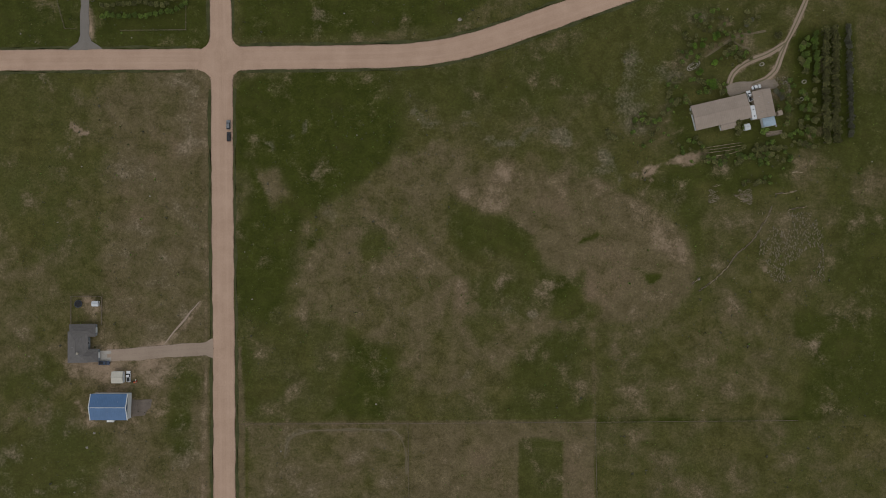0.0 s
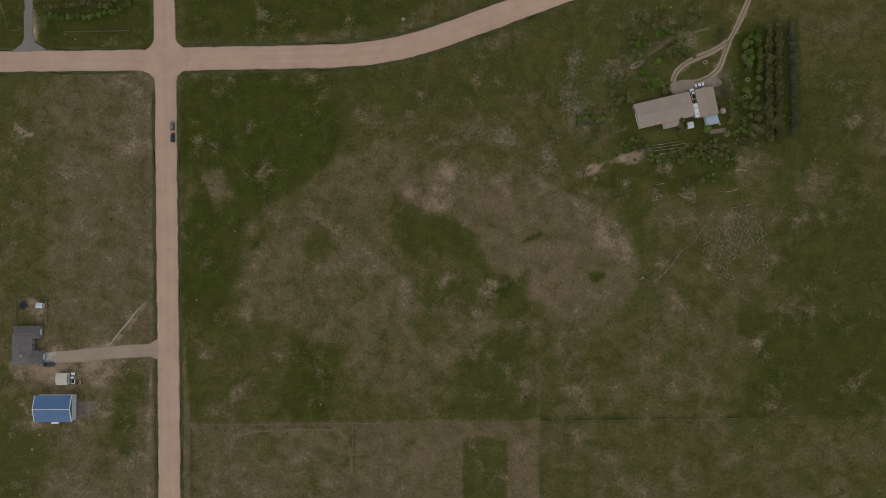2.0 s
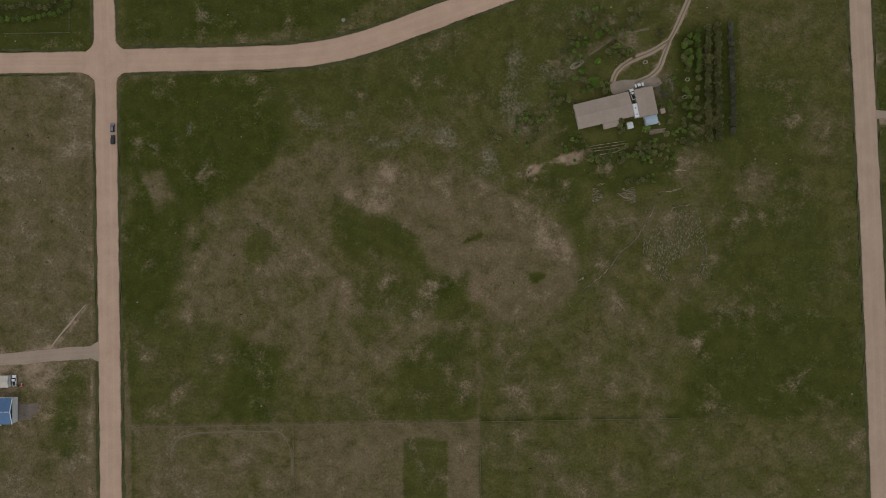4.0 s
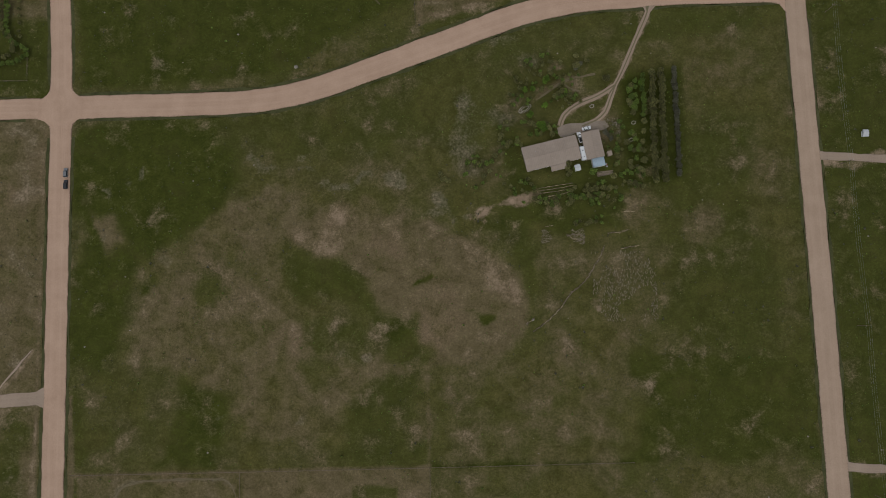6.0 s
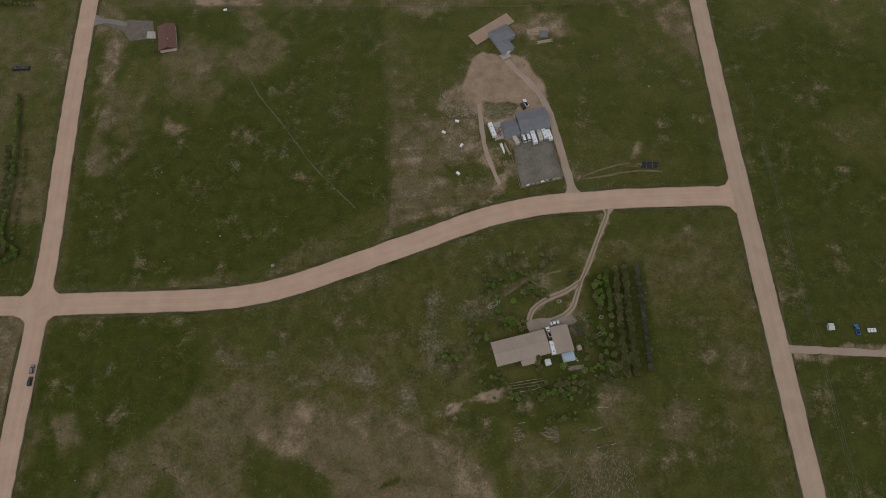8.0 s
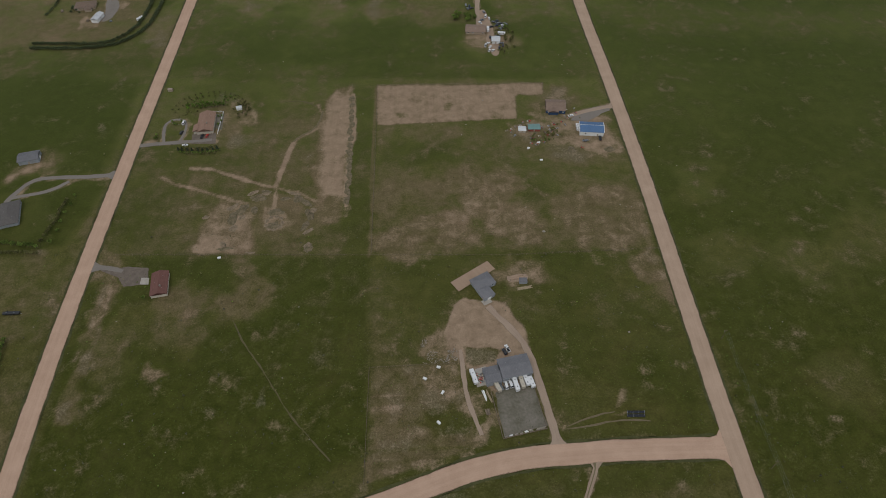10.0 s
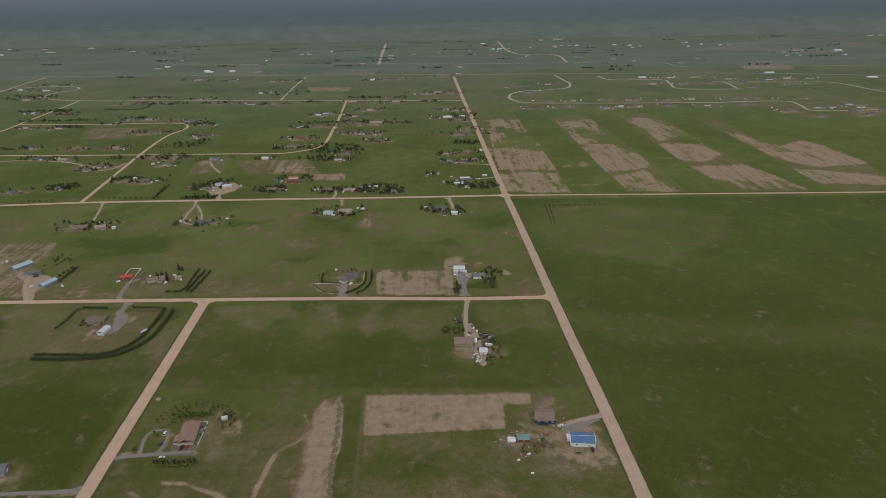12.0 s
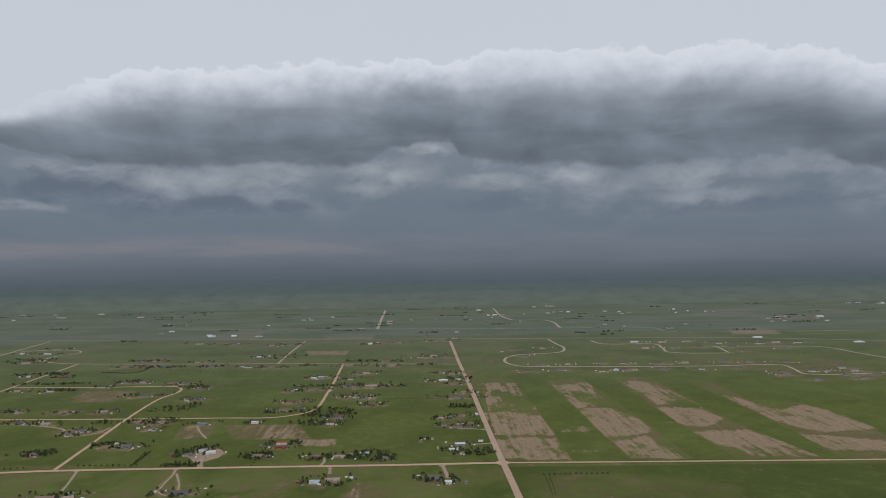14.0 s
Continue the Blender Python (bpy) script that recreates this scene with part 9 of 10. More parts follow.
FLEET = {
    "black_pickup": car("pickup", "black", "dark pickup truck parked on gravel"), "navy_pickup": car("pickup", "navy", "dark blue pickup truck"),
    "grey_suv": car("suv", "grey", "grey car standing on the gravel road"), "white_pickup": car("pickup", "white", "white pickup truck in the yard"),
    "white_sedan": car("sedan", "white", "white car parked by the garage"), "red_sedan": car("sedan", "red", "red car parked outside a house"),
    "black_suv": car("suv", "black", "black car parked outside"), "blue_pickup": car("pickup", "blue", "bright blue pickup truck in the pasture"), "white_van": car("van", "white", "white van parked in the yard"),
    "camper": trailer(7.2, 2.5, 2.4, "white", "white travel trailer parked in a row"), "long_camper": trailer(9.6, 2.6, 2.7, "white", "long white travel trailer"),
    "beige_camper": trailer(8.2, 2.5, 2.5, "beige", "beige travel trailer parked in a row"), "cargo_box": trailer(9.8, 2.6, 2.6, "white", "long white cargo trailer beside the annex", "cargo_trailer"),
    "flat_trailer": trailer(5.0, 2.0, 0.5, "grey", "low grey flatbed trailer", "flatbed_trailer"), "white_trailer": trailer(4.2, 2.2, 1.0, "white", "low white utility trailer in the pasture", "flatbed_trailer"), "black_trailer": trailer(11.0, 2.4, 1.0, "black", "long black trailer beside the road", "flatbed_trailer"),
}
PARKED = set()


def park(kind, x, y, turn):
    ob = FLEET[kind]
    if kind in PARKED:
        return copy_thing(ob, pose(x, y, 0.06, 0, 0, turn))
    PARKED.add(kind)
    ob.matrix_basis = pose(x, y, 0.06, 0, 0, turn)
    return ob


for kind, x, y, turn in (
        ("grey_suv", -117.8, 79.9, 90), ("black_suv", -117.6, 73.6, 90), ("navy_pickup", -182.5, -43.0, 0), ("white_pickup", -169.8, -50.1, 90), 
        ("white_sedan", 156.0, 94.5, 12), ("white_pickup", 152.4, 89.8, 105), ("camper", 153.3, 80.9, 100), ("cargo_box", 130.2, 214.3, 105), ("white_pickup", 152.0, 233.6, 110),
        ("black_suv", 150.1, 231.3, 110), ("beige_camper", 143.4, 207.6, 112), ("flat_trailer", 145.7, 207.5, 112), ("white_van", 148.8, 208.5, 100), ("white_van", 151.5, 209.2, 104)):
    park(kind, x, y, turn)
for kind, x, y, turn in (
        ("long_camper", 154.4, 208.7, 102), ("beige_camper", 158.1, 209.7, 100), ("camper", 160.9, 210.7, 104), ("camper", 163.8, 209.4, 104), ("blue_pickup", 312.9, 85.0, 90), ("white_trailer", 320.1, 84.3, 0),
        ("white_van", -98.3, 467.5, 85), ("black_suv", -97.3, 454.7, 80), ("black_pickup", -79.2, 448.8, 85), ("red_sedan", -75.1, 449.3, 85), ("white_sedan", -90.8, 438.4, 5),
        ("camper", 230.6, 443.4, 88), ("black_trailer", -165.2, 273.7, 0), ("black_pickup", 246.7, 429.5, 85), ("flat_trailer", 234.3, 427.3, 10), ("white_sedan", 227.8, 460.2, 20)):
    park(kind, x, y, turn)
for kind, x, y, turn in (
        ("white_van", 168.6, 625.5, 75),
        ("white_sedan", 171.8, 621.7, 95),
        ("grey_suv", 164.4, 618.6, 30),
        ("white_sedan", 162.3, 614.0, 125),
        ("flat_trailer", 176.0, 614.3, 150),
        ("navy_pickup", 178.4, 615.3, 45),
        ("grey_suv", 180.4, 611.7, 25),
        ("black_suv", 182.7, 610.4, 20),
        ("white_sedan", 184.8, 607.9, 5),
        ("flat_trailer", 187.3, 610.1, 125),
        ("navy_pickup", 178.8, 607.1, 175),
        ("grey_suv", 183.3, 604.6, 90),
        ("black_suv", 172.8, 605.2, 15),
        ("black_suv", 179.5, 595.7, 70),
        ("camper", 181.3, 591.2, 165),
        ("grey_suv", 177.6, 588.1, 170),
        ("grey_suv", 181.2, 601.3, 115),
        ("black_suv", 170.0, 586.4, 85),
        ("black_suv", 171.9, 581.9, 55),
        ("white_sedan", 166.9, 575.8, 30),
        ("white_pickup", 164.3, 571.8, 80),
        ("white_sedan", 168.6, 569.4, 65),
        ("flat_trailer", 179.7, 575.1, 5),
        ("navy_pickup", 177.2, 566.9, 80),
        ("black_suv", 181.0, 570.8, 85),
        ("white_sedan", 167.5, 563.3, 60),
        ("white_sedan", 170.8, 563.1, 50),
        ("flat_trailer", 150.0, 649.2, 95),
        ("navy_pickup", 153.5, 646.4, 90),
        ("grey_suv", 151.4, 641.4, 115),
        ("black_suv", 155.2, 642.5, 25),
        ("grey_suv", 167.4, 634.2, 105)):
    park(kind, x, y, turn)
for kind, x, y, turn in (("camper", 168.9, 599.7, 85), ("white_van", 156.6, 762.5, 0),
                         ("red_sedan", -19.5, 1145.8, 0), ("camper", -182.0, 640.9, 60), ("black_suv", -212.1, 947.6, 0), ("grey_suv", -237.7, 961.5, 0), ("white_pickup", -242.2, 1158.3, 0),
                         ("white_van", -226.4, 640.7, 60), ("navy_pickup", -379.6, 796.6, 20)):
    park(kind, x, y, turn)


# ---------------------------------------------------------------- fences, poles and yard things
def post_mesh(name, w, h, mat):
    bm = bmesh.new()
    block(bm, 0, 0, -0.2, w, w, h + 0.2, taper=0.85)
    return mesh(name, bm, mat)


WOOD_POST, WHITE_POST = post_mesh("post", 0.16, 1.3, WOOD), post_mesh("post", 0.16, 1.4, TRIM)


def fence(points, gap, label, rails=2, white=False, thick=0.05):
    """Posts as parts, with rails or wires between them."""
    line = [Vector((*p, 0)) for p in points]
    ob = thing("fence", line[0].x, line[0].y, 0, label, "fence")
    for a, b in zip(line, line[1:]):
        n = max(1, round((b - a).length / gap))
        for i in range(n + 1):
            p = a + (b - a) * i / n - line[0]
            if i < n or b is line[-1]:
                part("post", WHITE_POST if white else WOOD_POST, None, ob, "", pose(p.x, p.y, 0))
        for k in range(rails):
            z = 0.45 + 0.75 * k / max(1, rails - 1)
            p, q = a - line[0], b - line[0]
            bm = bmesh.new()
            rod(bm, (p.x, p.y, z), (q.x, q.y, z), thick, 4)
            part("rail", bm, TRIM if white else WOOD, ob)
    return ob


fence([(-200.2, -24.7), (-200.3, -8.5), (-184.2, -8.8), (-184.1, -23.4)], 2.5, "wooden garden fence round the back lawn", 3, thick=0.07)
fence([(-111.3, -75.0), (-25.7, -75.5), (69.2, -75.8), (171.1, -75.9)], 5.0, "weathered wire fence across the pasture")
fence([(-25.7, -75.5), (-25.6, -113.4)], 5.0, "weathered wire fence between small plots")
fence([(69.5, -75.8), (69.5, -114.1)], 4.0, "weathered wire fence between small plots")
fence([(68.0, 223.8), (119.4, 224.8)], 5.0, "wire fence along the workshop plot")
fence([(68.0, 223.8), (68.0, 153.4)], 5.0, "wire fence along the workshop plot")
fence([(139.6, 204.8), (144.1, 175.5), (169.1, 180.6), (164.9, 207.5)], 2.6, "tall board fence round the gravel yard", 3, thick=0.12)
fence([(65.6, 314.3), (64.2, 456.7), (63.3, 513.1)], 5.0, "wire fence beside the dug-over lot")
fence([(63.3, 513.1), (210.4, 508.4), (208.8, 493.2)], 6.0, "wire fence round the ploughed field")
fence([(-112.5, 321.6), (64.9, 313.3), (160.3, 308.9), (264.1, 310.3)], 6.0, "wire fence between the lots")
fence([(-209.3, 148.7), (-204.9, 132.8), (-199.1, 132.6)], 4.0, "wire fence of the north-western plot")
fence([(-140.3, 147.1), (-140.3, 130.8), (-174.9, 131.2)], 4.0, "wire fence of the north-western plot")
fence([(-249.5, 769.5), (-252.1, 812.1), (-266.4, 813.0), (-264.6, 789.0)], 3.0, "white rail pen beside the red-roofed shed", 3, True, 0.14)
fence([(-67.1, 451.7), (-67.6, 481.5), (-76.4, 481.9)], 2.5, "white patio rail at the farmhouse", 2, True, 0.14)
fence([(-18.0, 750.9), (12.8, 747.3)], 6.0, "pale fence round the lawn", 2, True, 0.12)

# power line along the east road
poles = [(282.7, 153.3)]
x0, y0 = poles[0]
spots = [(x0 + 2.5 - 0.012 * (y - y0), y) for y in (y0 - 330, y0 - 248, y0 - 165, y0 - 82, y0, y0 + 82)]
for x, y in spots:
    ob = thing("utility_pole", x, y, 0, "wooden utility pole with a short crossarm", "utility pole", "power line poles")
    bm = bmesh.new()
    rod(bm, (0, 0, -0.3), (0, 0, 9.5), 0.16, 8, 0.11)
    part("pole", bm, WOOD, ob)
    bm = bmesh.new()
    block(bm, 0, 0, 8.8, 2.4, 0.12, 0.14)
    arm = part("crossarm", bm, WOOD, ob)
    for k in (-1.1, 0, 1.1):
        bm = bmesh.new()
        rod(bm, (k, 0, 8.9), (k, 0, 9.2), 0.06, 6)
        part("insulator", bm, TRIM, arm)
for k in (-1.1, 0, 1.1):
    bm = bmesh.new()
    for (ax, ay), (bx, by) in zip(spots, spots[1:]):
        pts = [Vector((ax + k + (bx - ax) * i / 8, ay + (by - ay) * i / 8, 9.22 - 1.2 * (1 - (i / 4 - 1) ** 2))) for i in range(9)]
        for p, q in zip(pts, pts[1:]):
            rod(bm, p, q, 0.025, 3)
    tagged(new("power_cable", mesh("power_cable", bm, STEEL)), "thin sagging power cable between utility poles", "cable", "power cables")

# trampoline in the fenced garden
ob = thing("trampoline", -196.4, -12.4, 0, "round black trampoline on the lawn", "trampoline")
bm = bmesh.new()
bmesh.ops.create_cone(bm, cap_ends=True, segments=28, radius1=1.75, radius2=1.75, depth=0.04, matrix=pose(0, 0, 0.85))
part("mat", bm, RUBBER, ob)
bm = bmesh.new()
for i in range(28):
    a, b = 6.2832 * i / 28, 6.2832 * (i + 1) / 28
    rod(bm, (1.9 * math.cos(a), 1.9 * math.sin(a), 0.88), (1.9 * math.cos(b), 1.9 * math.sin(b), 0.88), 0.1, 6)
part("rim", bm, PAINT["navy"], ob)
for i in range(6):
    a = 6.2832 * i / 6
    bm = bmesh.new()
    rod(bm, (1.85 * math.cos(a), 1.85 * math.sin(a), 0), (1.85 * math.cos(a), 1.85 * math.sin(a), 0.9), 0.04)
    part("leg", bm, STEEL, ob)

# solar array on its bare patch
ob = thing("solar_array", 220.1, 186.9, -2, "ground-mounted array of dark solar panels", "solar panels")
bm = bmesh.new()
block(bm, 0, 0, -0.08, 0.94, 1.55, 0.06)
panel = mesh("panel", bm, SOLAR)
for i in range(10):
    for j in range(2):
        part("panel", panel, None, ob, "", pose((i - 4.5) * 1.02, (j - 0.5) * 1.75, 1.5 + (j - 0.5) * 1.0, 30))
for i in (-4.8, -1.6, 1.6, 4.8):
    bm = bmesh.new()
    rod(bm, (i, -1.2, 0), (i, -1.2, 0.8), 0.06)
    rod(bm, (i, 1.2, 0), (i, 1.2, 2.2), 0.06)
    rod(bm, (i, -1.6, 0.55), (i, 1.6, 2.4), 0.05)
    part("support", bm, STEEL, ob)

# deck of the new house and lumber beside it
ob = thing("deck", 134.3, 292.1, 0, "large new brown timber deck at the house", "deck")
d0, d1, d2, d3 = [Vector((*p, 0)) - Vector((*ob.location.xy, 0)) for p in ((119.3, 286.6), (145.1, 304.0), (149.9, 296.8), (124.5, 278.8))]
for k in range(24):
    a, b = d0.lerp(d3, (k + 0.5) / 24), d1.lerp(d2, (k + 0.5) / 24)
    bm = bmesh.new()
    block(bm, 0, 0, 0.52, (b - a).length, (d3 - d0).length / 24 - 0.04, 0.06)
    part("board", bm, DECK, ob, "", Matrix.Translation((a + b) / 2) @ Matrix.Rotation(math.atan2((b - a).y, (b - a).x), 4, "Z"))
for p in (d0, d1, d2, d3):
    bm = bmesh.new()
    block(bm, p.x * 0.97, p.y * 0.97, -0.1, 0.25, 0.25, 0.64)
    part("post", bm, WOOD, ob)


def stack(x, y, turn, long, wide, high, mat, label, name="lumber_stack"):
    """A loose pile of boards."""
    ob = thing(name, x, y, turn, label, "lumber")
    n = max(3, int(wide / 0.45))
    for k in range(n):
        bm = bmesh.new()
        block(bm, rng.uniform(-0.3, 0.3), (k + 0.5) / n * wide - wide / 2, 0.03, long * rng.uniform(0.8, 1.0), wide / n * 0.85, high * rng.uniform(0.5, 1.0), rng.uniform(-3, 3))
        part("board", bm, mat, ob)
    return ob


stack(164.0, 289.3, 8, 9, 3.4, 0.4, DECK, "brown boards laid out on the building plot")
stack(167.8, 280.1, 8, 11, 2.2, 0.35, HAY, "pale timber stacked on the ground")
stack(135.8, 202.7, 105, 7.5, 1.3, 0.6, TRIM, "white panels leaning along the yard fence", "panel_stack")
stack(138.4, 201.8, 110, 9, 1.2, 0.6, HAY, "pale timber along the yard fence")
stack(136.8, 192.2, 100, 4.0, 2.6, 0.7, WOOD, "brown timber stack in the yard")
for x, y in ((146.1, 176.5), (148.7, 177.1), (151.7, 177.7), (154.6, 178.3), (157.3, 179.3), (159.9, 179.9)):
    stack(x, y, 12 + rng.uniform(-6, 6), 2.2, 1.2, 0.8, rng.choice((TRIM, STONE)), "white crates lined along the yard fence", "crate_row")
stack(165.8, 180.7, 10, 6, 1.4, 0.9, STONE, "grey crates by the yard gate", "crate_row")
stack(164.7, 70.5, 8, 9, 2.4, 0.3, WOOD, "pale planks in the kitchen garden")
house(167.5, 285.2, 5.2, -2.6, 3.6, "grey", "steel", "small grey site hut beside stacked boards", "hut", 2.2, 0.15, windows=0, near=False, name="hut", over=0.1)


def brush_line(points, label, width=0.5, gap=1.6):
    """A row of cut branches lying end to end."""
    line = smooth(points, gap)
    ob = thing("brush_row", line[0][0], line[0][1], 0, label, "brush row", "brush rows on the pasture")
    for a, b in zip(line, line[1:]):
        bm = bmesh.new()
        for _ in range(3):
            p, q = a + np.array([rng.gauss(0, width * 0.5), rng.gauss(0, width * 0.5)]), b + np.array([rng.gauss(0, width * 0.5), rng.gauss(0, width * 0.5)])
            rod(bm, (p[0] - line[0][0], p[1] - line[0][1], rng.uniform(0.05, 0.3)), (q[0] - line[0][0], q[1] - line[0][1], rng.uniform(0.05, 0.3)), rng.uniform(0.09, 0.2), 5, 0.06)
        part("branch", bm, rng.choice((WOOD, WOOD, HAY)), ob)

brush_line([(123.7, -10.3), (131.3, -4.9), (139.5, 2.8), (143.1, 8.0), (151.4, 14.8), (155.9, 21.4), (159.2, 26.3), (162.3, 32.9)], "long row of grey cut branches across the dry pasture")
brush_line([(120.3, -6.2), (125.0, -3.3)], "short row of cut branches on the dry pasture")
brush_line([(143.5, 38.4), (147.8, 38.9), (151.6, 38.3)], "short row of cut branches on the dry pasture")
brush_line([(164.2, 39.2), (170.0, 39.4), (175.2, 40.5)], "short row of cut branches on the dry pasture")
brush_line([(170.5, 30.7), (176.3, 31.8), (180.0, 32.3)], "short row of cut branches on the dry pasture")
brush_line([(132.7, 43.6), (136.5, 44.1)], "short row of cut branches on the dry pasture")
brush_line([(143.5, 39.0), (146.3, 36.9), (152.0, 35.7)], "short row of cut branches on the dry pasture")
brush_line([(173.2, 50.2), (178.4, 49.8)], "short row of cut branches on the dry pasture")
brush_line([(129.9, 63.5), (138.6, 64.8), (147.8, 65.8)], "pale timber edging of a garden bed", 0.2)
brush_line([(130.4, 62.3), (139.1, 63.3), (147.8, 64.6)], "pale timber edging of a garden bed", 0.2)
brush_line([(130.4, 60.9), (139.9, 61.9), (145.7, 62.9)], "pale timber edging of a garden bed", 0.2)
brush_line([(133.2, 59.0), (141.3, 60.1), (146.0, 61.5)], "pale timber edging of a garden bed", 0.2)


def litter(name, mat, count, points, label, category, seed, turn=1.45, spread=0.5):
    """Short broken sticks strewn over a patch, too many to count."""
    r = random.Random(seed)
    (x0, y0), (x1, y1) = points
    verts, polys = [], []
    for _ in range(count):
        x, y = r.uniform(x0, x1), r.uniform(y0, y1)
        if lattice_noise(x, y, 0.16, seed) < 0.5:
            continue
        t, a, b, n = turn + r.gauss(0, spread), r.uniform(0.15, 0.75), r.uniform(0.05, 0.13), len(verts)
        for z in (-0.02, r.uniform(0.12, 0.3)):
            verts += [(x + u * a * math.cos(t) - v * b * math.sin(t), y + u * a * math.sin(t) + v * b * math.cos(t), z) for u, v in ((-1, -1), (1, -1), (1, 1), (-1, 1))]
        polys += [(n + 4, n + 5, n + 6, n + 7), (n, n + 1, n + 5, n + 4), (n + 1, n + 2, n + 6, n + 5), (n + 2, n + 3, n + 7, n + 6), (n + 3, n, n + 4, n + 7)]
    data_ = bpy.data.meshes.new(name)
    data_.from_pydata(verts, [], polys)
    data_.materials.append(mat)
    tagged(new(name, data_), label, category, kind="stuff")


litter("broken_branches", STICK, 1100, ((155.0, -6.1), (187.7, 29.6)), "pale broken branches strewn over the pasture", "branches", 11)
litter("broken_branches", STICK, 420, ((130.4, 33.4), (152.2, 41.8)), "pale broken branches strewn near the garden", "branches", 12, 0.2)
litter("brush_litter", STONE, 380, ((99.3, 225.6), (122.0, 242.4)), "pale rubble and brush by the workshop yard", "rubble", 13, 0.6, 0.9)
litter("yard_litter", STICK, 130, ((165.3, 90.5), (173.7, 99.7)), "loose boards and sticks beside the garage", "boards", 14, 1.0, 0.9)

# white troughs on the workshop plot
for x, y, turn in ((109.6, 222.5, -15), (101.3, 215.1, -30), (111.5, 205.5, 55), (108.7, 186.7, -45), (-39.5, 315.6, 10), (195.7, 405.8, 0), (187.3, 420.6, 30), (196.3, 427.1, 10)):
    ob = thing("water_trough", x, y, turn, "low white box trough on rough grass", "trough", "white troughs on the grass")
    bm = bmesh.new()
    for bx, by, sx, sy in ((0, 0.62, 2.3, 0.12), (0, -0.62, 2.3, 0.12), (1.1, 0, 0.12, 1.2), (-1.1, 0, 0.12, 1.2)):
        block(bm, bx, by, 0.0, sx, sy, 0.8)
    part("tank", bm, TRIM, ob)
    bm = bmesh.new()
    block(bm, 0, 0, 0.7, 2.25, 1.3, 0.06)
    part("lid", bm, TRIM, ob)


def ring(x, y, rx, ry, turn, label, name="stone_ring", mat=STONE, n=26):
    """A bed edged with stones."""
    ob = thing(name, x, y, turn, label, "stone ring", "garden rings")
    for i in range(n):
        a = 6.2832 * i / n
        bm = bmesh.new()
        bmesh.ops.create_icosphere(bm, subdivisions=1, radius=1.0)
        for v in bm.verts:
            v.co = Vector((v.co.x * 0.34, v.co.y * 0.3, v.co.z * 0.24 + 0.1)) * rng.uniform(0.85, 1.15)
        part("stone", bm, mat, ob, "", pose(rx * math.cos(a), ry * math.sin(a), 0))


ring(124.5, 106.3, 3.6, 1.5, 30, "oval stone-edged garden bed on the lawn")
ring(124.5, 106.3, 2.4, 0.8, 30, "inner oval of stones in the bed", n=18)
for x, y in ((171.1, 96.5), (179.1, 87.8), (180.9, 96.9), (159.6, 106.5)):
    ring(x, y, 1.1, 0.8, 20, "small stone-edged garden bed", n=12)
ring(-104.1, 470.2, 5.0, 4.0, 0, "round stone-edged drive island", n=24)


# earth heaps of the dug-over lot and the small dirt piles
def heap(x, y, rx, ry, high, turn, mat, label):
    bm = bmesh.new()
    bmesh.ops.create_grid(bm, x_segments=22, y_segments=18, size=1.0)
    s = rng.uniform(0, 99)
    for v in bm.verts:
        t = math.atan2(v.co.y, v.co.x)
        d = min(1.0, math.hypot(v.co.x, v.co.y) * (1.15 + 0.55 * noise.noise((math.cos(t) * 1.6 + s, math.sin(t) * 1.6, s))))
        lump = noise.noise((v.co.x * 2.5 + s, v.co.y * 2.5, s)) * 0.5 + noise.noise((v.co.x * 6 + s, v.co.y * 6, s)) * 0.22
        v.co = Vector((v.co.x * rx, v.co.y * ry, max(-0.16, high * (1 - d) * (0.9 + lump * 1.4) - 0.14)))
    ob = tagged(new("earth_mound", mesh("earth_mound", bm, mat)), label, "earth mound", "earth mounds")
    ob.matrix_basis = pose(x, y, 0, 0, 0, turn)


for x, y, rx, ry, h, turn in ((-22.7, 375.8, 6, 2.5, 1.2, 20), (-16.2, 380.3, 4, 2.5, 1.0, -10), (8.7, 371.8, 4, 6, 1.3, 30), (16.8, 343.5, 3, 6, 1.1, -20), (-1.0, 372.3, 5, 2, 0.9, 5), (-22.6, 361.4, 3, 5, 1.2, 10), (-37.3, 324.3, 8, 2, 0.8, 5), (-36.9, 352.9, 4, 8, 1.8, 10), (-31.8, 361.9, 4, 7, 1.6, -20), (-6.3, 358.3, 7, 4, 1.2, 0), (-6.1, 344.6, 6, 4, 0.9, 10), (19.3, 354.8, 3, 8, 1.8, 20),
                              (-20.2, 373.2, 7, 3, 0.9, 15), (14.2, 367.9, 8, 3, 0.9, -40), (21.1, 321.6, 4, 5, 1.0, 0), (221.3, 417.4, 4, 5, 1.3, 0), (251.4, 416.6, 5, 4, 0.9, 0)):
    heap(x, y, rx, ry, h * 1.5, turn, EARTH, "lumpy heap of bare tan earth")
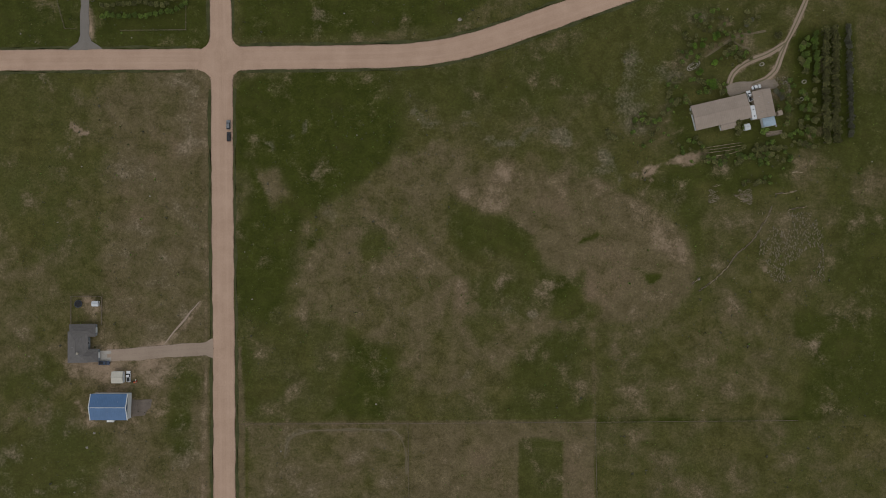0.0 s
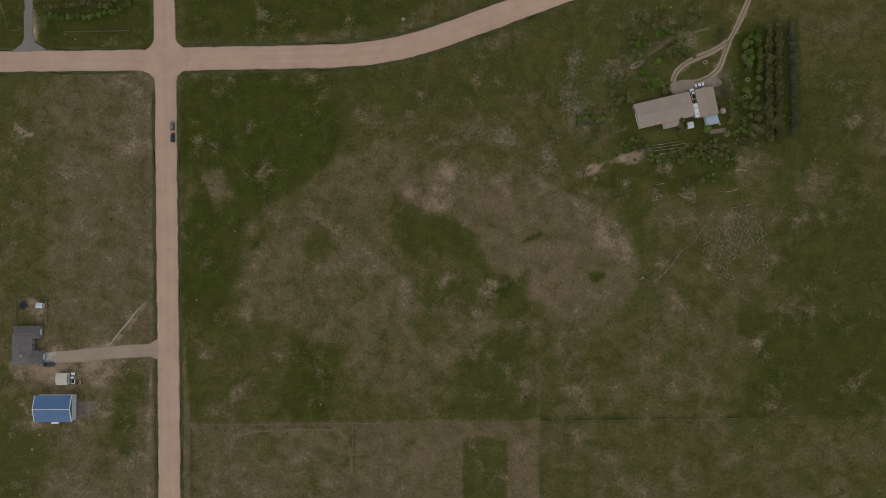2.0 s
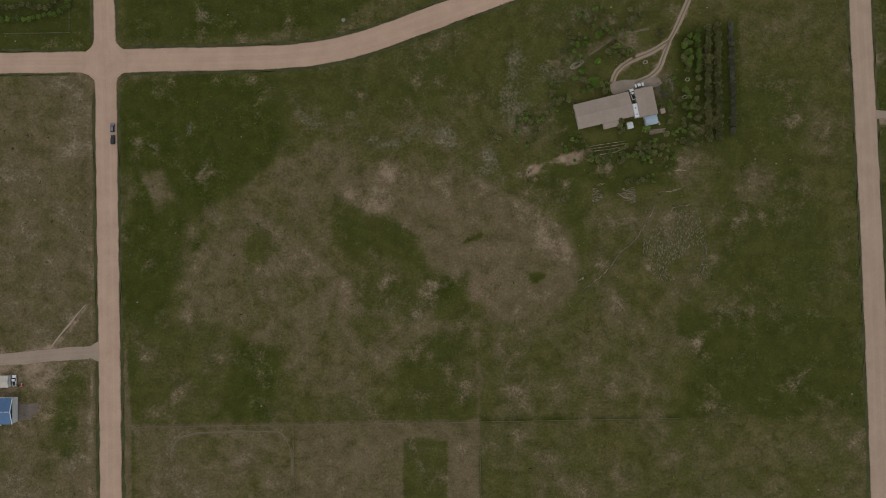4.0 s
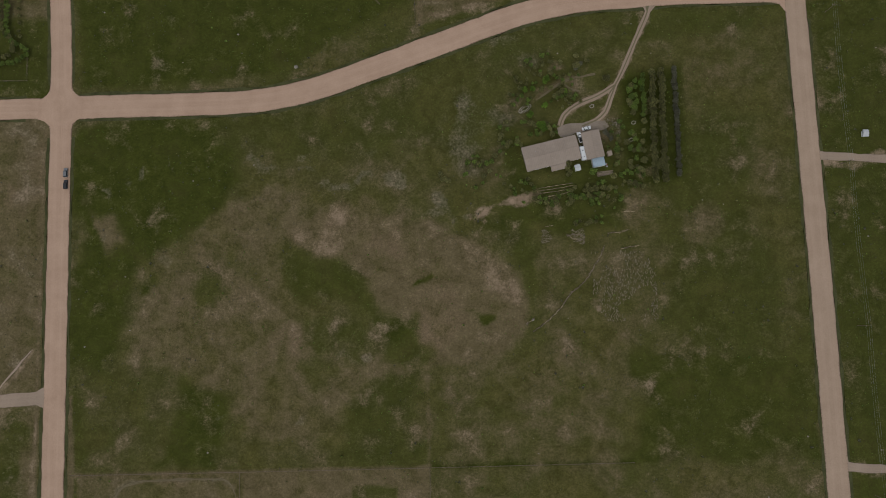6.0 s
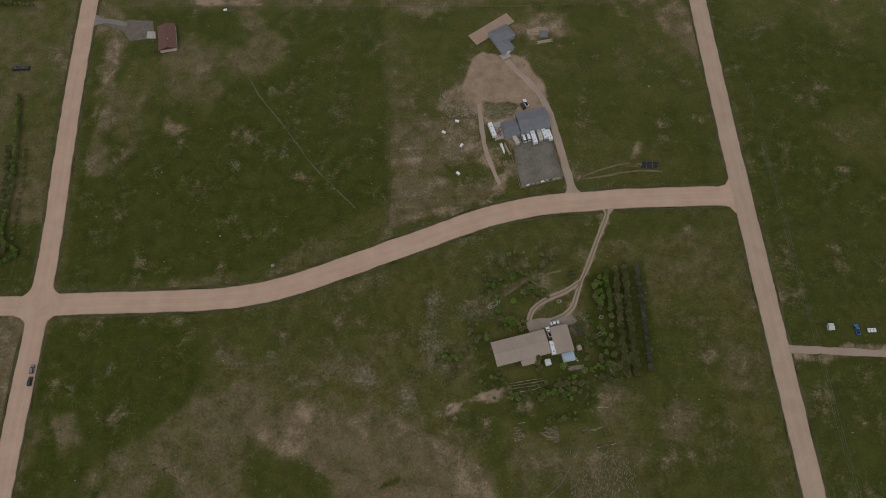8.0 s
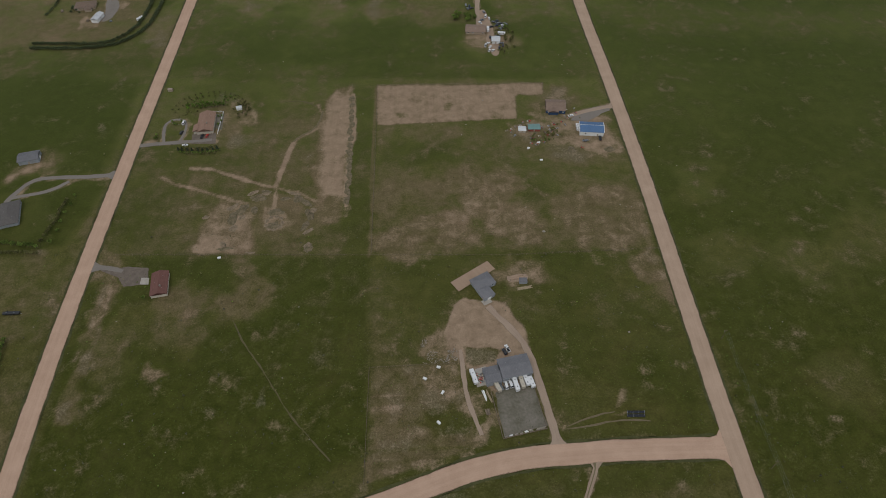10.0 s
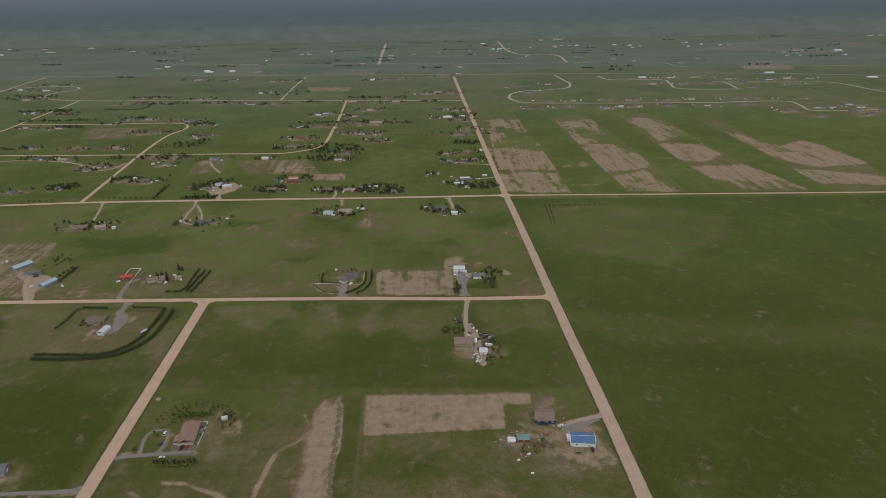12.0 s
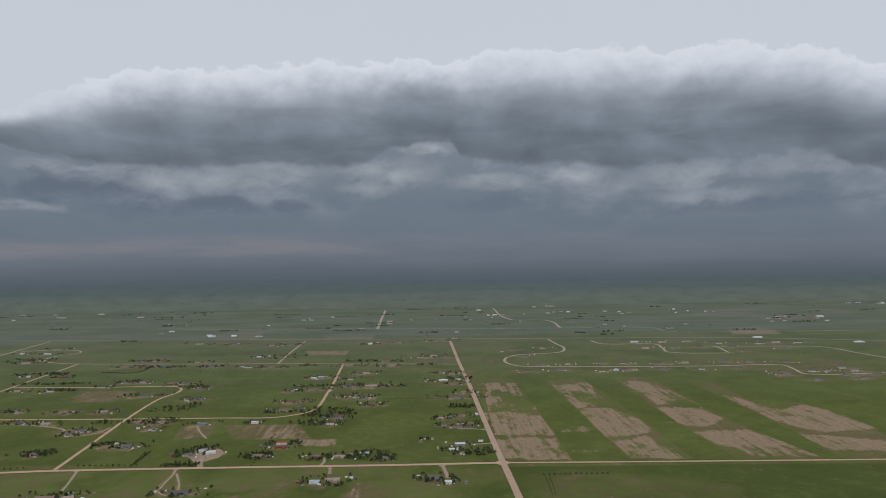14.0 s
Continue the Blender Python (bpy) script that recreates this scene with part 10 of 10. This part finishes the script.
for x, y, rx, ry, h, turn in ((-39.3, 364.7, 5.8, 2.9, 1.6, 40), (-35.1, 343.4, 4.0, 4.0, 1.7, 0), (-26.0, 380.0, 5.6, 2.5, 1.4, 30), (-17.2, 378.4, 4.3, 2.0, 1.2, 0), (5.4, 377.3, 6.8, 2.0, 1.3, -20), (20.6, 358.4, 3.3, 4.7, 1.9, -30), (19.4, 338.1, 5.6, 2.2, 1.5, 40), (20.6, 324.1, 3.5, 3.7, 1.4, 0), (-30.7, 354.1, 4.1, 2.3, 1.3, 45), (-39.5, 328.0, 2.7, 5.1, 1.0, 20), (-57.3, 355.4, 3.3, 2.3, 0.9, 0), (-19.1, 319.6, 5.4, 1.2, 0.8, 0), (0.0, 347.4, 2.6, 2.0, 1.0, 90), (-1.4, 351.6, 2.6, 2.0, 1.0, 129.999), (-4.9, 353.8, 2.6, 2.0, 1.0, 169.998), (-9.0, 353.1, 2.6, 2.0, 1.0, 209.996), (-11.6, 349.7, 2.6, 2.0, 1.0, 249.995), (-11.6, 345.2, 2.6, 2.0, 1.0, 289.994), (-9.0, 341.8, 2.6, 2.0, 1.0, 329.993), (-4.9, 341.0, 2.6, 2.0, 1.0, 369.992), (-1.4, 343.3, 2.6, 2.0, 1.0, 409.991)):
    heap(x, y, rx, ry, h, turn, SPOIL, "heap of pale dug earth with a ragged edge")
for k in range(15):
    a, b = Vector((41.9, 499.0)), Vector((45.2, 364.0))
    p = a.lerp(b, (k + 0.5) / 15)
    heap(p.x + rng.uniform(-1, 1), p.y, 3.0, (a - b).length / 24, rng.uniform(0.7, 1.3), rng.uniform(-15, 15), EARTH, "lumpy spoil heap along the dug strip")

# things beside the blue-roofed barn
ob = thing("storage_box", -178.8, -72.3, 0, "white storage box against the barn wall", "storage box")
bm = bmesh.new()
block(bm, 0, 0, 0, 3.4, 1.7, 1.5)
part("box", bm, TRIM, ob)
bm = bmesh.new()
block(bm, 0, 0, 1.5, 3.6, 1.9, 0.12)
part("lid", bm, TRIM, ob)
ob = thing("garden_tractor", -167.1, -53.0, -30, "small orange garden tractor on bare ground", "tractor")
bm = bmesh.new()
block(bm, 0.35, 0, 0.35, 1.0, 0.7, 0.5, taper=0.85)
part("bonnet", bm, PAINT["orange"], ob)
bm = bmesh.new()
block(bm, -0.45, 0, 0.6, 0.5, 0.5, 0.12)
block(bm, -0.65, 0, 0.7, 0.12, 0.5, 0.4)
part("seat", bm, RUBBER, ob)
wheels(ob, (-0.5, 0.6), 0.5, 0.3)

# clutter round the sheds
for x, y, turn, size in ((132.4, 217.3, 0, 1.2), (134.2, 214.9, 53, 1.4), (135.1, 212.2, 106, 1.6), (133.0, 211.5, 159, 1.2), (131.9, 213.8, 32, 1.4), (136.3, 216.3, 85, 1.6), (175.7, 442.0, 0, 1.3), (182.7, 449.3, 37, 1.6), (186.6, 453.7, 74, 1.8), (191.6, 455.0, 111, 2.0), (192.5, 433.7, 148, 1.3), (197.5, 429.8, 5, 1.6), (195.2, 426.3, 42, 1.8), (204.8, 437.5, 79, 2.0), (208.5, 440.3, 116, 1.3), (214.0, 444.6, 153, 1.6), (207.8, 447.9, 10, 1.8), (212.1, 450.8, 47, 2.0), (219.3, 453.5, 84, 1.3), (224.0, 458.0, 121, 1.6), (220.4, 465.4, 158, 1.8), (224.5, 469.3, 15, 2.0), (201.5, 446.7, 52, 1.3), (201.0, 428.1, 89, 1.6), (190.2, 427.2, 126, 1.8), (178.8, 436.6, 163, 2.0), (232.2, 470.5, 20, 1.3), (232.6, 464.8, 57, 1.6), (172.3, 443.6, 20, 1.4), (179.8, 448.3, 60, 1.2), (183.7, 449.6, 5, 1.8), (195.5, 439.4, 33, 1.1), (198.3, 435.6, 80, 1.5), (202.7, 440.5, 12, 1.3), (205.4, 436.7, 50, 1.6), (194.6, 425.1, 0, 1.7), (221.3, 449.2, 70, 1.4), (230.1, 419.1, 15, 1.5), (176.1, 444.8, 10, 1.6), (188.9, 446.4, 40, 1.8), (208.6, 443.1, 0, 2.2), (212.2, 435.6, 30, 1.5), (191.1, 433.1, 60, 1.2), (223.0, 460.5, 15, 1.6), (133.3, 216.5, 15, 2.0), (134.5, 213.3, 50, 2.0), (133.0, 211.5, 75, 1.8), (-166.5, -52.7, 20, 1.2), (165.1, 74.6, 10, 1.3)):
    ob = thing("scrap_pile", x, y, turn, "small pile of scrap boards and sheet metal", "scrap", "scrap piles")
    for k in range(6):
        bm = bmesh.new()
        block(bm, rng.uniform(-0.6, 0.6) * size, rng.uniform(-0.6, 0.6) * size, 0.0, size * rng.uniform(0.4, 1.0), size * rng.uniform(0.2, 0.5), rng.uniform(0.15, 0.7), rng.uniform(0, 180))
        part("board", bm, rng.choice((WOOD, WOOD, STICK, STONE, STEEL, PAINT["grey"], PAINT["beige"], PAINT["red"])), ob)


# ---------------------------------------------------------------- small growth and stones, too many to count
def free_of_roads(x, y):
    for line, half in ROADS[:40]:
        if np.min(np.hypot(line[:, 0] - x, line[:, 1] - y)) < half + 2.5:
            return False
    return True


def scatter(name, mat, count, box, low, high, label, category, stones=False, seed=1):
    r = random.Random(seed)
    verts, polys = [], []
    while count > 0:
        x, y = r.uniform(box[0], box[1]), r.uniform(box[2], box[3])
        if float(lattice_noise(x, y, 0.03, seed)) < 0.45 or not free_of_roads(x, y):
            count -= 0.2
            continue
        count -= 1
        s = r.uniform(low, high) * (2.0 if r.random() < 0.06 else 1.0)
        if stones:
            n = len(verts)
            for k in range(6):
                t = 1.0472 * k
                verts.append((x + math.cos(t) * s * r.uniform(0.7, 1.2), y + math.sin(t) * s * r.uniform(0.5, 1.0), -0.1))
            verts.append((x, y, s * r.uniform(0.4, 0.8)))
            polys += [(n + k, n + (k + 1) % 6, n + 6) for k in range(6)]
            continue
        for k in range(7):
            t, lean = r.uniform(0, 6.283), r.uniform(0.25, 0.8) * s
            n = len(verts)
            c, q = math.cos(t), math.sin(t)
            verts += [(x + c * lean - q * s * 0.3, y + q * lean + c * s * 0.3, s * r.uniform(0.3, 0.7)), (x + c * lean + q * s * 0.3, y + q * lean - c * s * 0.3, s * r.uniform(0.3, 0.7)), (x, y, -0.05)]
            polys.append((n, n + 1, n + 2))
    data_ = bpy.data.meshes.new(name)
    data_.from_pydata(verts, [], polys)
    data_.materials.append(mat)
    tagged(new(name, data_), label, category, kind="stuff")


scatter("grass_tufts", LEAF["olive"], 4000, (-230, 330, -130, 340), 0.25, 0.6, "olive grass tufts scattered over the pasture", "grass", seed=3)
scatter("weed_clumps", LEAF["green"], 4000, (-230, 330, -130, 340), 0.25, 0.55, "green weed clumps scattered over the pasture", "weeds", seed=4)
scatter("pale_weeds", LEAF["mauve"], 5000, (-230, 330, -130, 340), 0.25, 0.6, "pale dry weeds scattered over the pasture", "weeds", seed=5)
scatter("scattered_rocks", STONE, 170, (-230, 330, -130, 560), 0.3, 0.7, "small pale rocks scattered over the pasture", "rocks", True, 6)
def clutter(name, mat, per_home, label, category, seed):
    """Vehicles, tanks and junk in the far yards, too small to count."""
    r = random.Random(seed)
    verts, polys = [], []
    for rows_ in (FARMS_C, FARMS_D, FARMS_N, FARMS_E, FARMS_W, FARMS_M, FARMS_T, FARMS_U, FARMS_V, FARMS_X, FARMS_Y, EAST_ONE, EAST_TWO, EAST_THREE, EAST_FOUR):
        for x, y, _, length, width, _, _ in rows_:
            for _ in range(int(per_home * r.uniform(0, 2) + 0.5)):
                px, py = x + r.choice((-1, 1)) * r.uniform(0.4, 1.3) * length, y + r.uniform(-1.6, 2.2) * width
                if not free_of_roads(px, py):
                    continue
                t, a, b, h, n = r.uniform(0, 3.14), r.uniform(1.2, 2.8), r.uniform(0.8, 1.3), r.uniform(1.0, 2.2), len(verts)
                for z, k in ((0.0, 1.0), (h * 0.55, 1.0), (h, 0.68)):
                    for sx, sy in ((-1, -1), (1, -1), (1, 1), (-1, 1)):
                        u, v = sx * a * k, sy * b * k
                        verts.append((px + u * math.cos(t) - v * math.sin(t), py + u * math.sin(t) + v * math.cos(t), z))
                for ring_ in (0, 4):
                    polys += [(n + ring_ + i, n + ring_ + (i + 1) % 4, n + ring_ + 4 + (i + 1) % 4, n + ring_ + 4 + i) for i in range(4)]
                polys.append((n + 8, n + 9, n + 10, n + 11))
    data_ = bpy.data.meshes.new(name)
    data_.from_pydata(verts, [], polys)
    data_.materials.append(mat)
    tagged(new(name, data_), label, category, kind="stuff")


clutter("pale_yard_clutter", PAINT["white"], 1.6, "white vehicles and tanks in distant home yards", "yard clutter", 31)
clutter("dark_yard_clutter", PAINT["grey"], 1.4, "dark vehicles and machinery in distant home yards", "yard clutter", 32)
clutter("rusty_yard_clutter", WOOD, 1.6, "weathered timber and junk in distant home yards", "yard clutter", 33)
scatter("far_bushes", LEAF["olive"], 500, (-420, 900, 340, 1100), 0.4, 0.9, "low bushes scattered over the far pasture", "bushes", seed=8)
